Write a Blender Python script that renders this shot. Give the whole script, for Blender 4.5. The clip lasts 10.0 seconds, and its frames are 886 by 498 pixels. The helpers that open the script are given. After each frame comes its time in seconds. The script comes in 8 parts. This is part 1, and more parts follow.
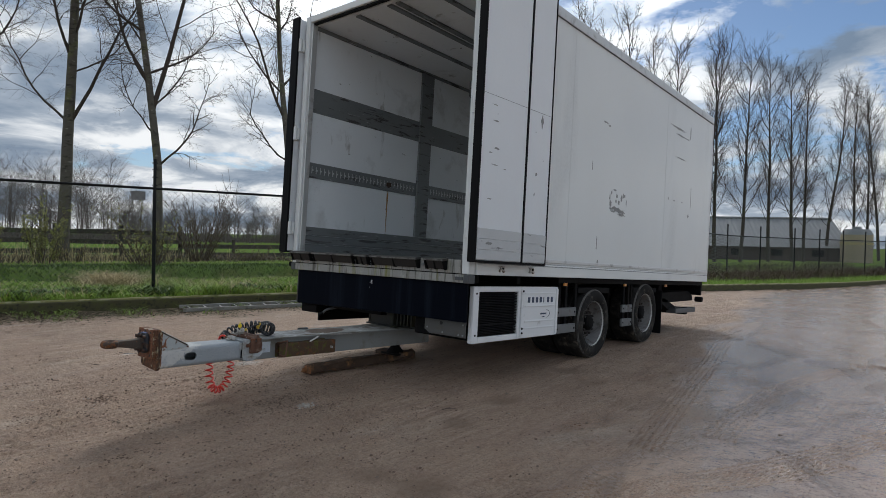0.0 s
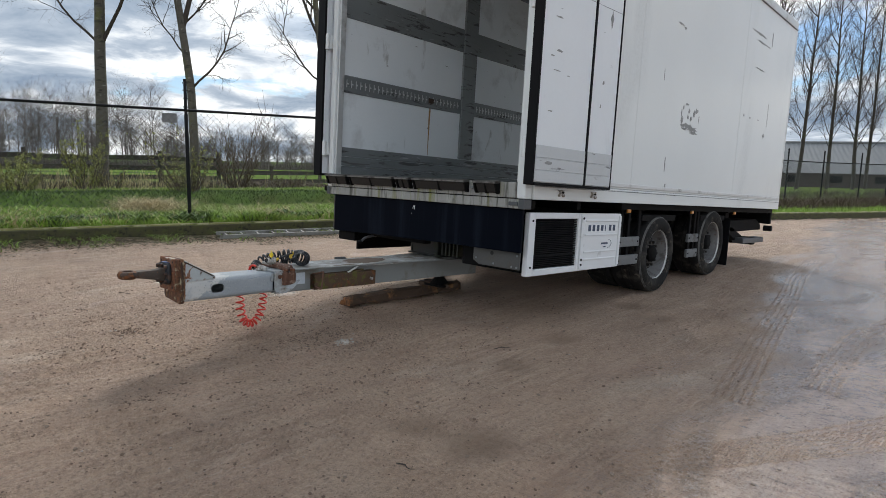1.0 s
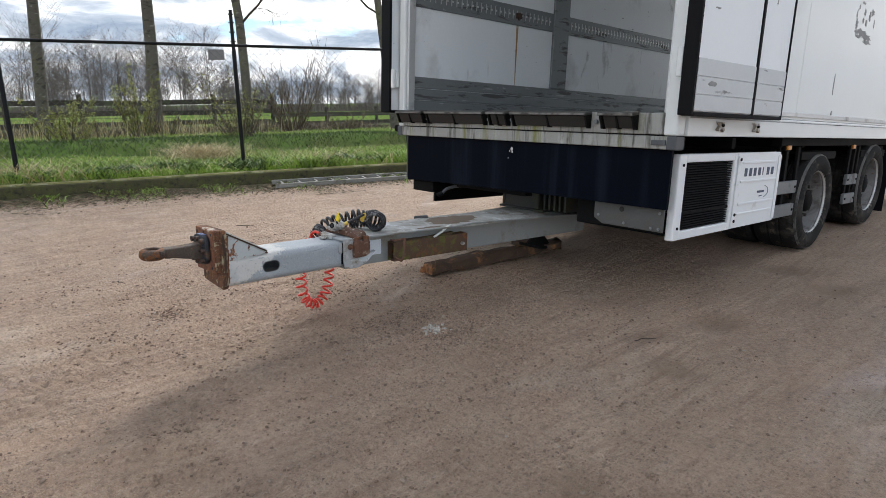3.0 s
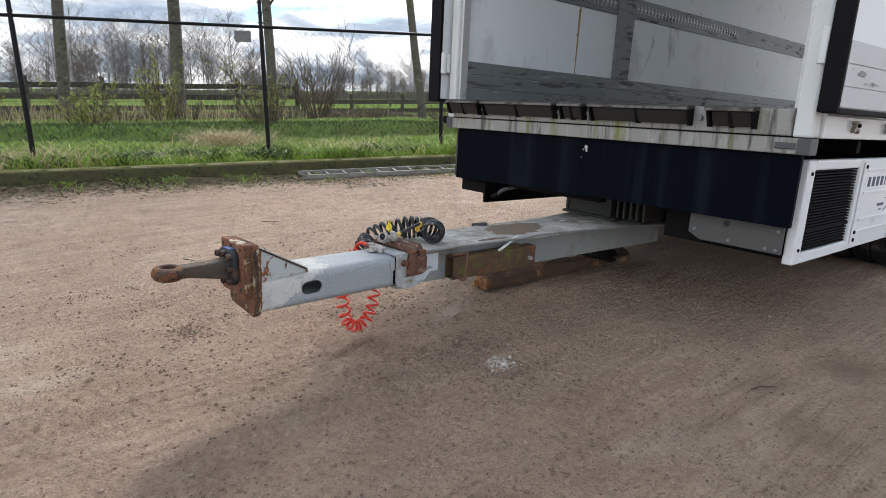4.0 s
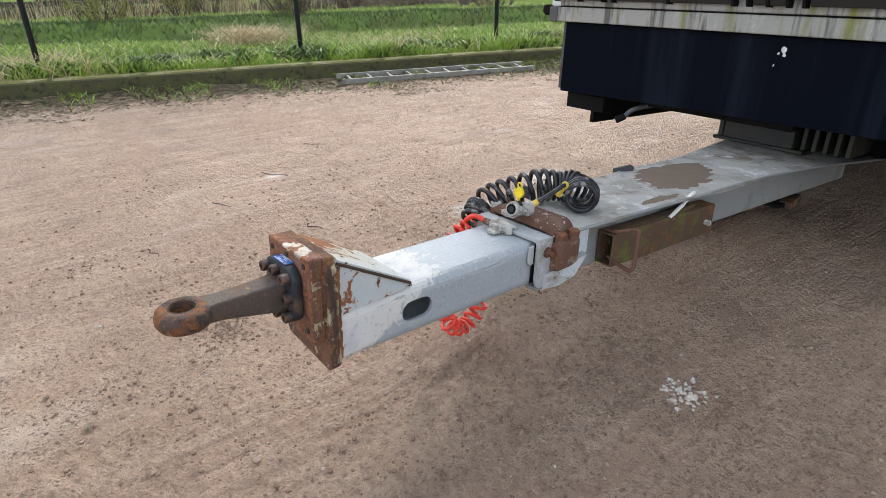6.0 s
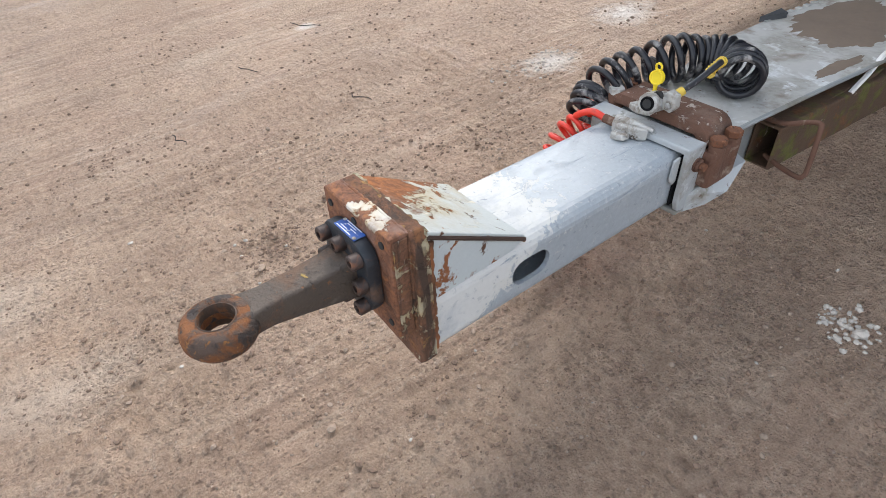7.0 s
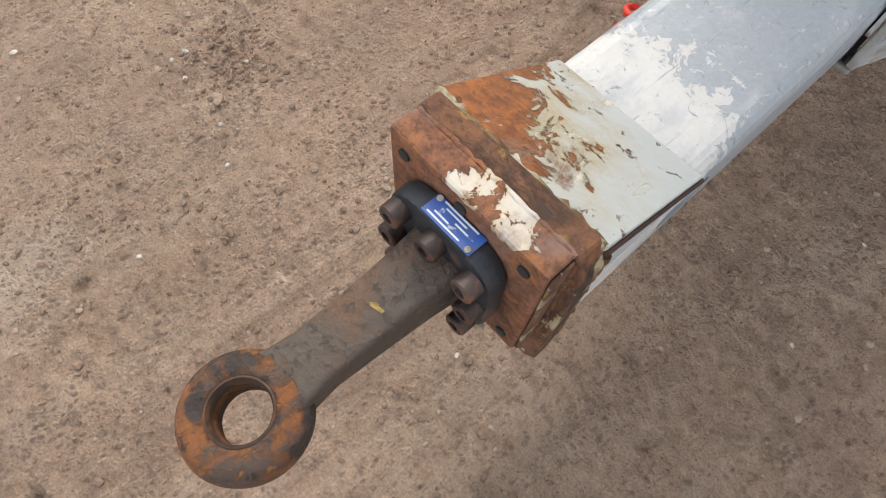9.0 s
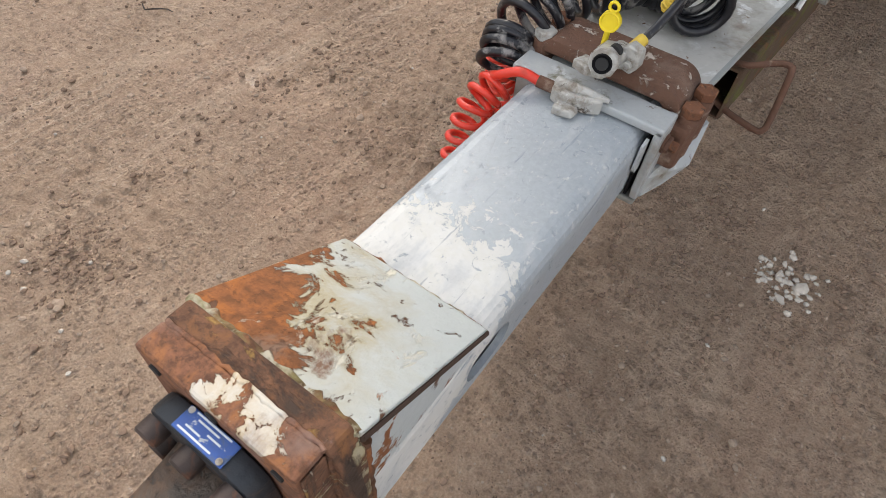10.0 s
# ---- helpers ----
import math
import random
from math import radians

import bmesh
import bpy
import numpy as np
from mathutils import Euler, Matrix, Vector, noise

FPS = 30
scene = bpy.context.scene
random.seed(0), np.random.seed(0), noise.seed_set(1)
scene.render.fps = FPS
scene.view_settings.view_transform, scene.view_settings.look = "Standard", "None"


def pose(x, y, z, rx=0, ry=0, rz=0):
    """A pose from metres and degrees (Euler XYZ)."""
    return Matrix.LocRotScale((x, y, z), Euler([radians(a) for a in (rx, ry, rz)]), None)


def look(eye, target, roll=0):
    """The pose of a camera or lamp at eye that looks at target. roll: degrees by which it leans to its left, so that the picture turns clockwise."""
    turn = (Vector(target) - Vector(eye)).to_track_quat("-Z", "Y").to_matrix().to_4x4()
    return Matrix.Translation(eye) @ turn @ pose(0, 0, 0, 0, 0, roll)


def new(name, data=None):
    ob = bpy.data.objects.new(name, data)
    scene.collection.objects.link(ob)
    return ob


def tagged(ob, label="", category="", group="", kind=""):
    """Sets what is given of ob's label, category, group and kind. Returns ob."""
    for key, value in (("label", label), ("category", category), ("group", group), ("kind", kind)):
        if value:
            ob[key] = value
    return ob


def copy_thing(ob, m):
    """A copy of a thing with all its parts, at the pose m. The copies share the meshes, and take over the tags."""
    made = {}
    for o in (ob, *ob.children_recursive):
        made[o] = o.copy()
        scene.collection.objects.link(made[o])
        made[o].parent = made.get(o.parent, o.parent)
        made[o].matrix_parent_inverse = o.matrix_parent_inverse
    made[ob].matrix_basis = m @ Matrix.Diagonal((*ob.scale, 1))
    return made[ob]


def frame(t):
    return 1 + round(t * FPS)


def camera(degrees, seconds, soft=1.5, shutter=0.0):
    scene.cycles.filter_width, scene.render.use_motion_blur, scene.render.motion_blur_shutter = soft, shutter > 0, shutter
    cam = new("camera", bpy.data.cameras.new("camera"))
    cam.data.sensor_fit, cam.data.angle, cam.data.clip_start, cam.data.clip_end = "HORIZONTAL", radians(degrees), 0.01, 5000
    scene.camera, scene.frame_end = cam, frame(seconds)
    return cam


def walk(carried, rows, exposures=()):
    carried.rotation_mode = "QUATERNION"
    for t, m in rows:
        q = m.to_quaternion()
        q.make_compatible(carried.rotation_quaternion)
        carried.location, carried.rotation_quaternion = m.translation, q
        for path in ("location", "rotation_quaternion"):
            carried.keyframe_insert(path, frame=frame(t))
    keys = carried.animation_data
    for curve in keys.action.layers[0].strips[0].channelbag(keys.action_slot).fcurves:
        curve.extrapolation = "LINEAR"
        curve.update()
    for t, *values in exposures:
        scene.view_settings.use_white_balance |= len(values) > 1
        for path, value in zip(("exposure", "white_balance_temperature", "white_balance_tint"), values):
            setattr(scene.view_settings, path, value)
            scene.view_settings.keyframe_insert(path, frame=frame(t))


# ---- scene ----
# camera and walk
cam = camera(73.3, 10.0, 0.8)
PATH = [
    (0, (3.212, -4.089, 1.412), (1.918, -2.565, 1.377), 1.3),
    (0.5, (3.016, -3.936, 1.358), (1.717, -2.429, 1.159), 1.2),
    (1, (2.747, -3.711, 1.347), (1.375, -2.282, 1.068), 1.2),
    (1.5, (2.477, -3.561, 1.317), (1.08, -2.145, 1.109), 0.8),
    (2, (2.225, -3.452, 1.324), (0.831, -2.045, 1.048), 2.3),
    (2.5, (1.975, -3.312, 1.271), (0.577, -1.929, 0.904), 1.3),
    (3, (1.706, -3.168, 1.298), (0.237, -1.898, 0.819), -0.6),
    (3.2, (1.585, -3.136, 1.282), (0.089, -1.887, 0.832), -1.2),
    (4.3, (0.884, -2.888, 1.29), (-0.613, -1.685, 0.732), 0.4),
    (4.5, (0.76, -2.824, 1.29), (-0.726, -1.63, 0.686), -0.7),
    (5, (0.507, -2.762, 1.28), (-0.984, -1.633, 0.572), -1.4),
    (5.2, (0.401, -2.743, 1.269), (-1.06, -1.587, 0.54), -0.3),
    (6.3, (-0.19, -2.561, 1.275), (-1.637, -1.595, 0.289), -3.3),
    (6.5, (-0.314, -2.515, 1.276), (-1.677, -1.609, 0.124), -4.3),
    (7, (-0.516, -2.448, 1.264), (-1.82, -1.681, -0.044), -5.9),
    (7.5, (-0.799, -2.426, 1.202), (-1.85, -1.74, -0.355), -3.9),
    (8, (-1.018, -2.425, 1.164), (-1.686, -1.839, -0.628), 4.3),
    (8.5, (-1.06, -2.379, 1.154), (-1.673, -1.934, -0.697), 1.1),
    (9, (-1.063, -2.338, 1.151), (-1.675, -1.86, -0.692), -0.2),
    (9.5, (-1.034, -2.287, 1.163), (-1.697, -1.607, -0.598), 2.5),
    (10, (-0.978, -2.201, 1.183), (-1.717, -1.278, -0.43), 2.1),
]
walk(cam, [(t, look(eye, target, roll)) for t, eye, target, roll in PATH], exposures=((0.0, -0.25, 6250, 9.5), (0.5, 0.03, 6300, 9.5), (1.0, 0.27, 6400, 9.5), (1.5, 0.38, 6400, 10), (2.0, 0.37, 6400, 10), (3.0, 0.62, 6450, 11), (4.5, 0.72, 6550, 12.5), (5.0, 0.72, 6650, 14), (6.5, 1.17, 6350, 11.5), (7.5, 1.03, 6600, 13), (8.5, 0.96, 6950, 13.5), (9.0, 0.96, 6950, 13.5), (10.0, 0.95, 6950, 13)))

# ---- world and sun ----
SUN_DIR = Vector((-0.62, 0.78, 0.84)).normalized()
world = bpy.data.worlds.new("sky")
scene.world = world
world.use_nodes = True
wn = world.node_tree
wn.nodes.clear()


def wnode(kind, **props):
    n = wn.nodes.new(kind)
    for k, v in props.items():
        n.inputs[k.replace("_", " ")].default_value = v
    return n


sky = wn.nodes.new("ShaderNodeTexSky")
sky.sky_type, sky.sun_disc = "NISHITA", False
sky.dust_density, sky.ozone_density = 0.3, 4.0
sky.sun_elevation = math.asin(SUN_DIR.z)
sky.sun_rotation = math.atan2(SUN_DIR.x, SUN_DIR.y)
coord = wn.nodes.new("ShaderNodeTexCoord")
split = wn.nodes.new("ShaderNodeSeparateXYZ")
wn.links.new(coord.outputs["Generated"], split.inputs[0])
lift = wn.nodes.new("ShaderNodeMath")
lift.operation = "MAXIMUM"
wn.links.new(split.outputs[2], lift.inputs[0])
lift.inputs[1].default_value = 0.0
lift2 = wn.nodes.new("ShaderNodeMath")
lift2.operation = "ADD"
wn.links.new(lift.outputs[0], lift2.inputs[0])
lift2.inputs[1].default_value = 0.22
flat = wn.nodes.new("ShaderNodeVectorMath")
flat.operation = "DIVIDE"
wn.links.new(coord.outputs["Generated"], flat.inputs[0])
comb = wn.nodes.new("ShaderNodeCombineXYZ")
for i in range(3):
    wn.links.new(lift2.outputs[0], comb.inputs[i])
wn.links.new(comb.outputs[0], flat.inputs[1])
cloud = wnode("ShaderNodeTexNoise", Scale=1.8, Detail=9.0, Roughness=0.58, Distortion=0.35)
shade = wnode("ShaderNodeTexNoise", Scale=2.0, Detail=9.0, Roughness=0.57, Distortion=0.4)
offs = wn.nodes.new("ShaderNodeVectorMath")
offs.operation = "ADD"
wn.links.new(flat.outputs[0], offs.inputs[0])
offs.inputs[1].default_value = (3.7, 1.9, 0.4)
wn.links.new(flat.outputs[0], cloud.inputs["Vector"])
wn.links.new(offs.outputs[0], shade.inputs["Vector"])
cover = wn.nodes.new("ShaderNodeValToRGB")
cover.color_ramp.elements[0].position, cover.color_ramp.elements[1].position = 0.395, 0.47
gap = wn.nodes.new("ShaderNodeVectorMath")
gap.operation = "DOT_PRODUCT"
wn.links.new(coord.outputs["Generated"], gap.inputs[0])
gap.inputs[1].default_value = Vector((0.03, 0.93, 0.36)).normalized()
thin = wn.nodes.new("ShaderNodeMapRange")
thin.interpolation_type = "SMOOTHSTEP"
for k, v in enumerate((0.93, 0.99, 0.0, 0.085)):
    thin.inputs[k + 1].default_value = v
wn.links.new(gap.outputs["Value"], thin.inputs[0])
less = wn.nodes.new("ShaderNodeMath")
less.operation = "SUBTRACT"
wn.links.new(cloud.outputs["Fac"], less.inputs[0])
wn.links.new(thin.outputs[0], less.inputs[1])
low = wn.nodes.new("ShaderNodeMapRange")
for k, v in enumerate((0.0, 0.16, 0.22, 0.0)):
    low.inputs[k + 1].default_value = v
wn.links.new(split.outputs[2], low.inputs[0])
more_low = wn.nodes.new("ShaderNodeMath")
wn.links.new(less.outputs[0], more_low.inputs[0])
wn.links.new(low.outputs[0], more_low.inputs[1])
wn.links.new(more_low.outputs[0], cover.inputs[0])
tone = wn.nodes.new("ShaderNodeValToRGB")
tone.color_ramp.elements[0].position, tone.color_ramp.elements[0].color = 0.32, (0.25, 0.33, 0.44, 1)
tone.color_ramp.elements[1].position, tone.color_ramp.elements[1].color = 0.60, (1.28, 1.28, 1.26, 1)
mid = tone.color_ramp.elements.new(0.46)
mid.color = (0.50, 0.57, 0.66, 1)
wn.links.new(shade.outputs["Fac"], tone.inputs[0])
bg_sky = wnode("ShaderNodeBackground", Strength=0.09)
bg_cloud = wnode("ShaderNodeBackground", Strength=1.15)
wn.links.new(sky.outputs[0], bg_sky.inputs[0])
wn.links.new(tone.outputs[0], bg_cloud.inputs[0])
zenith = wn.nodes.new("ShaderNodeMath")
zenith.operation = "MULTIPLY_ADD"
wn.links.new(lift.outputs[0], zenith.inputs[0])
zenith.inputs[1].default_value, zenith.inputs[2].default_value = 0.34, 0.82
near_sun = wn.nodes.new("ShaderNodeVectorMath")
near_sun.operation = "DOT_PRODUCT"
wn.links.new(coord.outputs["Generated"], near_sun.inputs[0])
near_sun.inputs[1].default_value = SUN_DIR
halo = wn.nodes.new("ShaderNodeMapRange")
halo.interpolation_type = "SMOOTHSTEP"
for k, v in enumerate((0.78, 1.0, 1.0, 1.9)):
    halo.inputs[k + 1].default_value = v
wn.links.new(near_sun.outputs["Value"], halo.inputs[0])
facing = wn.nodes.new("ShaderNodeMapRange")
facing.interpolation_type = "SMOOTHSTEP"
for k, v in enumerate((-0.75, 0.25, 1.30, 1.0)):
    facing.inputs[k + 1].default_value = v
wn.links.new(near_sun.outputs["Value"], facing.inputs[0])
lit = wn.nodes.new("ShaderNodeMath")
lit.operation = "MULTIPLY"
wn.links.new(halo.outputs[0], lit.inputs[0])
wn.links.new(facing.outputs[0], lit.inputs[1])
glow = wn.nodes.new("ShaderNodeMath")
glow.operation = "MULTIPLY"
wn.links.new(zenith.outputs[0], glow.inputs[0])
wn.links.new(lit.outputs[0], glow.inputs[1])
wn.links.new(glow.outputs[0], bg_cloud.inputs["Strength"])
both = wn.nodes.new("ShaderNodeMixShader")
wn.links.new(cover.outputs[0], both.inputs[0])
wn.links.new(bg_sky.outputs[0], both.inputs[1])
wn.links.new(bg_cloud.outputs[0], both.inputs[2])
wout = wn.nodes.new("ShaderNodeOutputWorld")
wn.links.new(both.outputs[0], wout.inputs[0])

sun = new("sun", bpy.data.lights.new("sun", "SUN"))
sun.data.energy, sun.data.angle, sun.data.color = 1.45, radians(12.0), (1.0, 0.94, 0.86)
sun.matrix_basis = look(SUN_DIR * 60, (0, 0, 0))


# ---- materials ----
def node(nt, kind, **props):
    n = nt.nodes.new(kind)
    for k, v in props.items():
        n.inputs[k.replace("_", " ")].default_value = v
    return n


def noise_fac(nt, vec, scale, detail=5.0, rough=0.55, dist=0.0):
    n = node(nt, "ShaderNodeTexNoise", Scale=scale, Detail=detail, Roughness=rough, Distortion=dist)
    nt.links.new(vec, n.inputs["Vector"])
    return n.outputs["Fac"]


def ramp(nt, fac, lo, hi, a=(0, 0, 0, 1), b=(1, 1, 1, 1)):
    r = nt.nodes.new("ShaderNodeValToRGB")
    r.color_ramp.elements[0].position, r.color_ramp.elements[0].color = lo, a
    r.color_ramp.elements[1].position, r.color_ramp.elements[1].color = hi, b
    nt.links.new(fac, r.inputs[0])
    return r.outputs[0]


def mixc(nt, fac, a, b, blend="MIX"):
    m = nt.nodes.new("ShaderNodeMix")
    m.data_type, m.blend_type = "RGBA", blend
    for sock, v in ((m.inputs[0], fac), (m.inputs[6], a), (m.inputs[7], b)):
        if isinstance(v, bpy.types.NodeSocket):
            nt.links.new(v, sock)
        else:
            sock.default_value = v if isinstance(v, (int, float)) else (*v, 1)[:4]
    return m.outputs[2]


def mixf(nt, fac, a, b):
    m = nt.nodes.new("ShaderNodeMix")
    for sock, v in ((m.inputs[0], fac), (m.inputs[2], a), (m.inputs[3], b)):
        if isinstance(v, bpy.types.NodeSocket):
            nt.links.new(v, sock)
        else:
            sock.default_value = v
    return m.outputs[0]


def maths(nt, op, a, b=0.0):
    m = nt.nodes.new("ShaderNodeMath")
    m.operation = op
    for sock, v in zip(m.inputs, (a, b)):
        if isinstance(v, bpy.types.NodeSocket):
            nt.links.new(v, sock)
        else:
            sock.default_value = v
    return m.outputs[0]


def blank(name):
    m = bpy.data.materials.new(name)
    m.use_nodes = True
    nt = m.node_tree
    vec = nt.nodes.new("ShaderNodeTexCoord").outputs["Object"]
    return m, nt, nt.nodes["Principled BSDF"], vec


def stretched(nt, vec, s):
    n = nt.nodes.new("ShaderNodeVectorMath")
    n.operation = "MULTIPLY"
    nt.links.new(vec, n.inputs[0])
    n.inputs[1].default_value = s
    return n.outputs[0]


def surf(name, c, rough=0.6, metal=0.0, var=0.2, vscale=5.0, bump=0.15, bscale=80.0, layers=(), stretch=(1, 1, 1), each=0.0, spec=0.5):
    """A worn surface. layers: (colour, roughness, scale, from, to[, stretch]) patches laid over the base in turn."""
    m, nt, p, vec = blank(name)
    v = stretched(nt, vec, stretch)
    big = noise_fac(nt, v, vscale)
    fine = noise_fac(nt, v, bscale, 4.0, 0.6)
    dark = tuple(x * (1 - var) for x in c)
    lite = tuple(min(1, x * (1 + var)) for x in c)
    col = mixc(nt, big, dark, lite)
    col = mixc(nt, 0.35 * min(1, var * 3), col, mixc(nt, fine, tuple(x * 0.5 for x in c), tuple(min(1, x * 1.4) for x in c)))
    ro = mixf(nt, big, max(0.05, rough - 0.1), min(1, rough + 0.1))
    me = metal
    high = fine
    for lay in layers:
        lc, lr, ls, lo, hi = lay[:5]
        lv = stretched(nt, vec, lay[5]) if len(lay) > 5 else v
        f = ramp(nt, noise_fac(nt, lv, ls, 8.0, 0.62, 0.4), lo, hi)
        col = mixc(nt, f, col, mixc(nt, fine, tuple(x * 0.55 for x in lc), tuple(min(1, x * 1.35) for x in lc)))
        ro = mixf(nt, f, ro, lr)
        if metal:
            me = mixf(nt, f, me, 0.0)
        high = maths(nt, "ADD", high, maths(nt, "MULTIPLY", f, -0.8))
    if each:
        info = nt.nodes.new("ShaderNodeObjectInfo").outputs["Random"]
        col = mixc(nt, 1.0, col, mixc(nt, info, (1 - each,) * 3, (1 + each,) * 3), "MULTIPLY")
    nt.links.new(col, p.inputs["Base Color"])
    nt.links.new(ro, p.inputs["Roughness"])
    if metal:
        if isinstance(me, bpy.types.NodeSocket):
            nt.links.new(me, p.inputs["Metallic"])
        else:
            p.inputs["Metallic"].default_value = me
    p.inputs["Specular IOR Level"].default_value = spec
    if bump:
        b = node(nt, "ShaderNodeBump", Strength=bump, Distance=0.004)
        nt.links.new(high, b.inputs["Height"])
        nt.links.new(b.outputs[0], p.inputs["Normal"])
    return m


RUST = (0.23, 0.085, 0.030)
RUST_DARK = (0.10, 0.045, 0.022)
WHITE = surf("white_grp", (0.675, 0.70, 0.69), 0.20, var=0.04, vscale=0.8, bump=0.015, bscale=30,
             layers=(((0.52, 0.54, 0.54), 0.35, 1.0, 0.60, 0.90, (1, 1, 0.25)), ((0.34, 0.34, 0.33), 0.6, 7.0, 0.745, 0.77, (1, 0.6, 1.4))))
LINING = surf("white_lining", (0.75, 0.79, 0.81), 0.42, var=0.06, vscale=1.5, bump=0.03, bscale=40,
              layers=(((0.38, 0.39, 0.38), 0.6, 1.6, 0.58, 0.85), ((0.13, 0.13, 0.13), 0.7, 17.0, 0.685, 0.705, (1, 0.40, 1.7)), ((0.30, 0.30, 0.28), 0.7, 5.0, 0.62, 0.75, (1, 1, 0.3))))
ALU_GREY = surf("grey_aluminium", (0.20, 0.215, 0.22), 0.5, 0.35, var=0.2, vscale=2.0, bump=0.05, bscale=60,
                layers=(((0.07, 0.07, 0.07), 0.7, 10.0, 0.56, 0.62, (1, 0.30, 1.8)), ((0.36, 0.37, 0.37), 0.5, 16.0, 0.64, 0.68, (1, 0.25, 2.2)),))
ALU = surf("bare_aluminium", (0.56, 0.57, 0.57), 0.42, 0.5, var=0.12, vscale=3.0, bump=0.06,
           layers=(((0.26, 0.26, 0.24), 0.7, 5.0, 0.55, 0.75),))
SILL = surf("stained_sill", (0.30, 0.30, 0.28), 0.5, 0.15, var=0.2, vscale=4.0, bump=0.1,
            layers=(((0.42, 0.42, 0.39), 0.6, 6.0, 0.55, 0.68, (1.5, 1, 0.4)), ((0.10, 0.10, 0.085), 0.8, 9.0, 0.52, 0.64, (2.2, 1, 0.25)), ((0.19, 0.20, 0.05), 0.9, 5.0, 0.52, 0.66, (1.5, 1, 0.16))))
NAVY = surf("navy_board", spec=0.03, c=(0.0025, 0.0040, 0.0082), rough=0.5, var=0.3, vscale=1.6, bump=0.06,
            layers=(((0.018, 0.024, 0.036), 0.6, 1.6, 0.52, 0.82, (3.2, 1, 0.16)), ((0.30, 0.33, 0.38), 0.7, 9.0, 0.74, 0.77, (1, 1, 0.5))))
RUBBER = surf("black_rubber", spec=0.10, c=(0.006, 0.006, 0.007), rough=0.6, var=0.3, vscale=6, bump=0.08)
TYRE = surf("worn_tyre", spec=0.10, c=(0.020, 0.0195, 0.019), rough=0.8, var=0.3, vscale=4, bump=0.2, bscale=60,
            layers=(((0.085, 0.078, 0.068), 0.9, 5.0, 0.50, 0.74), ((0.11, 0.095, 0.078), 0.95, 11.0, 0.58, 0.68)))
RIM = surf("dull_rim", (0.070, 0.066, 0.063), 0.55, 0.4, var=0.3, vscale=9, bump=0.2, layers=(((0.05, 0.043, 0.036), 0.85, 6.0, 0.42, 0.62), ((0.11, 0.05, 0.025), 0.9, 14.0, 0.6, 0.7)))
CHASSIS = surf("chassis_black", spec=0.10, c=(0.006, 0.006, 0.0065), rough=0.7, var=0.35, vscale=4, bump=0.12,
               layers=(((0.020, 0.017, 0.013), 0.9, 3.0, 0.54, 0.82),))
GREY_STEEL = surf("grey_bracket", (0.08, 0.085, 0.09), 0.5, 0.3, var=0.25, vscale=5, bump=0.1, layers=(((0.07, 0.055, 0.04), 0.85, 5.0, 0.55, 0.72),))
DECK = surf("deck_plate", (0.44, 0.435, 0.41), 0.5, 0.0, var=0.14, vscale=5, bump=0.15,
            layers=(((0.33, 0.315, 0.28), 0.7, 6.0, 0.46, 0.62), ((0.56, 0.57, 0.56), 0.5, 14.0, 0.60, 0.68), ((0.22, 0.175, 0.135), 0.9, 5.0, 0.55, 0.66), ((0.60, 0.61, 0.60), 0.5, 7.0, 0.58, 0.62), ((0.15, 0.08, 0.045), 0.9, 30.0, 0.66, 0.70)))
BEAM = surf("beam_grey", (0.27, 0.285, 0.28), 0.5, 0.05, var=0.15, vscale=4, bump=0.1,
            layers=(((0.20, 0.18, 0.14), 0.8, 4.0, 0.55, 0.70), ((0.22, 0.10, 0.045), 0.9, 9.0, 0.66, 0.72)))
RUSTY = surf("rusted_steel", RUST, 0.85, var=0.35, vscale=9, bump=0.5, bscale=140,
             layers=((RUST_DARK, 0.9, 12.0, 0.48, 0.60), ((0.38, 0.14, 0.035), 0.9, 20.0, 0.58, 0.70)))
RUST_BROWN = surf("brown_rust", (0.125, 0.060, 0.037), 0.8, var=0.4, vscale=14, bump=0.8, bscale=120,
                  layers=(((0.34, 0.25, 0.19), 0.85, 22.0, 0.56, 0.70), ((0.06, 0.035, 0.022), 0.85, 7.0, 0.55, 0.68)))
EYE_MAT = surf("worn_forging", (0.088, 0.068, 0.053), 0.62, 0.25, var=0.3, vscale=12, bump=0.6, bscale=170,
               layers=(((0.125, 0.075, 0.048), 0.85, 16.0, 0.48, 0.64), ((0.065, 0.052, 0.043), 0.75, 90.0, 0.56, 0.66), ((0.22, 0.105, 0.050), 0.9, 60.0, 0.64, 0.70), ((0.145, 0.120, 0.098), 0.6, 22.0, 0.60, 0.72)))
BUSH_MAT = surf("dark_bush", (0.060, 0.038, 0.026), 0.6, 0.3, var=0.35, vscale=20, bump=0.4, bscale=150, layers=(((0.16, 0.065, 0.025), 0.9, 30.0, 0.52, 0.64), ((0.16, 0.14, 0.12), 0.5, 40.0, 0.64, 0.72)))
RING_MAT = surf("rusted_ring", (0.085, 0.055, 0.040), 0.65, 0.25, var=0.35, vscale=14, bump=0.7, bscale=150,
                layers=(((0.19, 0.072, 0.024), 0.9, 17.0, 0.44, 0.52), ((0.31, 0.135, 0.040), 0.9, 80.0, 0.58, 0.66), ((0.040, 0.029, 0.024), 0.75, 30.0, 0.53, 0.59), ((0.24, 0.23, 0.22), 0.45, 26.0, 0.655, 0.70)))
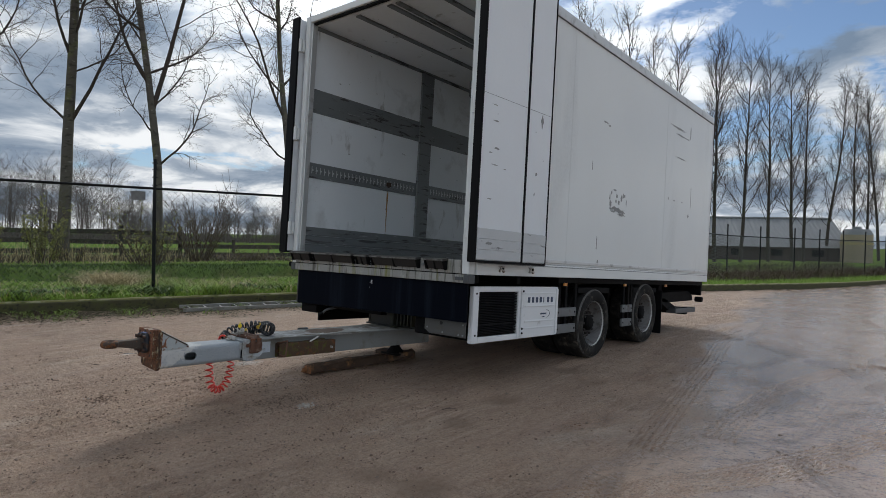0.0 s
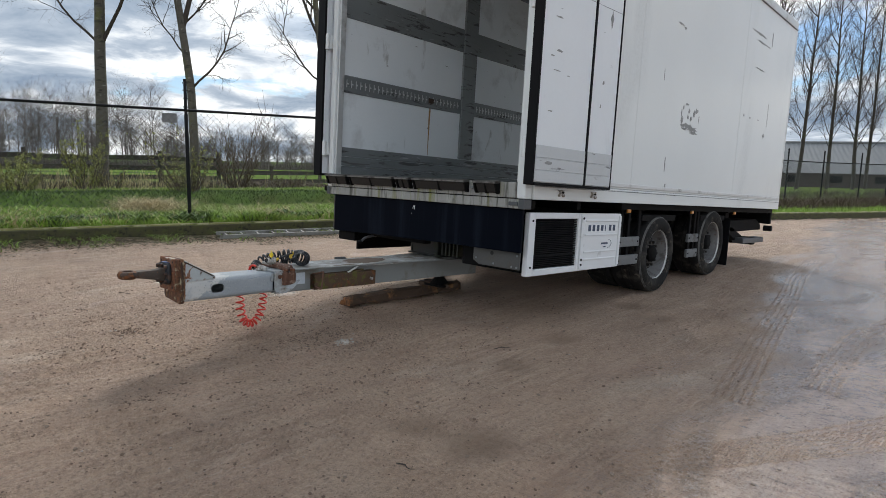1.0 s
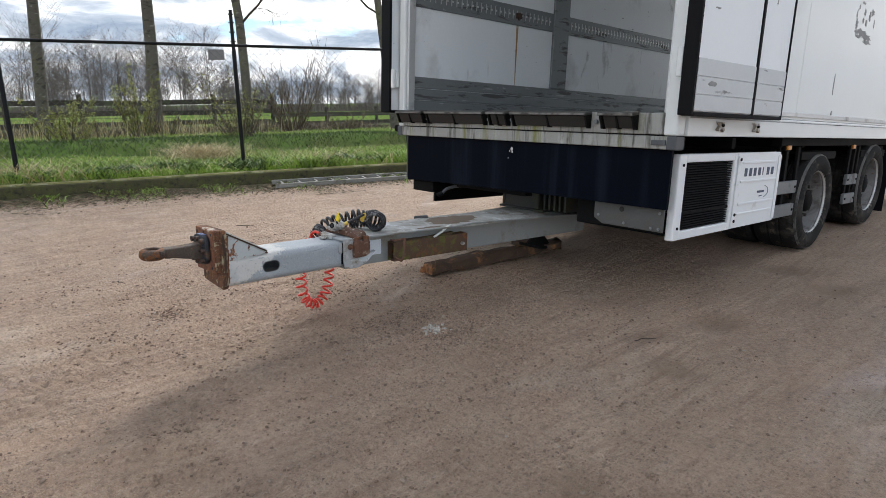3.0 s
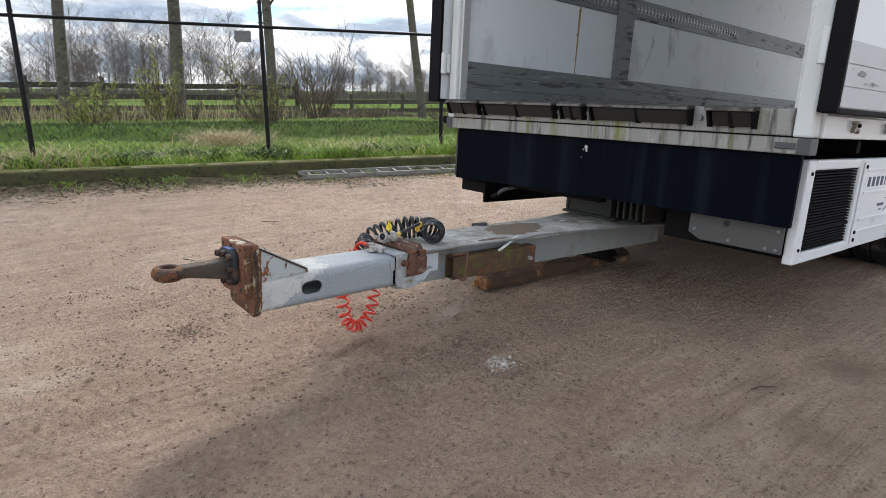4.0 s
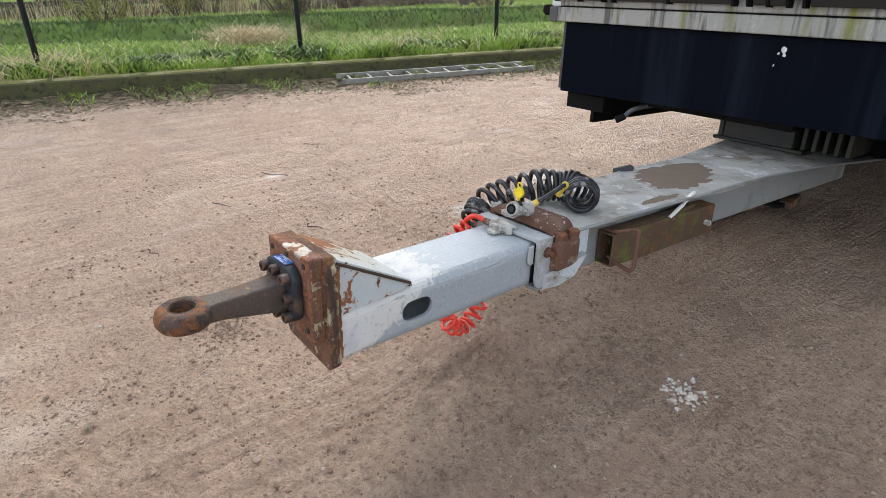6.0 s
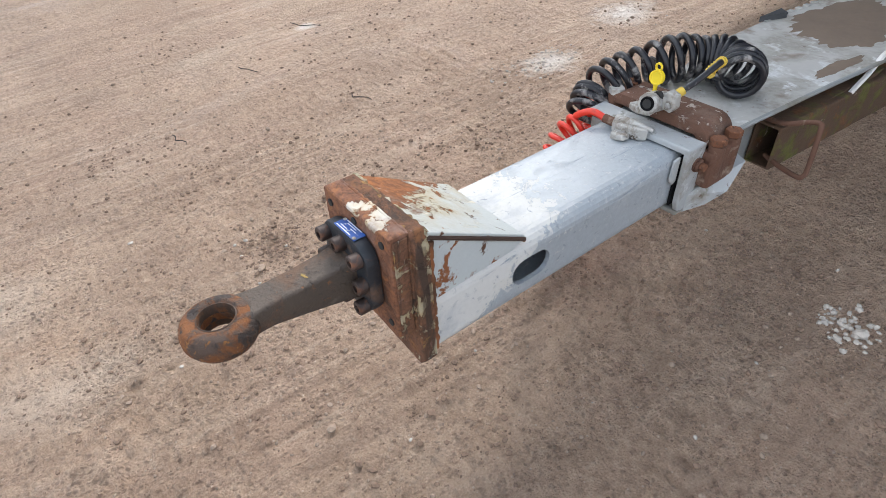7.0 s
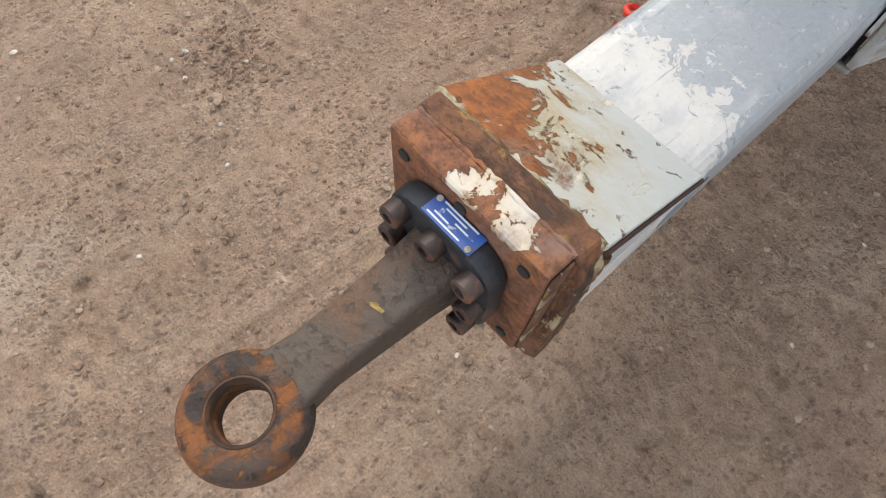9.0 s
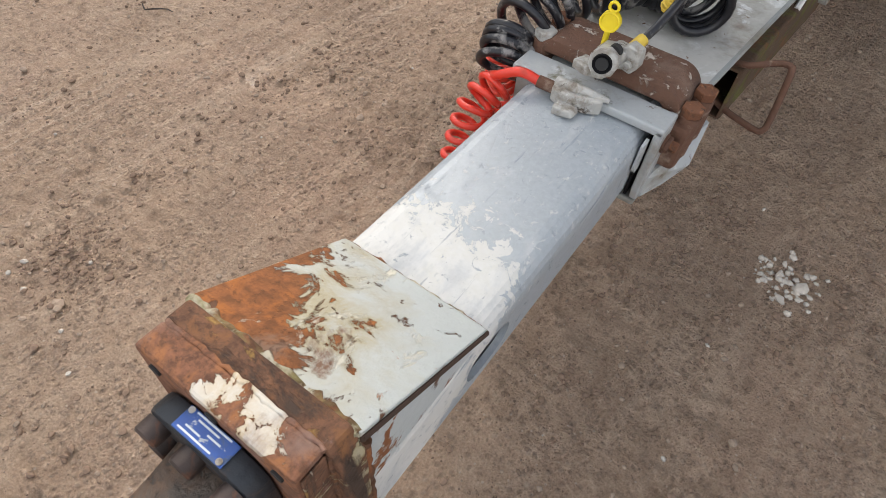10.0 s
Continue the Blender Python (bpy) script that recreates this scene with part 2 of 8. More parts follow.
FLANGE = surf("dark_flange", (0.026, 0.030, 0.036), 0.5, 0.3, var=0.3, vscale=14, bump=0.25, bscale=130,
              layers=(((0.10, 0.06, 0.04), 0.85, 16.0, 0.60, 0.70),))
BOLT = surf("oxidised_bolt", (0.062, 0.044, 0.038), 0.5, 0.4, var=0.3, vscale=30, bump=0.2, bscale=200, each=0.3,
            layers=(((0.17, 0.070, 0.035), 0.9, 40.0, 0.52, 0.64),))
BLUE_TAG = surf("blue_enamel", (0.015, 0.080, 0.33), 0.4, var=0.3, vscale=60, bump=0.08, layers=(((0.06, 0.10, 0.20), 0.6, 60, 0.52, 0.62), ((0.45, 0.50, 0.56), 0.6, 110, 0.60, 0.64)))
TAG_WHITE = surf("tag_white", (0.62, 0.68, 0.74), 0.5, var=0.2, vscale=90, bump=0)
YELLOW = surf("yellow_plastic", (0.80, 0.60, 0.02), 0.45, var=0.15, vscale=30, bump=0.05)
YELLOW_DULL = surf("faded_yellow_sleeve", (0.66, 0.46, 0.06), 0.55, var=0.25, vscale=40, bump=0.1, layers=(((0.35, 0.30, 0.2), 0.8, 30, 0.6, 0.7),))
YELLOW_MARK = surf("yellow_paint_mark", (0.30, 0.20, 0.045), 0.7, var=0.5, vscale=60, bump=0.1, layers=(((0.09, 0.065, 0.045), 0.7, 150.0, 0.46, 0.56),))
RED_HOSE = surf("red_hose", (0.70, 0.045, 0.025), 0.30, var=0.15, vscale=20, bump=0.03, layers=(((0.42, 0.05, 0.03), 0.5, 14, 0.55, 0.7),))
BLACK_HOSE = surf("black_hose", (0.009, 0.0095, 0.013), 0.32, var=0.3, vscale=20, bump=0.04, layers=(((0.24, 0.23, 0.22), 0.8, 22, 0.56, 0.64),))
CAST_ALU = surf("cast_alloy", (0.46, 0.45, 0.42), 0.5, 0.3, var=0.25, vscale=30, bump=0.6, bscale=110, layers=(((0.24, 0.205, 0.165), 0.8, 24, 0.48, 0.62), ((0.58, 0.575, 0.55), 0.55, 40, 0.60, 0.68), ((0.10, 0.075, 0.055), 0.9, 36, 0.62, 0.68)))
DARK_HOLE = surf("dark_inside", (0.02, 0.02, 0.02), 0.8, var=0.2, bump=0)
LETTER = surf("dark_blue_print", (0.03, 0.05, 0.10), 0.5, var=0.1, bump=0)
AMBER = surf("amber_lens", (0.62, 0.24, 0.03), 0.3, var=0.15, bump=0)
TIMBER = surf("wet_timber", (0.075, 0.045, 0.028), 0.75, var=0.4, vscale=6, bump=0.5, bscale=50, stretch=(1, 1, 1),
              layers=(((0.30, 0.15, 0.06), 0.8, 8.0, 0.56, 0.68), ((0.04, 0.03, 0.022), 0.8, 6.0, 0.55, 0.7)))
FENCE_BLACK = surf("black_powdercoat", spec=0.2, c=(0.008, 0.009, 0.010), rough=0.5, var=0.25, vscale=8, bump=0.05)
WIRE = surf("dark_green_wire", (0.10, 0.105, 0.10), 0.5, 0.2, var=0.2, bump=0)
CONCRETE = surf("mossy_concrete", (0.070, 0.066, 0.030), 0.9, var=0.3, vscale=3, bump=0.5, bscale=60, each=0.02,
                layers=(((0.085, 0.090, 0.028), 0.95, 7.0, 0.46, 0.64), ((0.034, 0.032, 0.020), 0.95, 12.0, 0.52, 0.66)))
BARK = surf("grey_bark", (0.102, 0.090, 0.074), 0.9, var=0.4, vscale=5, bump=0.9, bscale=25, stretch=(1, 1, 2.2),
            layers=(((0.125, 0.125, 0.055), 0.95, 2.4, 0.50, 0.66, (1, 1, 0.7)), ((0.055, 0.048, 0.040), 0.9, 4.0, 0.54, 0.62, (1, 1, 2.5)), ((0.26, 0.25, 0.21), 0.9, 6.0, 0.60, 0.68, (1, 1, 2.0))))
POPLAR_BARK = surf("dark_poplar_bark", (0.060, 0.050, 0.042), 0.9, var=0.3, vscale=3, bump=0.6, bscale=20, layers=(((0.085, 0.09, 0.045), 0.95, 2.0, 0.52, 0.7),))
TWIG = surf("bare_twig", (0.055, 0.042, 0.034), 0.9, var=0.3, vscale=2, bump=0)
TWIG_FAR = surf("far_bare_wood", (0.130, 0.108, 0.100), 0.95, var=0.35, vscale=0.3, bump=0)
OLD_WOOD = surf("weathered_rail", (0.055, 0.047, 0.037), 0.9, var=0.35, vscale=4, bump=0.4, bscale=40, each=0.2, layers=(((0.08, 0.10, 0.045), 0.95, 5, 0.5, 0.65),))
# dark green of the kerb weeds; also carries the ditch bank's shade
WEED_AND_SHADE = surf("dark_weed", (0.075, 0.125, 0.024), 0.6, var=0.5, vscale=2.5, bump=0)
GRASS = surf("grass_blade", (0.255, 0.385, 0.055), 0.6, var=0.55, vscale=1.6, bump=0, layers=(((0.20, 0.185, 0.07), 0.8, 1.1, 0.60, 0.74),))
STRAW = surf("dead_straw", (0.56, 0.46, 0.26), 0.8, var=0.35, vscale=4, bump=0)
FIELD = surf("pasture", (0.120, 0.185, 0.045), 0.97, spec=0.0, var=0.35, vscale=0.5, bump=0.5, bscale=9, layers=(((0.13, 0.115, 0.05), 0.95, 0.35, 0.5, 0.7),))
LEAF_LITTER = surf("leaf_litter", (0.105, 0.080, 0.042), 0.9, var=0.5, vscale=3, bump=0, layers=(((0.26, 0.20, 0.12), 0.9, 9.0, 0.52, 0.60), ((0.075, 0.085, 0.028), 0.9, 6.0, 0.54, 0.62)))
BUD = surf("spring_leaf", (0.29, 0.31, 0.055), 0.6, var=0.4, vscale=2, bump=0)
PEBBLE = surf("pebble", (0.275, 0.205, 0.152), 0.8, var=0.45, vscale=9, bump=0.2, bscale=60)
CLOD = surf("earth_clod", (0.190, 0.127, 0.090), 0.95, var=0.45, vscale=12, bump=0.2, bscale=90)
PALE_STONE = surf("pale_gravel", (0.47, 0.425, 0.37), 0.8, var=0.35, vscale=20, bump=0.2)
SHED_ROOF = surf("corrugated_roof", (0.23, 0.24, 0.245), 0.8, var=0.2, vscale=0.4, bump=0.2, bscale=6)
SHED_WALL = surf("dull_brick", (0.085, 0.068, 0.058), 0.9, var=0.25, vscale=1.0, bump=0.3, bscale=12)
SILO_MAT = surf("silo_steel", (0.34, 0.29, 0.20), 0.7, var=0.25, vscale=1.0, bump=0.1)

# ---- ground material ----
HOLLOWS = ((0.94, -1.60, 0.20), (0.64, -1.66, 0.15), (0.23, 0.26, 0.18), (0.38, -0.51, 0.17), (0.11, 1.8, 0.2), (0.48, 1.51, 0.2), (1.53, 4.8, 0.35), (2.03, 4.4, 0.3))

DRIED = ((-2.59, -0.50, 0.15), (-2.78, 0.21, 0.19), (-3.98, -1.2, 0.06))


def ground_material():
    m, nt, p, vec = blank("wet_dirt_yard")
    big = noise_fac(nt, vec, 0.55, 6.0, 0.6, 0.3)
    midn = noise_fac(nt, vec, 3.2, 6.0, 0.6, 0.5)
    fine = noise_fac(nt, vec, 36.0, 8.0, 0.70)
    grit = noise_fac(nt, vec, 190.0, 4.0, 0.7)
    col = mixc(nt, ramp(nt, big, 0.36, 0.64), (0.360, 0.231, 0.151), (0.478, 0.339, 0.231))
    col = mixc(nt, ramp(nt, midn, 0.40, 0.66), col, (0.389, 0.255, 0.165))
    pink = noise_fac(nt, vec, 1.7, 5.0, 0.6, 0.6)
    col = mixc(nt, ramp(nt, pink, 0.52, 0.70, (0, 0, 0, 1), (0.6, 0.6, 0.6, 1)), col, (0.420, 0.262, 0.180))
    col = mixc(nt, ramp(nt, fine, 0.52, 0.70), col, (0.555, 0.413, 0.295))
    # hollows of the fine grain are coloured darker, in place of shade
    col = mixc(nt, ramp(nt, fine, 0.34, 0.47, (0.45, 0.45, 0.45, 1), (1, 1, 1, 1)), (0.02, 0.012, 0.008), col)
    drag = noise_fac(nt, stretched(nt, vec, (5.0, 0.8, 1.0)), 1.2, 9.0, 0.70, 1.2)
    col = mixc(nt, ramp(nt, drag, 0.53, 0.68, (0, 0, 0, 1), (0.6, 0.6, 0.6, 1)), col, (0.519, 0.384, 0.277))
    col = mixc(nt, ramp(nt, drag, 0.34, 0.46, (0.45, 0.45, 0.45, 1), (0, 0, 0, 1)), col, (0.230, 0.136, 0.085))
    rake = noise_fac(nt, stretched(nt, vec, (17.0, 1.1, 1.0)), 1.4, 7.0, 0.66, 0.8)
    where = ramp(nt, noise_fac(nt, vec, 0.9, 4.0, 0.5, 0.3), 0.42, 0.58)
    col = mixc(nt, maths(nt, "MULTIPLY", where, ramp(nt, rake, 0.53, 0.64, (0, 0, 0, 1), (0.75, 0.75, 0.75, 1))), col, (0.235, 0.145, 0.094))
    col = mixc(nt, maths(nt, "MULTIPLY", where, ramp(nt, rake, 0.36, 0.47, (0.65, 0.65, 0.65, 1), (0, 0, 0, 1))), col, (0.56, 0.43, 0.325))
    damp = noise_fac(nt, stretched(nt, vec, (1.6, 1.0, 1.0)), 2.3, 7.0, 0.62, 0.5)
    col = mixc(nt, ramp(nt, damp, 0.52, 0.68, (0, 0, 0, 1), (0.45, 0.45, 0.45, 1)), col, (0.255, 0.160, 0.105))
    clod = noise_fac(nt, vec, 15.0, 9.0, 0.74, 0.2)
    col = mixc(nt, ramp(nt, clod, 0.59, 0.66, (0, 0, 0, 1), (0.85, 0.85, 0.85, 1)), col, (0.201, 0.124, 0.080))
    col = mixc(nt, 0.30, col, mixc(nt, ramp(nt, grit, 0.36, 0.66), (0.200, 0.135, 0.095), (0.600, 0.450, 0.345)))
    speck = nt.nodes.new("ShaderNodeTexVoronoi")
    speck.inputs["Scale"].default_value = 34.0
    nt.links.new(vec, speck.inputs["Vector"])
    col = mixc(nt, ramp(nt, speck.outputs["Distance"], 0.07, 0.12, (0.6, 0.6, 0.6, 1), (0, 0, 0, 1)), col, (0.519, 0.431, 0.342))
    chalk = noise_fac(nt, stretched(nt, vec, (1.0, 0.6, 1.0)), 1.25, 8.0, 0.62, 0.7)
    col = mixc(nt, ramp(nt, chalk, 0.58, 0.76, (0, 0, 0, 1), (0.60, 0.60, 0.60, 1)), col, (0.590, 0.490, 0.389))
    # crumbs pressed into the surface, in two sizes and in drifts
    drift = ramp(nt, noise_fac(nt, stretched(nt, vec, (2.2, 1.0, 1.0)), 2.4, 6.0, 0.65, 0.6), 0.40, 0.60)
    crumb_h = None
    for size, rare, dark in ((58.0, 0.70, 0.55), (125.0, 0.62, 0.45)):
        cell = nt.nodes.new("ShaderNodeTexVoronoi")
        cell.voronoi_dimensions = "2D"
        cell.inputs["Scale"].default_value = size
        nt.links.new(vec, cell.inputs["Vector"])
        tone_ = nt.nodes.new("ShaderNodeSeparateColor")
        nt.links.new(cell.outputs["Color"], tone_.inputs[0])
        some = ramp(nt, maths(nt, "ADD", tone_.outputs[0], maths(nt, "MULTIPLY", maths(nt, "SUBTRACT", drift, 0.5), 0.5)), rare, rare + 0.04)
        dome = maths(nt, "MULTIPLY", some, ramp(nt, cell.outputs["Distance"], 0.16, 0.42, (1, 1, 1, 1), (0, 0, 0, 1)))
        col = mixc(nt, maths(nt, "MULTIPLY", dome, dark), col, mixc(nt, tone_.outputs[1], (0.150, 0.092, 0.062), (0.400, 0.300, 0.225)))
        lump = maths(nt, "MULTIPLY", dome, 26.0 / size)
        crumb_h = lump if crumb_h is None else maths(nt, "ADD", crumb_h, lump)
    # small open pits; the shade inside them is put into the colour
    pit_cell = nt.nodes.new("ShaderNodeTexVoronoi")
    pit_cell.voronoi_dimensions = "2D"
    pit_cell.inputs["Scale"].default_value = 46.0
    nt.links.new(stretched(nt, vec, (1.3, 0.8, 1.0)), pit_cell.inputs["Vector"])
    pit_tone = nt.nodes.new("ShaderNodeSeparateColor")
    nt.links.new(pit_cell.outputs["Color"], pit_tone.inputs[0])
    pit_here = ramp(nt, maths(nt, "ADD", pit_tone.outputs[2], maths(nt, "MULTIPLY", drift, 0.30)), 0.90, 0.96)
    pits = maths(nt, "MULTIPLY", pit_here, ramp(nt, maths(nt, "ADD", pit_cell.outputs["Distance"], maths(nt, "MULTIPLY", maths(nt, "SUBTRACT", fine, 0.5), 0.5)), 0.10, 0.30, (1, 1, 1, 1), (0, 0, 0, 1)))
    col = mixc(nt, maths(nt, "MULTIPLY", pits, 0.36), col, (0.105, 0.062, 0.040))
    # damp hollows that have dried at the rim
    place = nt.nodes.new("ShaderNodeSeparateXYZ")
    nt.links.new(vec, place.inputs[0])
    for px, py, pr in HOLLOWS:
        dx = maths(nt, "MULTIPLY", maths(nt, "ADD", place.outputs[0], -px), 1.0 / pr)
        dy = maths(nt, "MULTIPLY", maths(nt, "ADD", place.outputs[1], -py), 0.8 / pr)
        far = maths(nt, "SQRT", maths(nt, "ADD", maths(nt, "MULTIPLY", dx, dx), maths(nt, "MULTIPLY", dy, dy)))
        far = maths(nt, "ADD", far, maths(nt, "MULTIPLY", maths(nt, "SUBTRACT", midn, 0.5), 1.9))
        col = mixc(nt, ramp(nt, far, 0.30, 1.0, (0.55, 0.55, 0.55, 1), (0, 0, 0, 1)), col, (0.215, 0.140, 0.088))
    for px, py, pr in DRIED:
        dx = maths(nt, "MULTIPLY", maths(nt, "ADD", place.outputs[0], -px), 1.0 / pr)
        dy = maths(nt, "MULTIPLY", maths(nt, "ADD", place.outputs[1], -py), 0.8 / pr)
        far = maths(nt, "SQRT", maths(nt, "ADD", maths(nt, "MULTIPLY", dx, dx), maths(nt, "MULTIPLY", dy, dy)))
        far = maths(nt, "ADD", far, maths(nt, "ADD", maths(nt, "MULTIPLY", maths(nt, "SUBTRACT", clod, 0.5), 1.8), maths(nt, "MULTIPLY", maths(nt, "SUBTRACT", midn, 0.5), 1.2)))
        col = mixc(nt, ramp(nt, far, 0.25, 1.05, (0.85, 0.85, 0.85, 1), (0, 0, 0, 1)), col, (0.66, 0.60, 0.54))
    # wet ground gathers on the side towards the lane
    sep = nt.nodes.new("ShaderNodeSeparateXYZ")
    nt.links.new(vec, sep.inputs[0])
    side = maths(nt, "MULTIPLY", maths(nt, "ADD", maths(nt, "ADD", sep.outputs[0], -1.30), maths(nt, "MULTIPLY", sep.outputs[1], 0.16)), 0.30)
    wet_n = noise_fac(nt, stretched(nt, vec, (1.0, 0.45, 1.0)), 1.5, 8.0, 0.66, 0.8)
    wet = ramp(nt, maths(nt, "ADD", wet_n, maths(nt, "MINIMUM", maths(nt, "MAXIMUM", side, -0.12), 0.26)), 0.46, 0.64)
    pool = ramp(nt, maths(nt, "ADD", wet_n, maths(nt, "MINIMUM", maths(nt, "MAXIMUM", side, -0.2), 0.22)), 0.64, 0.74)
    col = mixc(nt, 1.0, col, (1.295, 1.315, 1.335), "MULTIPLY")
    col = mixc(nt, wet, col, mixc(nt, 1.0, col, (0.97, 0.90, 0.84), "MULTIPLY"))
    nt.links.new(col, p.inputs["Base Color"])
    ro = mixf(nt, wet, mixf(nt, midn, 0.62, 0.88), mixf(nt, ramp(nt, fine, 0.35, 0.65), 0.16, 0.48))
    nt.links.new(mixf(nt, pool, ro, 0.15), p.inputs["Roughness"])
    nt.links.new(maths(nt, "MULTIPLY", wet, 0.75), p.inputs["Coat Weight"])
    p.inputs["Coat Roughness"].default_value = 0.2
    rough_here = ramp(nt, noise_fac(nt, vec, 2.6, 5.0, 0.6, 0.4), 0.36, 0.62, (0.5, 0.5, 0.5, 1), (1.5, 1.5, 1.5, 1))
    h = maths(nt, "ADD", maths(nt, "MULTIPLY", maths(nt, "MULTIPLY", fine, rough_here), 1.5), maths(nt, "MULTIPLY", grit, 0.22))
    h = maths(nt, "ADD", h, maths(nt, "MULTIPLY", midn, 0.9))
    h = maths(nt, "ADD", h, maths(nt, "MULTIPLY", clod, 1.9))
    h = maths(nt, "ADD", h, maths(nt, "MULTIPLY", drag, 0.6))
    h = maths(nt, "ADD", h, crumb_h)
    h = maths(nt, "SUBTRACT", h, maths(nt, "MULTIPLY", pits, 0.5))
    h = maths(nt, "ADD", h, maths(nt, "MULTIPLY", maths(nt, "MULTIPLY", rake, where), -1.6))
    bump = node(nt, "ShaderNodeBump", Strength=1.0, Distance=0.029)
    h = mixf(nt, wet, h, maths(nt, "MULTIPLY", h, 0.95))
    nt.links.new(mixf(nt, pool, h, mixf(nt, 0.70, h, 1.3)), bump.inputs["Height"])
    nt.links.new(bump.outputs[0], p.inputs["Normal"])
    return m


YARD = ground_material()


# ---- mesh helpers ----
def bx(bm, x0, x1, y0, y1, z0, z1):
    v = [bm.verts.new(c) for c in ((x0, y0, z0), (x1, y0, z0), (x1, y1, z0), (x0, y1, z0), (x0, y0, z1), (x1, y0, z1), (x1, y1, z1), (x0, y1, z1))]
    for f in ((3, 2, 1, 0), (4, 5, 6, 7), (0, 1, 5, 4), (1, 2, 6, 5), (2, 3, 7, 6), (3, 0, 4, 7)):
        bm.faces.new([v[i] for i in f])


def box(x0, x1, y0, y1, z0, z1, bevel=0.0, seg=2):
    bm = bmesh.new()
    bx(bm, min(x0, x1), max(x0, x1), min(y0, y1), max(y0, y1), min(z0, z1), max(z0, z1))
    if bevel:
        bmesh.ops.bevel(bm, geom=bm.edges[:], offset=bevel, segments=seg, affect="EDGES", profile=0.5)
    return bm


def prism(poly, axis, a, b, bm=None, bevel=0.0, seg=2):
    """A polygon in the two other axes, drawn out along axis from a to b."""
    own = bm is None
    bm = bmesh.new() if own else bm
    k = "xyz".index(axis)

    def at(p, w):
        c = list(p)
        c.insert(k, w)
        return c
    lo = [bm.verts.new(at(p, a)) for p in poly]
    hi = [bm.verts.new(at(p, b)) for p in poly]
    n = len(poly)
    bm.faces.new(lo[::-1])
    bm.faces.new(hi)
    for i in range(n):
        bm.faces.new((lo[i], lo[(i + 1) % n], hi[(i + 1) % n], hi[i]))
    if own:
        bmesh.ops.recalc_face_normals(bm, faces=bm.faces[:])
        if bevel:
            bmesh.ops.bevel(bm, geom=bm.edges[:], offset=bevel, segments=seg, affect="EDGES", profile=0.5)
    return bm


def basis(d):
    d = Vector(d).normalized()
    u = d.cross(Vector((0, 0, 1)) if abs(d.z) < 0.9 else Vector((1, 0, 0))).normalized()
    return u, d.cross(u)


def cyl(p0, p1, r, n=18, r2=None, bm=None, bevel=0.0):
    own = bm is None
    bm = bmesh.new() if own else bm
    p0, p1 = Vector(p0), Vector(p1)
    u, w = basis(p1 - p0)
    r2 = r if r2 is None else r2
    ring = [[bm.verts.new(p + rr * (math.cos(math.tau * i / n) * u + math.sin(math.tau * i / n) * w)) for i in range(n)] for p, rr in ((p0, r), (p1, r2))]
    bm.faces.new(ring[0][::-1])
    bm.faces.new(ring[1])
    for i in range(n):
        bm.faces.new((ring[0][i], ring[0][(i + 1) % n], ring[1][(i + 1) % n], ring[1][i]))
    if own:
        bmesh.ops.recalc_face_normals(bm, faces=bm.faces[:])
        if bevel:
            ends = [e for e in bm.edges if len(e.link_faces) == 2 and any(len(f.verts) > 4 for f in e.link_faces)]
            bmesh.ops.bevel(bm, geom=ends, offset=bevel, segments=2, affect="EDGES", profile=0.5)
    return bm


def sweep(pts, r, n=8, bm=None, cap=True):
    """A round bar along a line of points; r: one radius or one for each point."""
    own = bm is None
    bm = bmesh.new() if own else bm
    pts = [Vector(p) for p in pts]
    rs = r if isinstance(r, (list, tuple)) else [r] * len(pts)
    u, _ = basis(pts[1] - pts[0])
    rings = []
    for i, p in enumerate(pts):
        d = (pts[min(i + 1, len(pts) - 1)] - pts[max(i - 1, 0)]).normalized()
        u = (u - d * u.dot(d)).normalized()
        w = d.cross(u)
        rings.append([bm.verts.new(p + rs[i] * (math.cos(math.tau * k / n) * u + math.sin(math.tau * k / n) * w)) for k in range(n)])
    for a, b in zip(rings, rings[1:]):
        for k in range(n):
            bm.faces.new((a[k], a[(k + 1) % n], b[(k + 1) % n], b[k]))
    if cap:
        bm.faces.new(rings[0][::-1])
        bm.faces.new(rings[-1])
    if own:
        bmesh.ops.recalc_face_normals(bm, faces=bm.faces[:])
    return bm


def lathe(profile, centre, axis, n=40):
    """A ring of (radius, along) pairs turned about the axis through centre."""
    bm = bmesh.new()
    c, a = Vector(centre), Vector(axis).normalized()
    u, w = basis(a)
    rings = [[bm.verts.new(c + a * t + r * (math.cos(math.tau * k / n) * u + math.sin(math.tau * k / n) * w)) for r, t in profile] for k in range(n)]
    m = len(profile)
    for k in range(n):
        p, q = rings[k], rings[(k + 1) % n]
        for i in range(m - 1):
            bm.faces.new((p[i], q[i], q[i + 1], p[i + 1]))
    bmesh.ops.remove_doubles(bm, verts=bm.verts[:], dist=1e-6)
    bmesh.ops.recalc_face_normals(bm, faces=bm.faces[:])
    return bm


def part(name, bm, material, parent=None, label="", smooth=0.0):
    me = bpy.data.meshes.new(name)
    if smooth:
        for f in bm.faces:
            f.smooth = True
        for e in bm.edges:
            if len(e.link_faces) == 2 and e.calc_face_angle(0) > radians(smooth):
                e.smooth = False
    bm.to_mesh(me)
    bm.free()
    me.materials.append(material)
    ob = new(name, me)
    ob.parent = parent
    return tagged(ob, label) if label else ob


def again(ob, m, parent=None):
    """One more piece on the same mesh."""
    o = new(ob.name.split(".")[0], ob.data)
    o.parent = parent or ob.parent
    o.matrix_basis = m
    return o


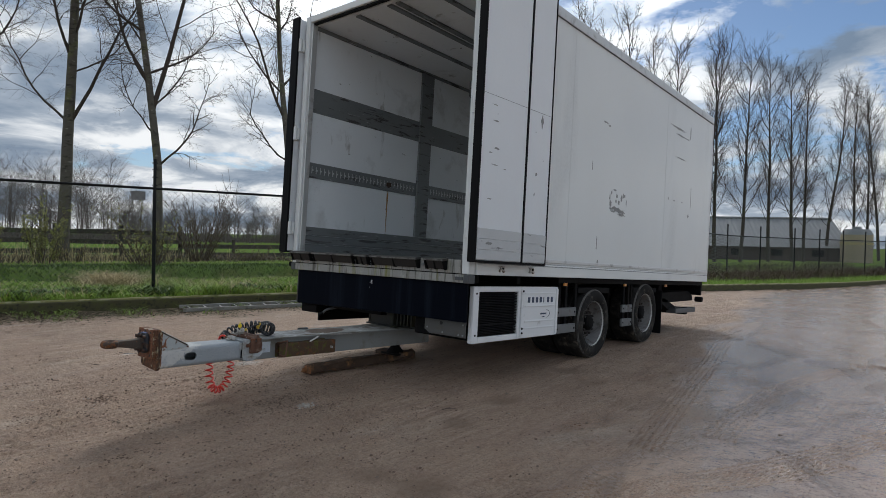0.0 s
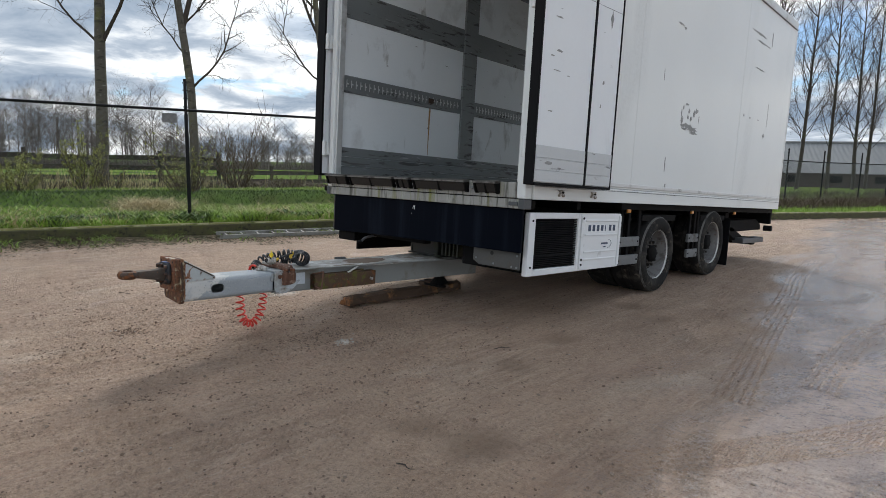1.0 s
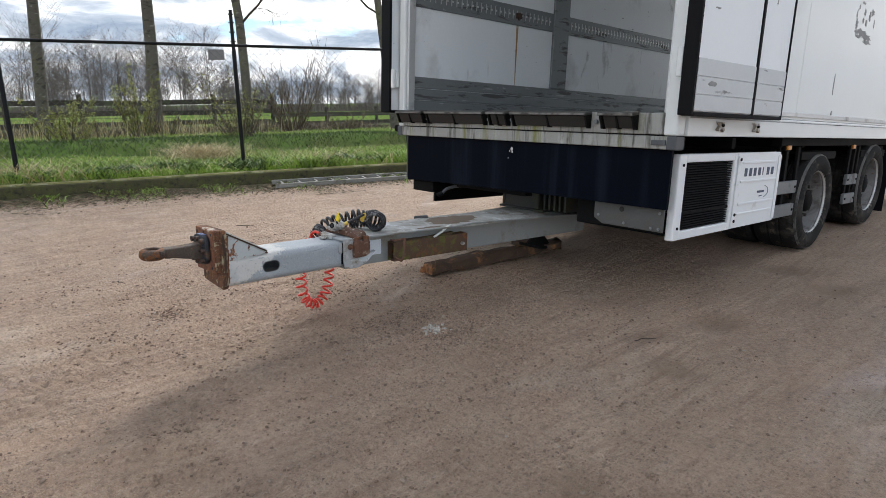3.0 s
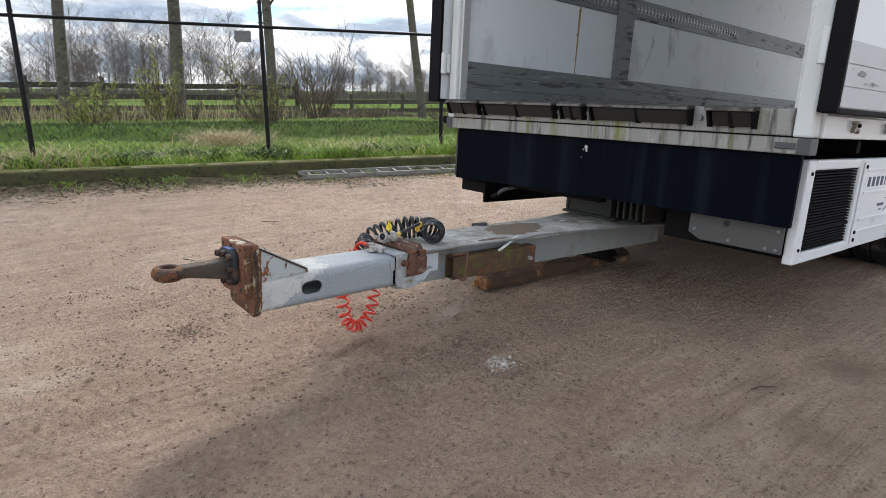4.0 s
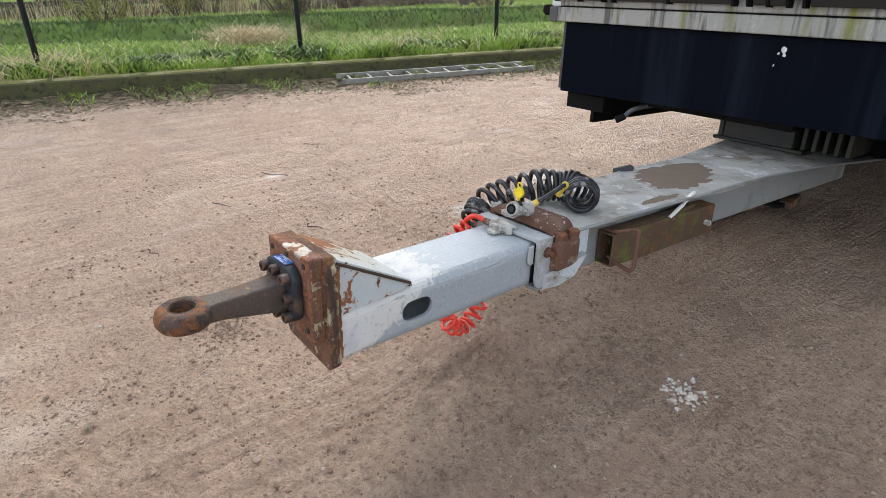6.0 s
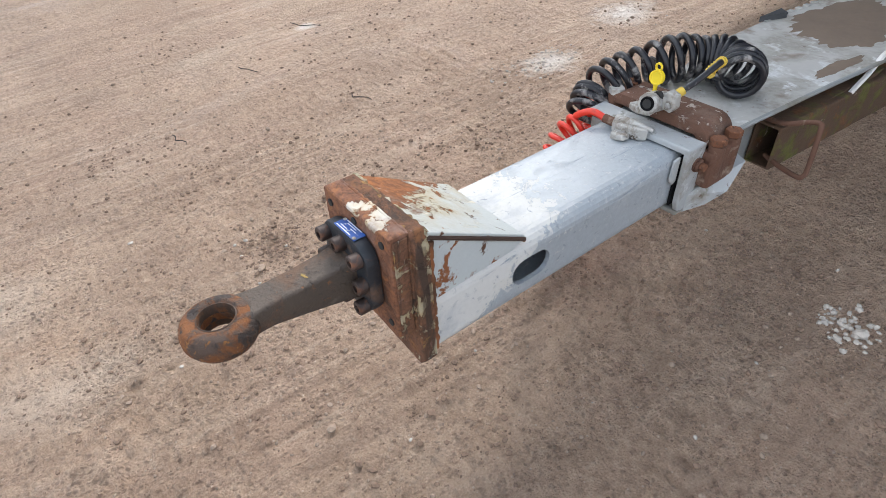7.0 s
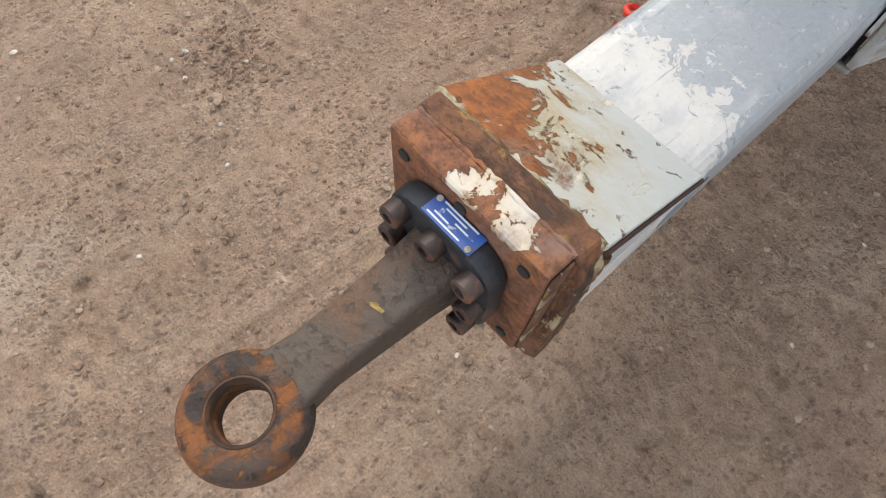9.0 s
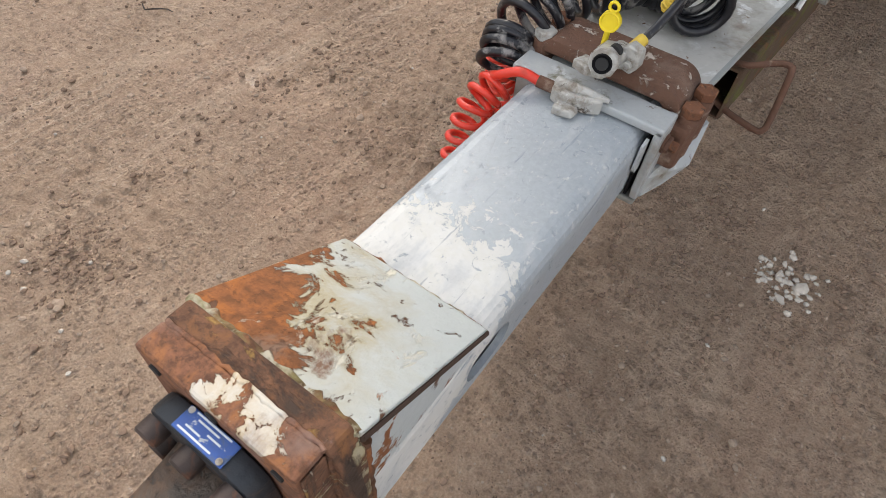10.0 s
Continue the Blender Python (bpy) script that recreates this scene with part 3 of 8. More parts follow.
def thing(name, label, category, m=None, group="", kind=""):
    ob = tagged(new(name), label, category, group, kind)
    ob.empty_display_size = 0.2
    if m is not None:
        ob.matrix_basis = m
    return ob


def raw(name, verts, faces, material, parent=None, label=""):
    me = bpy.data.meshes.new(name)
    me.from_pydata(verts, [], faces)
    me.materials.append(material)
    ob = new(name, me)
    ob.parent = parent
    return tagged(ob, label) if label else ob


def spline(ctrl, n):
    """n points on a smooth line through the control points."""
    P = [Vector(p) for p in ctrl]
    out = []
    for i in range(n):
        t = i / (n - 1) * (len(P) - 1)
        k = min(int(t), len(P) - 2)
        f = t - k
        a, b, c, d = P[max(k - 1, 0)], P[k], P[k + 1], P[min(k + 2, len(P) - 1)]
        out.append(0.5 * ((2 * b) + (c - a) * f + (2 * a - 5 * b + 4 * c - d) * f * f + (3 * b - a - 3 * c + d) * f ** 3))
    return out


# ---- the lie of the land ----
def piecewise(y, knots):
    for (y0, x0), (y1, x1) in zip(knots, knots[1:]):
        if y <= y1 or (y1, x1) == knots[-1]:
            return x0 + (x1 - x0) * (y - y0) / (y1 - y0)


KERB = [(-60.0, -24.65), (7.0, -5.89), (16.4, -2.67), (33.0, 0.84), (90.0, 14.0)]
FENCE = [(-60.0, -26.8), (7.0, -6.70), (28.0, -5.0), (38.2, -1.3), (90.0, 17.5)]


def beyond(x, y):
    return (piecewise(y, KERB) - x) * 0.93


def smooth01(t):
    t = max(0.0, min(1.0, t))
    return t * t * (3 - 2 * t)


def fall(y):
    return -0.4 * smooth01((y - 6.0) / 26.0)


POTS = ((0.94, -1.60, 0.20, 0.022), (0.64, -1.66, 0.15, 0.016), (0.23, 0.26, 0.17, 0.026), (0.38, -0.51, 0.20, 0.016), (0.11, 1.8, 0.2, 0.022), (0.48, 1.51, 0.2, 0.022), (0.23, 4.2, 0.25, 0.02), (1.53, 4.8, 0.35, 0.02), (2.03, 4.4, 0.3, 0.02), (-0.4, -3.0, 0.3, 0.015))


def ground_z(x, y):
    d = beyond(x, y)
    z = fall(y)
    if d > 0.06:
        z += 0.21 * smooth01((d - 0.06) / 0.14)
        z += -0.50 * math.exp(-((d - 5.0) / 0.48) ** 2) + 0.26 * smooth01((d - 5.0) / 1.0) * (1 - smooth01((d - 13) / 25.0))
        z += 0.05 * noise.noise((x * 0.9, y * 0.9, 3.0)) * smooth01((d - 0.3) / 1.0)
        return z
    n1 = noise.noise((x * 0.55, y * 0.55, 0.0))
    n2 = noise.noise((x * 2.3, y * 2.3, 5.0))
    near = max(abs(x + 0.5) - 3.2, abs(y + 0.2) - 4.2, 0.0)
    z += 0.014 * n1 + 0.007 * n2
    if near < 0.5:
        n3 = noise.noise((x * 9.0, y * 6.0, 9.0))
        n4 = noise.noise((x * 21.0, y * 21.0, 2.0))
        n5 = noise.noise((x * 38.0, y * 30.0, 6.0)) if y < -0.8 else 0.0
        z += 0.006 * n3 + 0.0055 * n4 + 0.0035 * n5 * abs(n5) * 2
        if -3.6 < y < -0.3 and -3.2 < x < 0.6:
            crumbs = 0.6 + 0.8 * noise.noise((x * 1.7, y * 1.7, 12.0))
            z += crumbs * (0.034 * max(0.0, noise.noise((x * 27 + y * 9, y * 19, 4.0)) - 0.18) + 0.026 * max(0.0, noise.noise((x * 50, y * 44, 7.0)) - 0.17) - 0.026 * max(0.0, noise.noise((x * 15, y * 26, 1.0)) - 0.16))
        for px, py, pr, pd in POTS:
            q = math.hypot(x - px, (y - py) * 0.8) / pr
            if q < 1.5:
                z -= pd * (1 - smooth01(q / 1.4)) - 0.004 * math.exp(-((q - 1.3) / 0.15) ** 2)
    # litter bank at the foot of the kerb
    if -0.5 < d <= 0.06:
        z += 0.05 * smooth01((d + 0.5) / 0.5) * (0.6 + 0.6 * noise.noise((x * 3, y * 3, 1)))
    return z


def axis_steps(lo, hi, fine, outs, far, grow):
    """Coordinates: fine between lo and hi, then bands of their own step, then growing to far."""
    a = list(np.arange(lo, hi, fine))
    for end, step in outs[0]:
        while a[0] > end:
            a.insert(0, a[0] - step)
    for end, step in outs[1]:
        while a[-1] < end:
            a.append(a[-1] + step)
    s = outs[0][-1][1] if outs[0] else fine
    while a[0] > -far:
        s *= grow
        a.insert(0, a[0] - s)
    s = outs[1][-1][1] if outs[1] else fine
    while a[-1] < far:
        s *= grow
        a.append(a[-1] + s)
    return a


def build_ground():
    xs = axis_steps(-2.9, 0.2, 0.0105, (((-9.5, 0.10), (-16, 0.3)), ((2.6, 0.034), (6.0, 0.12))), 1800.0, 1.22)
    ys = axis_steps(-3.2, -0.6, 0.0105, (((-6.0, 0.10), (-14, 0.35)), ((3.4, 0.034), (8.0, 0.11), (36, 0.4))), 1800.0, 1.22)
    verts = [(x, y, ground_z(x, y)) for y in ys for x in xs]
    w = len(xs)
    faces = [(j * w + i, j * w + i + 1, (j + 1) * w + i + 1, (j + 1) * w + i) for j in range(len(ys) - 1) for i in range(w - 1)]
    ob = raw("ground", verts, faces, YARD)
    ob.data.materials.append(FIELD)
    idx = np.array([1 if beyond(0.5 * (xs[i] + xs[i + 1]), 0.5 * (ys[j] + ys[j + 1])) > 0.1 else 0 for j in range(len(ys) - 1) for i in range(w - 1)], dtype=np.int32)
    ob.data.polygons.foreach_set("material_index", idx)
    ob.data.polygons.foreach_set("use_smooth", np.ones(len(faces), dtype=bool))
    return tagged(ob, "brown wet dirt yard with gravel, ruts and a grass verge", "ground", kind="structure")


build_ground()

# ---- the trailer: everything on it leans back with the raised nose ----
TILT = Matrix.Rotation(-0.05, 4, "X")
trailer = thing("trailer", "white refrigerated box trailer parked with its doors folded open", "trailer", TILT)
X0, X1 = -2.60, 0.0
Z0, Z1 = 1.10, 3.97
YR = 6.76


def build_box():
    part("side_wall", box(-0.06, 0.0, 0.09, YR, Z0 + 0.13, Z1 - 0.11, 0.004), WHITE, trailer, "glossy white side wall with scuffs and scratches")
    part("side_wall", box(-2.60, -2.54, 0.09, YR, Z0 + 0.13, Z1 - 0.11, 0.004), WHITE, trailer)
    part("roof", box(-2.60, 0.0, 0.09, YR, Z1 - 0.07, Z1, 0.01), WHITE, trailer)
    part("box_floor", box(-2.54, -0.06, 0.06, YR - 0.02, 1.13, 1.225, 0.004), ALU_GREY, trailer, "scuffed grey floor")
    for x in (-0.075, -2.615):
        low = part("lower_rail", box(x, x + 0.09, 0.09, YR, Z0, Z0 + 0.128, 0.006), WHITE, trailer)
        part("rail_groove", box(x - 0.002, x + 0.092, 0.10, YR - 0.01, Z0 + 0.104, Z0 + 0.112), ALU_GREY, low)
        part("rail_band", box(x - 0.003, x + 0.093, 0.10, YR - 0.006, Z0 + 0.150, Z0 + 0.185, 0.003), ALU, trailer, "grey aluminium rubbing strip")
        part("roof_rail", box(x, x + 0.09, 0.09, YR + 0.002, Z1 - 0.108, Z1 + 0.004, 0.012), ALU, trailer, "grey aluminium roof rail")
        part("roof_rail_lip", box(x - 0.002, x + 0.092, 0.10, YR, Z1 - 0.112, Z1 - 0.108), ALU_GREY, trailer)
    # panel joints on the near wall
    for y in (1.72, 4.60):
        part("panel_joint", box(-0.001, 0.0012, y - 0.0025, y + 0.0025, Z0 + 0.19, Z1 - 0.12), WHITE, trailer)
    # scuffs and the remains of removed stickers, in low relief
    rng = random.Random(4)
    scars = [(2.76, 2.11, 0.035, 0.07), (2.78, 2.03, 0.07, 0.09), (2.92, 1.985, 0.32, 0.060), (3.06, 1.965, 0.32, 0.065), (3.12, 1.925, 0.22, 0.040), (2.86, 1.945, 0.14, 0.025), (3.02, 2.07, 0.05, 0.05), (3.25, 2.09, 0.025, 0.08), (2.90, 2.215, 0.10, 0.022),
             (2.96, 2.15, 0.05, 0.05), (3.10, 2.13, 0.05, 0.08), (3.17, 2.17, 0.08, 0.06), (2.80, 2.17, 0.03, 0.04), (2.94, 2.08, 0.035, 0.04),
             (5.05, 3.44, 0.66, 0.030), (5.25, 3.35, 0.58, 0.026), (5.62, 3.48, 0.035, 0.20), (5.20, 3.00, 0.40, 0.020), (2.55, 3.00, 0.16, 0.022), (2.66, 2.98, 0.05, 0.03), (4.75, 2.33, 0.03, 0.04), (5.0, 2.32, 0.08, 0.026),
             (5.65, 2.14, 0.09, 0.06), (5.35, 2.33, 0.10, 0.018), (5.75, 2.45, 0.012, 0.30), (2.25, 2.42, 0.010, 0.12), (2.45, 1.52, 0.014, 0.15), (2.5, 1.3, 0.03, 0.05)]
    for n, (y, z, w, h) in enumerate(scars):
        bm = bmesh.new()
        k = 30
        vs = []
        for i in range(k):
            a = math.tau * i / k
            s = 0.45 + 0.65 * rng.random()
            vs.append(bm.verts.new((0.0014 + 0.0003 * (n % 7), y + 0.5 * w * s * math.cos(a) * 1.1, z + 0.5 * h * s * math.sin(a) * 1.1)))
        lo = [bm.verts.new((-0.001, v.co.y, v.co.z)) for v in vs]
        bm.faces.new(vs)
        for i in range(k):
            bm.faces.new((lo[i], lo[(i + 1) % k], vs[(i + 1) % k], vs[i]))
        bmesh.ops.recalc_face_normals(bm, faces=bm.faces[:])
        part("scuff", bm, SCUFF, trailer, "grey scraped patch")
    # inner lining
    for x, s in ((-2.54, 1), (-0.06, -1)):
        def slab(y0, y1, z0, z1, d, mat, name, label=""):
            return part(name, box(x, x + s * d, y0, y1, z0, z1, 0.002, 1), mat, trailer, label)
        slab(0.10, YR - 0.03, 1.23, Z1 - 0.08, 0.008, LINING, "lining", "white inner lining with scrapes")
        slab(0.10, YR - 0.03, 2.87, 3.15, 0.014, ALU_GREY, "rub_band", "dark grey aluminium rub band")
        slab(0.10, YR - 0.03, 3.84, Z1 - 0.075, 0.020, ALU_GREY, "top_band")
        for k in range(3):
            slab(0.10, YR - 0.03, 1.23 + 0.10 * k, 1.325 + 0.10 * k, 0.022 - 0.004 * (k == 2), ALU_GREY, "kick_plank", "scuffed grey kick plank")
        for y in (1.945,):
            slab(y, y + 0.245, 1.53, 3.86, 0.034, ALU_GREY, "wall_post", "grey vertical load post")
        rail = slab(0.10, YR - 0.03, 2.10, 2.28, 0.018, ALU_GREY, "lashing_rail", "grey lashing rail with keyhole slots")
        slot = None
        y = 0.14
        while y < 4.3:
            if not 1.90 < y < 2.21:
                if slot is None:
                    bm = bmesh.new()
                    xx = x + s * 0.018
                    for q in ((-0.004, 0.004, -0.040, 0.040), (0.004, 0.022, -0.008, 0.008)):
                        bx(bm, min(xx, xx + s * 0.0025), max(xx, xx + s * 0.0025), q[0], q[1], 2.195 + q[2], 2.195 + q[3])
                    slot = part("rail_slot", bm, ALU, rail)
                    slot.location.y = y
                else:
                    again(slot, Matrix.Translation((0, y, 0)), rail)
            y += 0.062
    # ceiling with its rails
    part("ceiling_panel", box(-2.53, -0.07, 0.10, YR - 0.03, Z1 - 0.085, Z1 - 0.072), LINING, trailer)
    for xr in (-1.86, -1.36, -1.24, -0.75):
        part("ceiling_rail", box(xr - 0.035, xr + 0.035, 0.14, YR - 0.1, Z1 - 0.105, Z1 - 0.086, 0.003, 1), ALU_GREY, trailer)
    part("cooler", box(-2.2, -0.4, 2.6, 3.3, Z1 - 0.36, Z1 - 0.106, 0.03), ALU_GREY, trailer, "flat grey evaporator under the ceiling")
    # rusty streak below the lashing rail
    part("rust_streak", prism([(1.385, 2.12), (1.415, 2.12), (1.408, 1.9), (1.402, 1.6), (1.396, 1.49), (1.392, 1.6), (1.388, 1.9)], "x", -2.532, -2.5295), RUST_STREAK, trailer, "thin orange rust streak")
    hook = part("lashing_hook", box(-2.522, -2.505, 1.36, 1.44, 2.16, 2.215, 0.006), RUST_DARK_MAT, trailer, "rusty hook left in the lashing rail")
    part("hook_ring", lathe([(0.016, -0.004), (0.024, 0.0), (0.016, 0.004)], (-2.503, 1.385, 2.165), (1, 0, 0), 14), RUST_DARK_MAT, hook)


SCUFF = surf("scraped_grp", (0.25, 0.255, 0.25), 0.7, var=0.3, vscale=20, bump=0.2)
RUST_DARK_MAT = surf("dark_rust", (0.055, 0.030, 0.020), 0.85, var=0.3, vscale=30, bump=0.3)
RUST_STREAK = surf("rust_streak", (0.33, 0.20, 0.085), 0.7, var=0.3, vscale=8, bump=0, layers=(((0.55, 0.55, 0.52), 0.6, 9, 0.54, 0.66),))
build_box()


def build_front():
    # portal frame
    part("front_post", box(-0.085, 0.0, -0.005, 0.088, Z0, Z1, 0.012), WHITE, trailer, "white corner post of the open front portal")
    part("front_post", box(-2.60, -2.525, -0.005, 0.088, Z0, Z1, 0.012), WHITE, trailer)
    part("inner_jamb", box(-2.523, -2.495, 0.02, 0.088, 1.23, Z1 - 0.07, 0.004), ALU, trailer)
    part("inner_jamb", box(-0.105, -0.087, 0.02, 0.088, 1.23, Z1 - 0.07, 0.004), ALU, trailer)
    part("header", box(-2.523, -0.087, -0.002, 0.088, Z1 - 0.075, Z1, 0.01), WHITE, trailer)
    part("header_seal", box(-2.49, -0.14, 0.02, 0.06, Z1 - 0.10, Z1 - 0.077, 0.004), RUBBER, trailer)
    part("sill", box(-2.523, -0.087, -0.012, 0.088, 1.105, 1.228, 0.006), SILL, trailer, "weathered grey door sill")
    part("sill_rail", box(-2.56, -0.02, -0.004, 0.07, 1.022, 1.098, 0.006), SILL, trailer, "moss-stained aluminium rail under the sill")
    part("sill_gap", box(-2.55, -0.03, 0.004, 0.06, 1.098, 1.104), CHASSIS, trailer)
    # dock bumpers: folded steel brackets with a rubber face
    for a, b in ((-2.545, -2.195), (-2.155, -1.485), (-1.445, -1.255), (-1.215, -0.570), (-0.485, -0.240)):
        plate = part("dock_bumper", prism([(-0.012, 1.236), (-0.085, 1.226), (-0.085, 1.206), (-0.012, 1.216)], "x", a, b, bevel=0.003), BUMPER_TOP, trailer, "bent dark steel dock bumper")
        part("worn_edge", box(a + 0.004, b - 0.004, -0.0872, -0.0852, 1.209, 1.221), BUMPER_EDGE, plate)
        part("bumper_rubber", prism([(-0.013, 1.214), (-0.074, 1.204), (-0.040, 1.135), (-0.013, 1.135)], "x", a + 0.035, b - 0.01, bevel=0.004), BUMPER, plate)
        for q in (a + 0.01, 0.5 * (a + b), b - 0.014):
            part("bracket_rib", prism([(-0.012, 1.215), (-0.080, 1.205), (-0.048, 1.128), (-0.012, 1.128)], "x", q, q + 0.012), CHASSIS, plate)
    for x in (-2.175, -1.465, -1.235, -0.53):
        part("bumper_bolt", cyl((x, -0.012, 1.17), (x, -0.035, 1.17), 0.014, 10, bevel=0.003), ALU_GREY, trailer)
    # marker lamp, door keepers
    part("marker_lamp", box(-0.15, -0.06, -0.014, -0.004, 1.045, 1.075, 0.004), GREY_STEEL, trailer, "small grey marker lamp")
    part("corner_cap", box(-0.055, 0.004, -0.012, 0.085, 1.02, 1.098, 0.006), GREY_STEEL, trailer)
    part("corner_cap", box(-2.604, -2.545, -0.012, 0.085, 1.02, 1.098, 0.006), GREY_STEEL, trailer)
    part("side_marker", cyl((-2.64, 0.0, 1.08), (-2.64, 0.03, 1.08), 0.028, 14, bevel=0.004), CHASSIS, trailer)
    part("marker_stalk", box(-2.655, -2.60, 0.005, 0.025, 1.05, 1.10, 0.003), RUBBER, trailer)
    # navy apron and what hangs under it
    part("apron", prism([(-2.50, 1.018), (-0.035, 1.018), (-0.035, 0.672), (-0.9, 0.668), (-1.8, 0.655), (-2.50, 0.640)], "y", 0.028, 0.056, bevel=0.003), NAVY, trailer, "dark navy front apron board with white streaks")
    rng = random.Random(12)
    for x, z, s in ((-1.27, 0.965, 0.013), (-1.264, 0.945, 0.008), (-1.29, 0.95, 0.005), (-1.30, 0.90, 0.004)):
        ring = [(x + s * (0.6 + 0.6 * rng.random()) * math.cos(math.tau * i / 9), z + 1.2 * s * (0.6 + 0.6 * rng.random()) * math.sin(math.tau * i / 9)) for i in range(9)]
        part("paint_splash", prism(ring, "y", 0.0268, 0.0282), ALU, trailer)
    part("apron_return", box(-2.52, -2.502, 0.03, 0.45, 0.655, 1.018, 0.003), GREY_STEEL, trailer)
    part("bracket_box", box(-2.495, -2.22, 0.09, 0.32, 0.545, 0.635, 0.006), CHASSIS, trailer)
    part("lever", sweep(spline([(-2.02, 0.02, 0.56), (-1.98, 0.06, 0.61), (-1.9, 0.2, 0.63), (-1.6, 0.22, 0.625)], 12), 0.013, 8), GREY_STEEL, trailer, smooth=40)
    part("lever_grip", sweep([(-2.045, -0.01, 0.545), (-2.015, 0.025, 0.568)], 0.018, 10), RUBBER, trailer, smooth=40)
    part("under_bar", box(-2.0, -1.2, 0.12, 0.20, 0.62, 0.652, 0.004), CHASSIS, trailer)
    bm = prism([(-0.565, 0.665), (-0.075, 0.665), (-0.075, 0.525), (-0.50, 0.525), (-0.565, 0.56)], "y", 0.085, 0.10, bevel=0.003)
    shield = part("shield_plate", bm, SHIELD, trailer, "muddy grey aluminium shield plate")
    part("plate_hole", cyl((-0.36, 0.082, 0.635), (-0.36, 0.087, 0.635), 0.017, 14), DARK_HOLE, shield)
    for x, z in ((-0.53, 0.58), (-0.15, 0.545), (-0.10, 0.64), (-0.10, 0.545), (-0.34, 0.55)):
        part("rivet", cyl((x, 0.079, z), (x, 0.086, z), 0.009, 8), ALU_GREY, shield)


BUMPER_TOP = surf("bumper_steel", (0.055, 0.054, 0.050), 0.6, 0.2, var=0.4, vscale=9, bump=0.2, layers=(((0.22, 0.21, 0.19), 0.7, 12.0, 0.58, 0.68, (0.6, 1, 1)), ((0.12, 0.06, 0.03), 0.9, 14.0, 0.6, 0.7)))
BUMPER_EDGE = surf("worn_bumper_edge", (0.17, 0.165, 0.15), 0.6, 0.2, var=0.3, vscale=12, bump=0.1, layers=(((0.05, 0.045, 0.04), 0.8, 9.0, 0.50, 0.62),))
BUMPER = surf("dirty_bumper", (0.019, 0.016, 0.0135), 0.85, var=0.4, vscale=6, bump=0.2)
SHIELD = surf("muddy_alloy", (0.093, 0.093, 0.089), 0.6, 0.3, var=0.25, vscale=5, bump=0.15, layers=(((0.10, 0.085, 0.065), 0.9, 4, 0.5, 0.7),))
build_front()


def folded_door(x0, x1, y0, split_y, y1, out):
    """Two leaves folded flat against the side; out: the sign of the side that faces away from the box."""
    door = part("front_door", box(x0 + 0.012, x1 - 0.003, y0 + 0.012, split_y - 0.014, 1.235, Z1 - 0.03, 0.004), DOOR_WHITE, trailer, "white insulated door leaf folded back flat")
    leaf = part("door_leaf", box(x0 + 0.012, x1 - 0.003, split_y + 0.014, y1 - 0.012, 1.235, Z1 - 0.03, 0.004), DOOR_WHITE, door)
    face = x1 - 0.003 if out > 0 else x0 + 0.012
    for ya, yb in ((y0 + 0.016, split_y - 0.018), (split_y + 0.018, y1 - 0.016)):
        for z0, z1 in ((1.24, 1.325), (1.328, 1.42), (1.423, 1.515)):
            part("kick_strip", box(face, face + out * 0.006, ya, yb, z0, z1, 0.0015, 1), KICK, door, "scuffed grey aluminium kick strip")
        part("seam", box(face - 0.001, face + out * 0.0015, ya, yb, 2.70, 2.703), ALU_GREY, door)
    part("door_seal", box(x0 - 0.006, x1 + 0.004, y0 - 0.014, y0 + 0.012, 1.215, Z1 - 0.01, 0.006), RUBBER, door, "black rubber door seal")
    part("door_seal", box(x0, x1 + out * 0.004, split_y - 0.014, split_y + 0.014, 1.215, Z1 - 0.01, 0.005), RUBBER, door)
    part("door_seal", box(x0, x1 + out * 0.004, y1 - 0.012, y1 + 0.003, 1.215, Z1 - 0.01, 0.004), RUBBER, door)
    part("bottom_seal", box(x0, x1 + out * 0.004, y0 + 0.012, y1 - 0.012, 1.212, 1.234, 0.004), RUBBER, door)
    if out > 0:
        rng = random.Random(19)
        for y, z, w, h in ((0.13, 2.48, 0.10, 0.014), (0.17, 2.235, 0.09, 0.022), (0.08, 2.19, 0.05, 0.014), (0.15, 2.09, 0.10, 0.010), (0.30, 2.07, 0.05, 0.008), (0.10, 1.78, 0.06, 0.014), (0.12, 1.385, 0.11, 0.030), (0.86, 2.62, 0.05, 0.12), (0.80, 2.1, 0.03, 0.04), (0.78, 1.9, 0.02, 0.03), (0.12, 2.62, 0.09, 0.012)):
            ring = [(y + 0.5 * w * (0.6 + 0.6 * rng.random()) * math.cos(math.tau * i / 12), z + 0.5 * h * (0.4 + 0.9 * rng.random()) * math.sin(math.tau * i / 12)) for i in range(12)]
            part("scuff", prism(ring, "x", face - 0.001, face + 0.0014 + (0.006 if z < 1.5 else 0)), SCUFF, door, "grey scraped patch")
    return door


DOOR_WHITE = surf("door_white", (0.72, 0.75, 0.77), 0.35, var=0.05, vscale=1.2, bump=0.03, bscale=30,
                  layers=(((0.20, 0.20, 0.20), 0.7, 9.0, 0.705, 0.72, (1, 0.35, 2.2)), ((0.46, 0.48, 0.49), 0.55, 1.6, 0.58, 0.85, (1, 1, 0.4)), ((0.16, 0.16, 0.16), 0.7, 9.0, 0.715, 0.74, (1, 0.8, 1.5))))
KICK = surf("scuffed_kick", (0.50, 0.52, 0.53), 0.45, 0.3, var=0.15, vscale=3, bump=0.08, layers=(((0.18, 0.18, 0.18), 0.7, 8.0, 0.63, 0.68, (1, 0.4, 2.0)),))


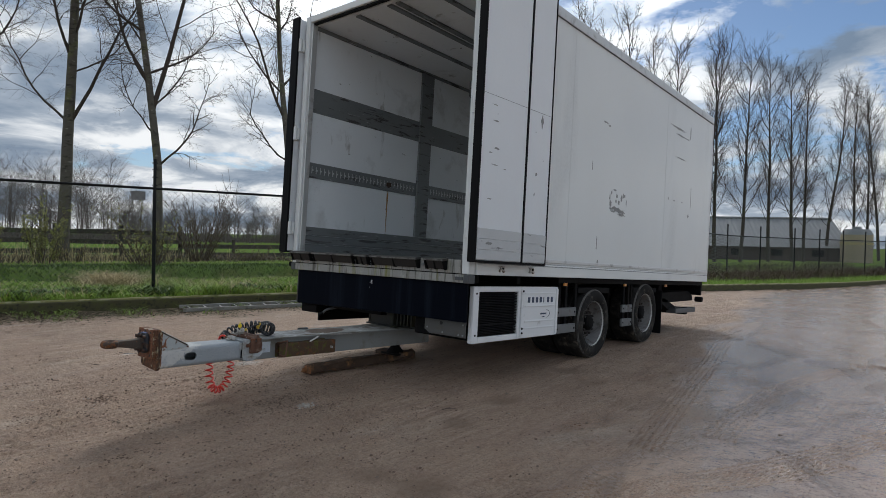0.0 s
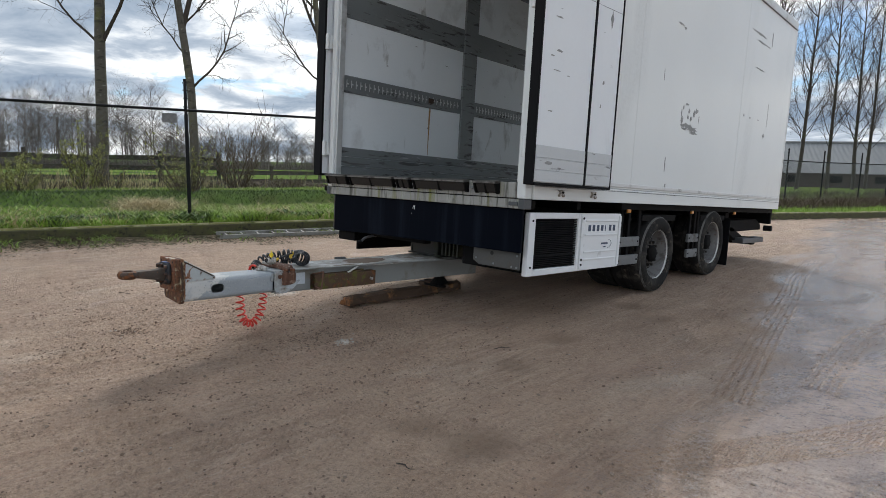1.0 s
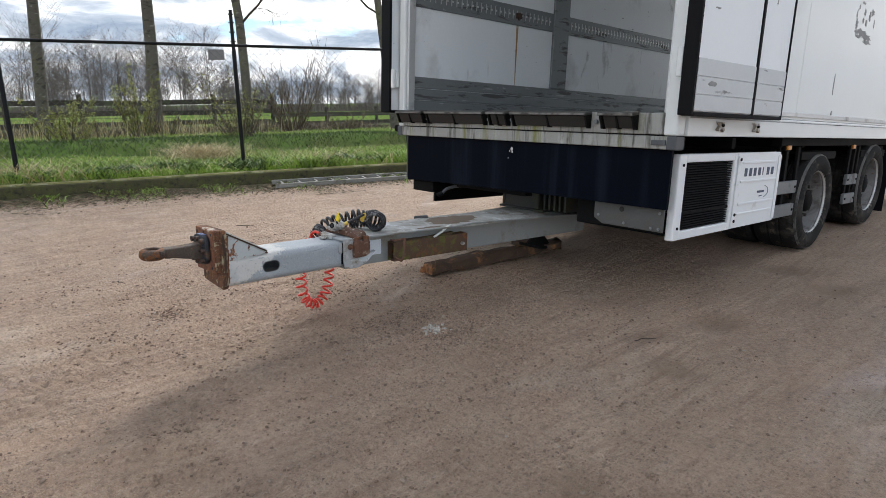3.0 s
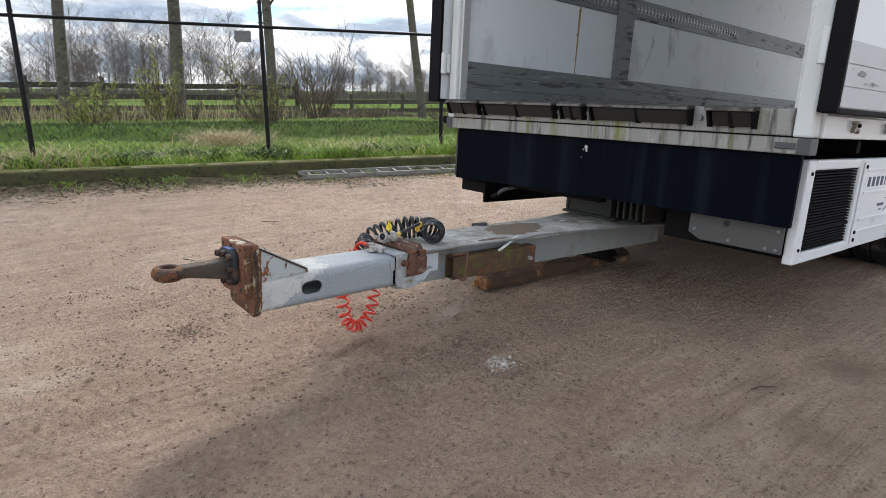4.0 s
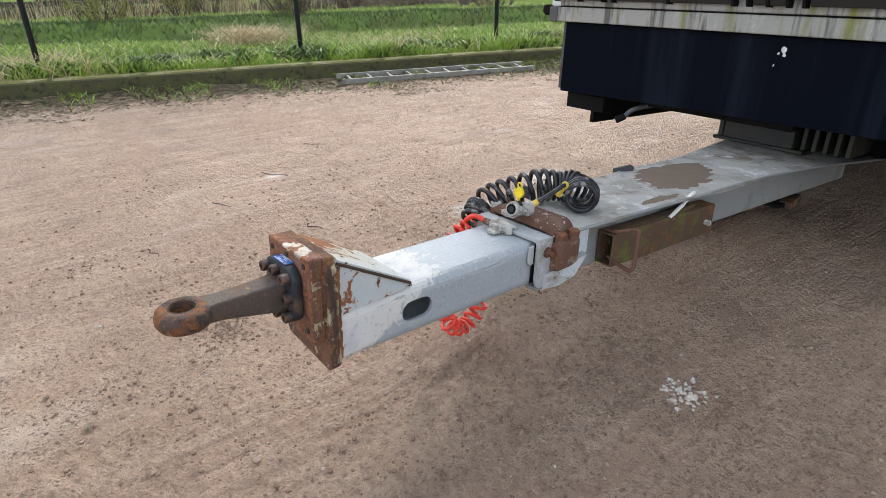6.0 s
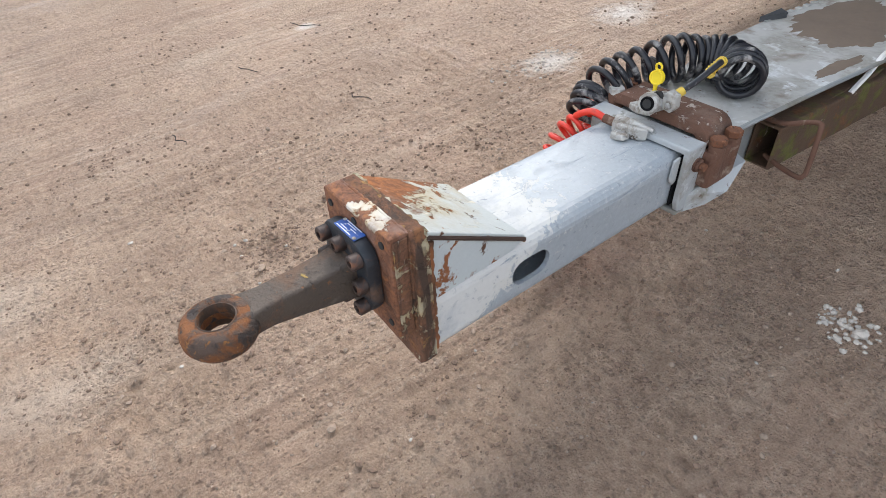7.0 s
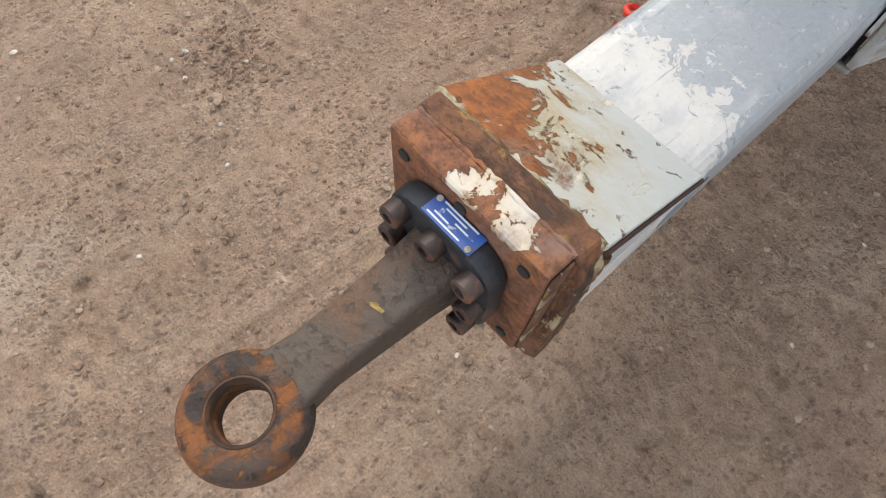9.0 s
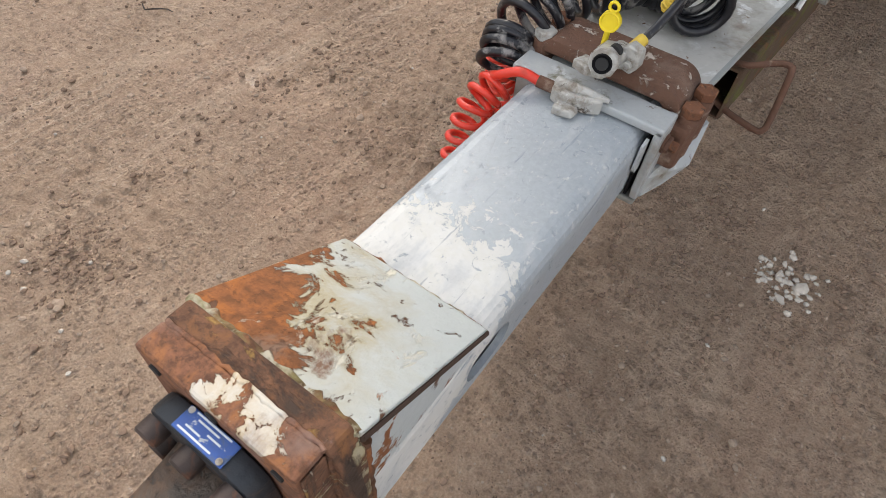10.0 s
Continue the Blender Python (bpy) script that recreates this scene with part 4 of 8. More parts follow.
def build_doors():
    near = folded_door(0.030, 0.103, -0.062, 0.625, 1.03, 1)
    near.matrix_basis = Matrix.Translation((0.03, -0.06, 0)) @ Matrix.Rotation(-0.048, 4, "Z") @ Matrix.Translation((-0.03, 0.06, 0))
    far = folded_door(-2.745, -2.63, -0.075, 0.625, 1.03, -1)
    for z in (1.42, 2.52, 3.55):
        for x, d in ((0.004, near), (-2.612, far)):
            h = part("hinge", cyl((x, -0.058, z), (x, -0.058, z + 0.155), 0.021, 14, bevel=0.004), WHITE, d, "white hinge barrel")
            part("hinge_plate", box(x - 0.035, x + 0.020, -0.040, -0.006, z + 0.01, z + 0.145, 0.004), WHITE, h)
    for y in (0.47, 0.99):
        k = part("door_catch", prism([(y - 0.05, 1.190), (y + 0.04, 1.190), (y + 0.02, 1.172), (y + 0.045, 1.140), (y + 0.03, 1.128), (y, 1.155), (y - 0.03, 1.132), (y - 0.045, 1.142), (y - 0.02, 1.168)], "x", 0.014, 0.034, bevel=0.002), CAST_ALU, trailer, "steel door catch on the lower rail")
        part("catch_pin", cyl((0.034, y, 1.168), (0.046, y, 1.168), 0.009, 10), CHASSIS, k)


build_doors()


def build_unit():
    """The undermounted cooling unit behind its white cover."""
    y0, y1, z0, z1 = 0.13, 1.655, 0.475, 0.995
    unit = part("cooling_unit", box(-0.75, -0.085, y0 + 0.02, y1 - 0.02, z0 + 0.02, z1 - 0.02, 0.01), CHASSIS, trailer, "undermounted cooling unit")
    ys, ye = 0.215, 0.865
    for n, b in (("cover_frame", (y0, ys, z0, z1)), ("cover_frame", (ye, 0.905, z0, z1)), ("cover_frame", (ys + 0.001, ye - 0.001, z0, z0 + 0.055)), ("cover_frame", (ys + 0.001, ye - 0.001, z1 - 0.05, z1))):
        part(n, box(-0.083, -0.03, *b, 0.008), UNIT_WHITE, unit, "moulded white unit cover")
    slat = None
    k = 0
    z = z0 + 0.062
    while z < z1 - 0.055:
        if slat is None:
            slat = part("louvre", prism([(-0.080, z), (-0.045, z - 0.004), (-0.045, z + 0.003), (-0.080, z + 0.007)], "y", ys + 0.002, ye - 0.002), GRILLE, unit, "thin black louvre")
        else:
            again(slat, Matrix.Translation((0, 0, k * 0.0155)), unit)
        k += 1
        z += 0.0155
    for z in (z0 + 0.16, z0 + 0.29):
        part("grille_bar", box(-0.046, -0.041, ys + 0.002, ye - 0.002, z, z + 0.006), GRILLE, unit)
    door = part("service_door", box(-0.083, -0.034, 0.912, y1, z0, z1, 0.008), UNIT_WHITE, unit, "white ribbed service door")
    for z in (0.565, 0.635, 0.79, 0.92):
        part("door_rib", box(-0.035, -0.027, 0.99, y1 - 0.06, z, z + 0.016, 0.003), UNIT_WHITE, door)
    part("door_edge", box(-0.035, -0.024, 0.915, 0.965, z0 + 0.02, z1 - 0.02, 0.006), UNIT_WHITE, door)
    part("door_edge", box(-0.035, -0.024, y1 - 0.05, y1 - 0.004, z0 + 0.02, z1 - 0.02, 0.006), UNIT_WHITE, door)
    for z in (0.53, 0.575, 0.95):
        part("fastener", cyl((-0.026, 0.94, z), (-0.018, 0.94, z), 0.011, 10), CHASSIS, door)
    for z in (0.55, 0.93):
        part("fastener", cyl((-0.031, 0.17, z), (-0.024, 0.17, z), 0.009, 10), CHASSIS, unit)
    # the maker's mark, as plain bars and a plain swoosh
    for i in range(7):
        y = 1.045 + 0.076 * i
        part("mark_bar", box(-0.0345, -0.0325, y, y + (0.044 if i != 4 else 0.014), 0.832, 0.888), LETTER, door)
    part("mark_small", box(-0.0345, -0.0325, 1.30, 1.42, 0.705, 0.722), LETTER, door)
    part("mark_small", box(-0.0345, -0.0325, 1.34, 1.39, 0.678, 0.686), LETTER, door)
    part("mark_swoosh", sweep([(-0.033, 1.40 + 0.09 * math.sin(a), 0.712 + 0.042 * math.cos(a) * -1) for a in np.linspace(0.3, 2.9, 12)], 0.0025, 5), LETTER, door)


UNIT_WHITE = surf("unit_white", (0.77, 0.79, 0.80), 0.38, var=0.05, vscale=3, bump=0.04, layers=(((0.42, 0.42, 0.40), 0.7, 5.0, 0.62, 0.80),))
GRILLE = surf("black_grille", (0.007, 0.007, 0.008), 0.7, spec=0.12, var=0.3, vscale=8, bump=0)
build_unit()


# ---- running gear ----
RY = 0.425
UP = TILT.inverted()


RIM_BARREL = surf("dirty_rim_barrel", (0.21, 0.205, 0.20), 0.6, 0.2, var=0.3, vscale=7, bump=0.2, layers=(((0.07, 0.06, 0.05), 0.85, 6.0, 0.48, 0.64), ((0.14, 0.07, 0.035), 0.9, 14.0, 0.6, 0.7)))
RIM_EDGE = surf("worn_rim_edge", (0.62, 0.62, 0.60), 0.4, 0.3, var=0.2, vscale=12, bump=0.1, layers=(((0.20, 0.17, 0.14), 0.8, 9.0, 0.58, 0.68),))
TYRE_SCUFF = surf("scuffed_tyre", (0.11, 0.107, 0.10), 0.85, var=0.3, vscale=9, bump=0.1, layers=(((0.025, 0.024, 0.023), 0.8, 5.0, 0.50, 0.60),))
NUT = surf("dark_wheel_nut", (0.030, 0.026, 0.023), 0.6, 0.2, var=0.3, vscale=30, bump=0.1)


def build_wheels():
    for y in (2.60, 4.20):
        for side in (0, 1):
            c = UP @ Vector((-0.052 if side == 0 else -2.548, y, RY))
            s = 1 if side == 0 else -1
            wheel = tagged(new("wheel"), "worn black tyre on a dull steel rim")
            wheel.parent = trailer
            tyre = lathe([(0.265, 0.0), (0.29, 0.018), (0.345, 0.030), (0.395, 0.012), (0.418, -0.018), (0.425, -0.06), (0.425, -0.105), (0.416, -0.112), (0.416, -0.125), (0.425, -0.132),
                          (0.425, -0.20), (0.416, -0.207), (0.416, -0.22), (0.425, -0.227), (0.425, -0.30), (0.410, -0.335), (0.345, -0.35), (0.27, -0.33)], c, (s, 0, 0), 56)
            part("tyre", tyre, TYRE, wheel, smooth=35)
            barrel = lathe([(0.268, 0.004), (0.274, -0.012), (0.256, -0.022), (0.246, -0.075), (0.236, -0.140), (0.228, -0.150)], c, (s, 0, 0), 44)
            part("rim", barrel, RIM_BARREL, wheel, "dull grey steel rim", smooth=35)
            part("wheel_disc", lathe([(0.228, -0.150), (0.205, -0.146), (0.178, -0.118), (0.160, -0.098), (0.095, -0.096), (0.090, -0.10)], c, (s, 0, 0), 44), RIM, wheel, smooth=35)
            part("rim_lip", lathe([(0.274, 0.008), (0.279, -0.001), (0.275, -0.010), (0.266, -0.012), (0.262, -0.006), (0.267, 0.006)], c, (s, 0, 0), 44), RIM_EDGE, wheel, "bright worn rim edge", smooth=35)
            part("sidewall_band", lathe([(0.398, 0.0108), (0.404, 0.0085), (0.413, -0.0065), (0.409, -0.004)], c, (s, 0, 0), 56), TYRE_SCUFF, wheel, "pale scuffed ring on the tyre shoulder", smooth=35)
            part("hub", lathe([(0.094, -0.10), (0.090, -0.050), (0.072, -0.030), (0.050, -0.022), (0.0005, -0.020)], c, (s, 0, 0), 28), CHASSIS, wheel, smooth=35)
            first = hole = None
            for k in range(10):
                a = math.tau * k / 10
                o = Vector((0, 0.130 * math.cos(a), 0.130 * math.sin(a)))
                q = Vector((-s * 0.1335, 0.192 * math.cos(a + 0.31), 0.192 * math.sin(a + 0.31)))
                if first is None:
                    first = part("wheel_nut", cyl((-s * 0.098, 0, 0), (-s * 0.052, 0, 0), 0.017, 6, 0.015), NUT, wheel)
                    first.location = c + o
                    hole = part("hand_hole", cyl((-s * 0.006, 0, 0), (s * 0.008, 0, 0), 0.021, 12), DARK_HOLE, wheel)
                    hole.location = c + q
                else:
                    again(first, Matrix.Translation(c + o), wheel)
                    again(hole, Matrix.Translation(c + q), wheel)
        part("axle", cyl(UP @ Vector((-2.3, y, RY)), UP @ Vector((-0.3, y, RY)), 0.065, 16), CHASSIS, trailer)
        part("inner_tyre_block", lathe([(0.27, -0.36), (0.40, -0.37), (0.42, -0.40), (0.42, -0.62), (0.40, -0.66), (0.27, -0.66)], UP @ Vector((-0.052, y, RY)), (1, 0, 0), 40), TYRE, trailer)


build_wheels()


def build_chassis():
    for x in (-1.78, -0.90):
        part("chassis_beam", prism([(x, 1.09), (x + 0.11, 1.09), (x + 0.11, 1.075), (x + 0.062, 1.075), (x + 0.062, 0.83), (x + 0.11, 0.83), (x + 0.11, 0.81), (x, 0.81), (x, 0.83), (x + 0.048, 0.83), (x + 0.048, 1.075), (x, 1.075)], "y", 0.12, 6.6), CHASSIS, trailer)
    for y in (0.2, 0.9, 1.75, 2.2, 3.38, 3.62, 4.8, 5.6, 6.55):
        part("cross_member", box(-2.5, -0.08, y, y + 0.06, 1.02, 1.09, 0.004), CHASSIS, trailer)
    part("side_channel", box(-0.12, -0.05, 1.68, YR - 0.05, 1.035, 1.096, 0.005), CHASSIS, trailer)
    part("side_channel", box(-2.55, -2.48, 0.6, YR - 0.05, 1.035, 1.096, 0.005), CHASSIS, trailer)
    # mudguard boxes over the wheels
    for y in (2.58, 4.18):
        part("mudguard", box(-0.52, -0.07, y - 0.40, y + 0.44, 0.965, 0.985, 0.005), CHASSIS, trailer, "flat black mudguard")
        part("mudguard_lip", box(-0.085, -0.065, y - 0.40, y + 0.44, 0.92, 0.984, 0.004), CHASSIS, trailer)
        part("mudguard_stay", box(-0.10, -0.075, y - 0.455, y - 0.405, 0.60, 1.03, 0.005), CHASSIS, trailer)
    # side guard boards
    for y0, y1 in ((1.68, 2.13), (3.42, 3.74)):
        for z in (0.66, 0.475):
            g = part("side_guard", box(-0.085, -0.055, y0, y1, z, z + 0.10, 0.006), GUARD, trailer, "grey aluminium side guard board")
            for yy in (y0 + 0.03, y1 - 0.04):
                part("guard_bolt", cyl((-0.056, yy, z + 0.05), (-0.048, yy, z + 0.05), 0.01, 8), CHASSIS, g)
        for yy in (y0 + 0.09, y0 + 0.24):
            part("guard_stay", box(-0.115, -0.088, yy, yy + 0.05, 0.46, 1.04, 0.004), CHASSIS, trailer)
    for y in (1.80, 3.42, 4.92):
        lamp = part("side_lamp", box(-0.06, -0.040, y, y + 0.07, 1.005, 1.04, 0.005), AMBER, trailer, "small amber side lamp")
        part("lamp_base", box(-0.075, -0.061, y - 0.01, y + 0.08, 0.995, 1.05, 0.003), CHASSIS, lamp)
    # four kinds of unseen dark solid, added to block light under the box
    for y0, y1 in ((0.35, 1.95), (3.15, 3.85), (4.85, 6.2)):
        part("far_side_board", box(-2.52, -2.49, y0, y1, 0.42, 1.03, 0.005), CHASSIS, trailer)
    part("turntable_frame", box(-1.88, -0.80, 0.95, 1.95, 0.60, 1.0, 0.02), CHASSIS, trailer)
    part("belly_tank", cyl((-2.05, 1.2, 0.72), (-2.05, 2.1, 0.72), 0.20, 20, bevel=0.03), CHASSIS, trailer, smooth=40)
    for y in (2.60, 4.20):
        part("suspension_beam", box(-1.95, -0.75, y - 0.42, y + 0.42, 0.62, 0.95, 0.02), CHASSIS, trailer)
    part("air_tank", cyl((-0.5, 1.75, 0.80), (-0.5, 2.15, 0.80), 0.12, 20, bevel=0.02), CHASSIS, trailer, smooth=40)
    part("mud_flap", box(-0.46, -0.03, 4.76, 4.775, 0.31, 0.95, 0.004), RUBBER, trailer, "black rubber mud flap")
    part("mud_flap", box(-2.52, -2.10, 4.76, 4.775, 0.31, 0.95, 0.004), RUBBER, trailer)
    # tail lift and underrun bar
    part("tail_frame", box(-2.3, -0.25, 5.2, 5.35, 0.70, 1.08, 0.01), CHASSIS, trailer)
    lift = part("tail_lift_arm", prism([(5.0, 0.90), (6.45, 0.93), (6.70, 0.84), (6.70, 0.76), (5.3, 0.74)], "x", -0.42, -0.20, bevel=0.01), CHASSIS, trailer, "folded tail lift under the rear")
    part("lift_roller", cyl((-0.14, 6.66, 0.79), (-0.02, 6.66, 0.79), 0.045, 18, bevel=0.006), RUBBER, lift)
    part("lift_ram", cyl((-0.30, 5.1, 0.82), (-0.30, 6.3, 0.86), 0.035, 12), GREY_STEEL, lift)
    under = part("underrun_bar", box(-2.45, -0.10, 6.02, 6.16, 0.545, 0.66, 0.01), CHASSIS, trailer, "dark underrun bar at the rear")
    part("bar_end", box(-0.24, -0.085, 5.55, 6.52, 0.575, 0.655, 0.012), GREY_STEEL, under)
    part("bar_stay", prism([(5.05, 0.80), (5.35, 0.82), (5.9, 0.66), (5.6, 0.60)], "x", -0.30, -0.20, bevel=0.006), CHASSIS, under)
    part("rear_valance", box(-2.5, -0.06, YR - 0.09, YR - 0.02, 0.86, 1.09, 0.008), CHASSIS, trailer)
    # rear portal
    part("rear_post", box(-0.10, 0.002, YR + 0.001, YR + 0.05, Z0, Z1, 0.008), ALU, trailer)
    part("rear_post", box(-2.602, -2.50, YR + 0.001, YR + 0.05, Z0, Z1, 0.008), ALU, trailer)
    part("rear_header", box(-2.499, -0.101, YR + 0.001, YR + 0.05, Z1 - 0.12, Z1, 0.008), ALU, trailer)


GUARD = surf("guard_alloy", (0.16, 0.17, 0.175), 0.5, 0.4, var=0.25, vscale=5, bump=0.08, layers=(((0.08, 0.07, 0.055), 0.85, 5, 0.55, 0.7),))
build_chassis()


# ---- drawbar ----
def cut(ob, cutters):
    """Take the cutters' shapes out of ob's mesh, and remove them."""
    for c in cutters:
        m = ob.modifiers.new("cut", "BOOLEAN")
        m.operation, m.object, m.solver = "DIFFERENCE", c, "EXACT"
    dg = bpy.context.evaluated_depsgraph_get()
    me = bpy.data.meshes.new_from_object(ob.evaluated_get(dg))
    ob.modifiers.clear()
    ob.data = me
    for c in cutters:
        bpy.data.objects.remove(c)


def stadium(y0, y1, z0, z1, n=8):
    r = 0.5 * (z1 - z0)
    zc = 0.5 * (z0 + z1)
    return [(y1 - r + r * math.cos(a), zc + r * math.sin(a)) for a in np.linspace(-math.pi / 2, math.pi / 2, n)] + \
           [(y0 + r + r * math.cos(a), zc + r * math.sin(a)) for a in np.linspace(math.pi / 2, 1.5 * math.pi, n)]


def rounded(x0, x1, z0, z1, r, n=6):
    out = []
    for cx, cz, a0 in ((x1 - r, z1 - r, 0), (x0 + r, z1 - r, 90), (x0 + r, z0 + r, 180), (x1 - r, z0 + r, 270)):
        out += [(cx + r * math.cos(radians(a0 + 90 * k / (n - 1))), cz + r * math.sin(radians(a0 + 90 * k / (n - 1)))) for k in range(n)]
    return out


XC = -1.2385      # middle of the tow plate
TX0, TX1, TZ0, TZ1 = -1.360, -1.129, 0.305, 0.455
SWING = Matrix.Translation((XC, -2.2, 0)) @ Matrix.Rotation(0.07, 4, "Z") @ Matrix.Translation((-XC, 2.2, 0))
SWING_CLAMP = Matrix.Translation((-1.29, -1.43, 0)) @ Matrix.Rotation(0.07, 4, "Z") @ Matrix.Translation((1.29, 1.43, 0))


def bead(a, c, r, seed, name, mat, parent, label=""):
    """A lumpy weld bead from a to c."""
    rng = random.Random(seed)
    a, c = Vector(a), Vector(c)
    n = max(8, int((c - a).length / 0.006))
    pts = [a.lerp(c, i / n) + Vector((rng.gauss(0, 0.0007), rng.gauss(0, 0.0010), rng.gauss(0, 0.0007))) for i in range(n + 1)]
    return part(name, sweep(pts, [r * (0.75 + 0.5 * rng.random()) for p in pts], 8), mat, parent, label, smooth=70)


def build_drawbar():
    before = set(trailer.children)
    tube = part("drawbar_tube", prism(rounded(TX0, TX1, TZ0, TZ1, 0.032), "y", -2.149, -1.30), TUBE_WORN, trailer, "pale grey galvanised drawbar tube with a white paint patch", smooth=30)
    inner = part("inner", prism(rounded(TX0 + 0.01, TX1 - 0.01, TZ0 + 0.01, TZ1 - 0.01, 0.024), "y", -2.12, -1.29), TUBE_WORN, trailer)
    slot = part("slot", prism(stadium(-1.962, -1.862, 0.352, 0.410), "x", TX1 - 0.03, TX1 + 0.03), TUBE_WORN, trailer)
    slot2 = part("slot", prism(stadium(-1.962, -1.862, 0.352, 0.410), "x", TX0 - 0.03, TX0 + 0.03), TUBE_WORN, trailer)
    cut(tube, [inner, slot, slot2])
    for pg in tube.data.polygons:
        pg.use_smooth = False
    # tow plates
    front = part("tow_plate", box(XC - 0.097, XC + 0.100, -2.213, -2.180, 0.385, 0.597, 0.004), PLATE, trailer, "heavy rusted tow plate")
    for x, z in ((-0.075, 0.575), (0.0, 0.578), (0.078, 0.575), (0.08, 0.41), (-0.075, 0.41)):
        part("plate_hole", cyl((XC + x, -2.2155, z), (XC + x, -2.2125, z), 0.0068, 14), DARK_HOLE, front)
    part("plate_side", box(XC + 0.1005, XC + 0.1035, -2.209, -2.182, 0.390, 0.590, 0.001, 1), CHIP_SIDE, front)
    back = part("back_plate", prism([(XC - 0.099, 0.5952), (XC + 0.103, 0.5952), (XC + 0.118, 0.566), (XC + 0.120, 0.315), (XC + 0.105, 0.298), (XC - 0.09, 0.318), (XC - 0.105, 0.34)], "y", -2.1798, -2.150, bevel=0.004), CHIP_SIDE, trailer, "rusted back plate with chipped paint")
    bead((XC - 0.096, -2.179, 0.5935), (XC + 0.100, -2.179, 0.5935), 0.0036, 1, "weld", PLATE, back)
    bead((XC + 0.108, -2.150, 0.583), (XC - 0.104, -2.150, 0.586), 0.0068, 2, "weld", CREAM, back, "cream painted weld seam")
    bead((XC + 0.113, -2.148, 0.570), (XC + 0.115, -2.148, 0.33), 0.0050, 3, "weld", RUSTY, back)
    bead((XC + 0.103, -2.179, 0.585), (XC + 0.105, -2.179, 0.40), 0.0042, 4, "weld", CHIP_SIDE, back)
    # gusset: sloped cover and two cheeks
    gus = part("gusset", prism([(-2.150, 0.588), (-1.940, 0.476), (-1.932, 0.464), (-1.944, 0.460), (-2.150, 0.572)], "x", XC - 0.108, XC + 0.112, bevel=0.002), GUSSET_TOP, trailer, "sloped gusset with flaking grey paint over rust")
    for x in (XC + 0.102, XC - 0.106):
        part("gusset_cheek", prism([(-2.149, 0.572), (-1.946, 0.460), (-1.965, 0.452), (-2.149, 0.44)], "x", x, x + 0.008), GUSSET_SIDE, gus)
    part("gusset_edge", sweep([(XC + 0.112, -2.15, 0.578), (XC + 0.112, -1.938, 0.466)], 0.0042, 6), RUST_DARK_MAT, gus)
    bead((XC + 0.108, -1.932, 0.456), (XC - 0.106, -1.932, 0.456), 0.0045, 5, "gusset_weld", CREAM, gus)
    # towing eye
    flange = part("eye_flange", prism(rounded(XC - 0.069, XC + 0.069, 0.423, 0.569, 0.038), "y", -2.240, -2.2135, bevel=0.006), FLANGE, trailer, "dark bolted flange of the towing eye", smooth=35)
    bolt = None
    for x, z in ((-0.049, 0.543), (0.0, 0.549), (0.049, 0.543), (0.055, 0.495), (-0.055, 0.495), (0.049, 0.446), (-0.049, 0.446), (0.0, 0.440)):
        if bolt is None:
            b = lathe([(0.0005, -0.007), (0.0062, -0.007), (0.0062, -0.018), (0.0115, -0.018), (0.0134, -0.016), (0.0134, 0.0)], (0, 0, 0), (0, 1, 0), 20)
            bolt = part("cap_screw", b, BOLT, flange, "rust-brown socket cap screw", smooth=35)
            bolt.location = (XC + x, -2.240, z)
        else:
            again(bolt, Matrix.Translation((XC + x, -2.240, z)), flange)
    tag = part("type_plate", box(XC - 0.026, XC + 0.036, -2.2375, -2.2145, 0.5695, 0.5713, 0.0006, 1), BLUE_TAG, flange, "scratched blue type plate")
    for y, x0, x1 in ((-2.2175, -0.016, 0.027), (-2.2215, -0.010, 0.016), (-2.2350, -0.021, 0.020), (-2.2305, -0.016, 0.002), (-2.2260, 0.006, 0.022)):
        part("tag_bar", box(XC + x0, XC + x1, y, y + 0.0018, 0.5714, 0.5717), TAG_WHITE, tag)
    for x, y in ((-0.0215, -2.2180), (0.031, -2.2340)):
        part("tag_rivet", cyl((XC + x, y, 0.571), (XC + x, y, 0.5727), 0.0032, 10), CAST_ALU, tag)
    # neck, drawn through four sections, and the ring
    bm = bmesh.new()
    secs = [(-2.2395, 0.033, 0.0415, 0.4895), (-2.275, 0.0305, 0.0355, 0.4905), (-2.33, 0.0285, 0.029, 0.494), (-2.385, 0.0275, 0.0235, 0.4985), (-2.41, 0.031, 0.022, 0.500), (-2.430, 0.038, 0.019, 0.501)]
    rings = []
    for y, hw, hh, zc in secs:
        rings.append([bm.verts.new((XC + px, y, pz)) for px, pz in rounded(-hw, hw, zc - hh, zc + hh, 0.007, 4)])
    for a, b in zip(rings, rings[1:]):
        for i in range(len(a)):
            bm.faces.new((a[i], a[(i + 1) % len(a)], b[(i + 1) % len(a)], b[i]))
    bm.faces.new(rings[-1])
    bm.faces.new(rings[0][::-1])
    bmesh.ops.recalc_face_normals(bm, faces=bm.faces[:])
    neck = part("eye_neck", bm, EYE_MAT, trailer, "worn dark forged neck of the towing eye", smooth=50)
    part("paint_mark", prism([(XC - 0.006, -2.322), (XC + 0.002, -2.320), (XC + 0.012, -2.317), (XC + 0.013, -2.3135), (XC + 0.006, -2.3145), (XC + 0.002, -2.3125), (XC - 0.002, -2.317)], "z", 0.5200, 0.5242), YELLOW_MARK, neck)
    RC = (XC, -2.459, 0.500)
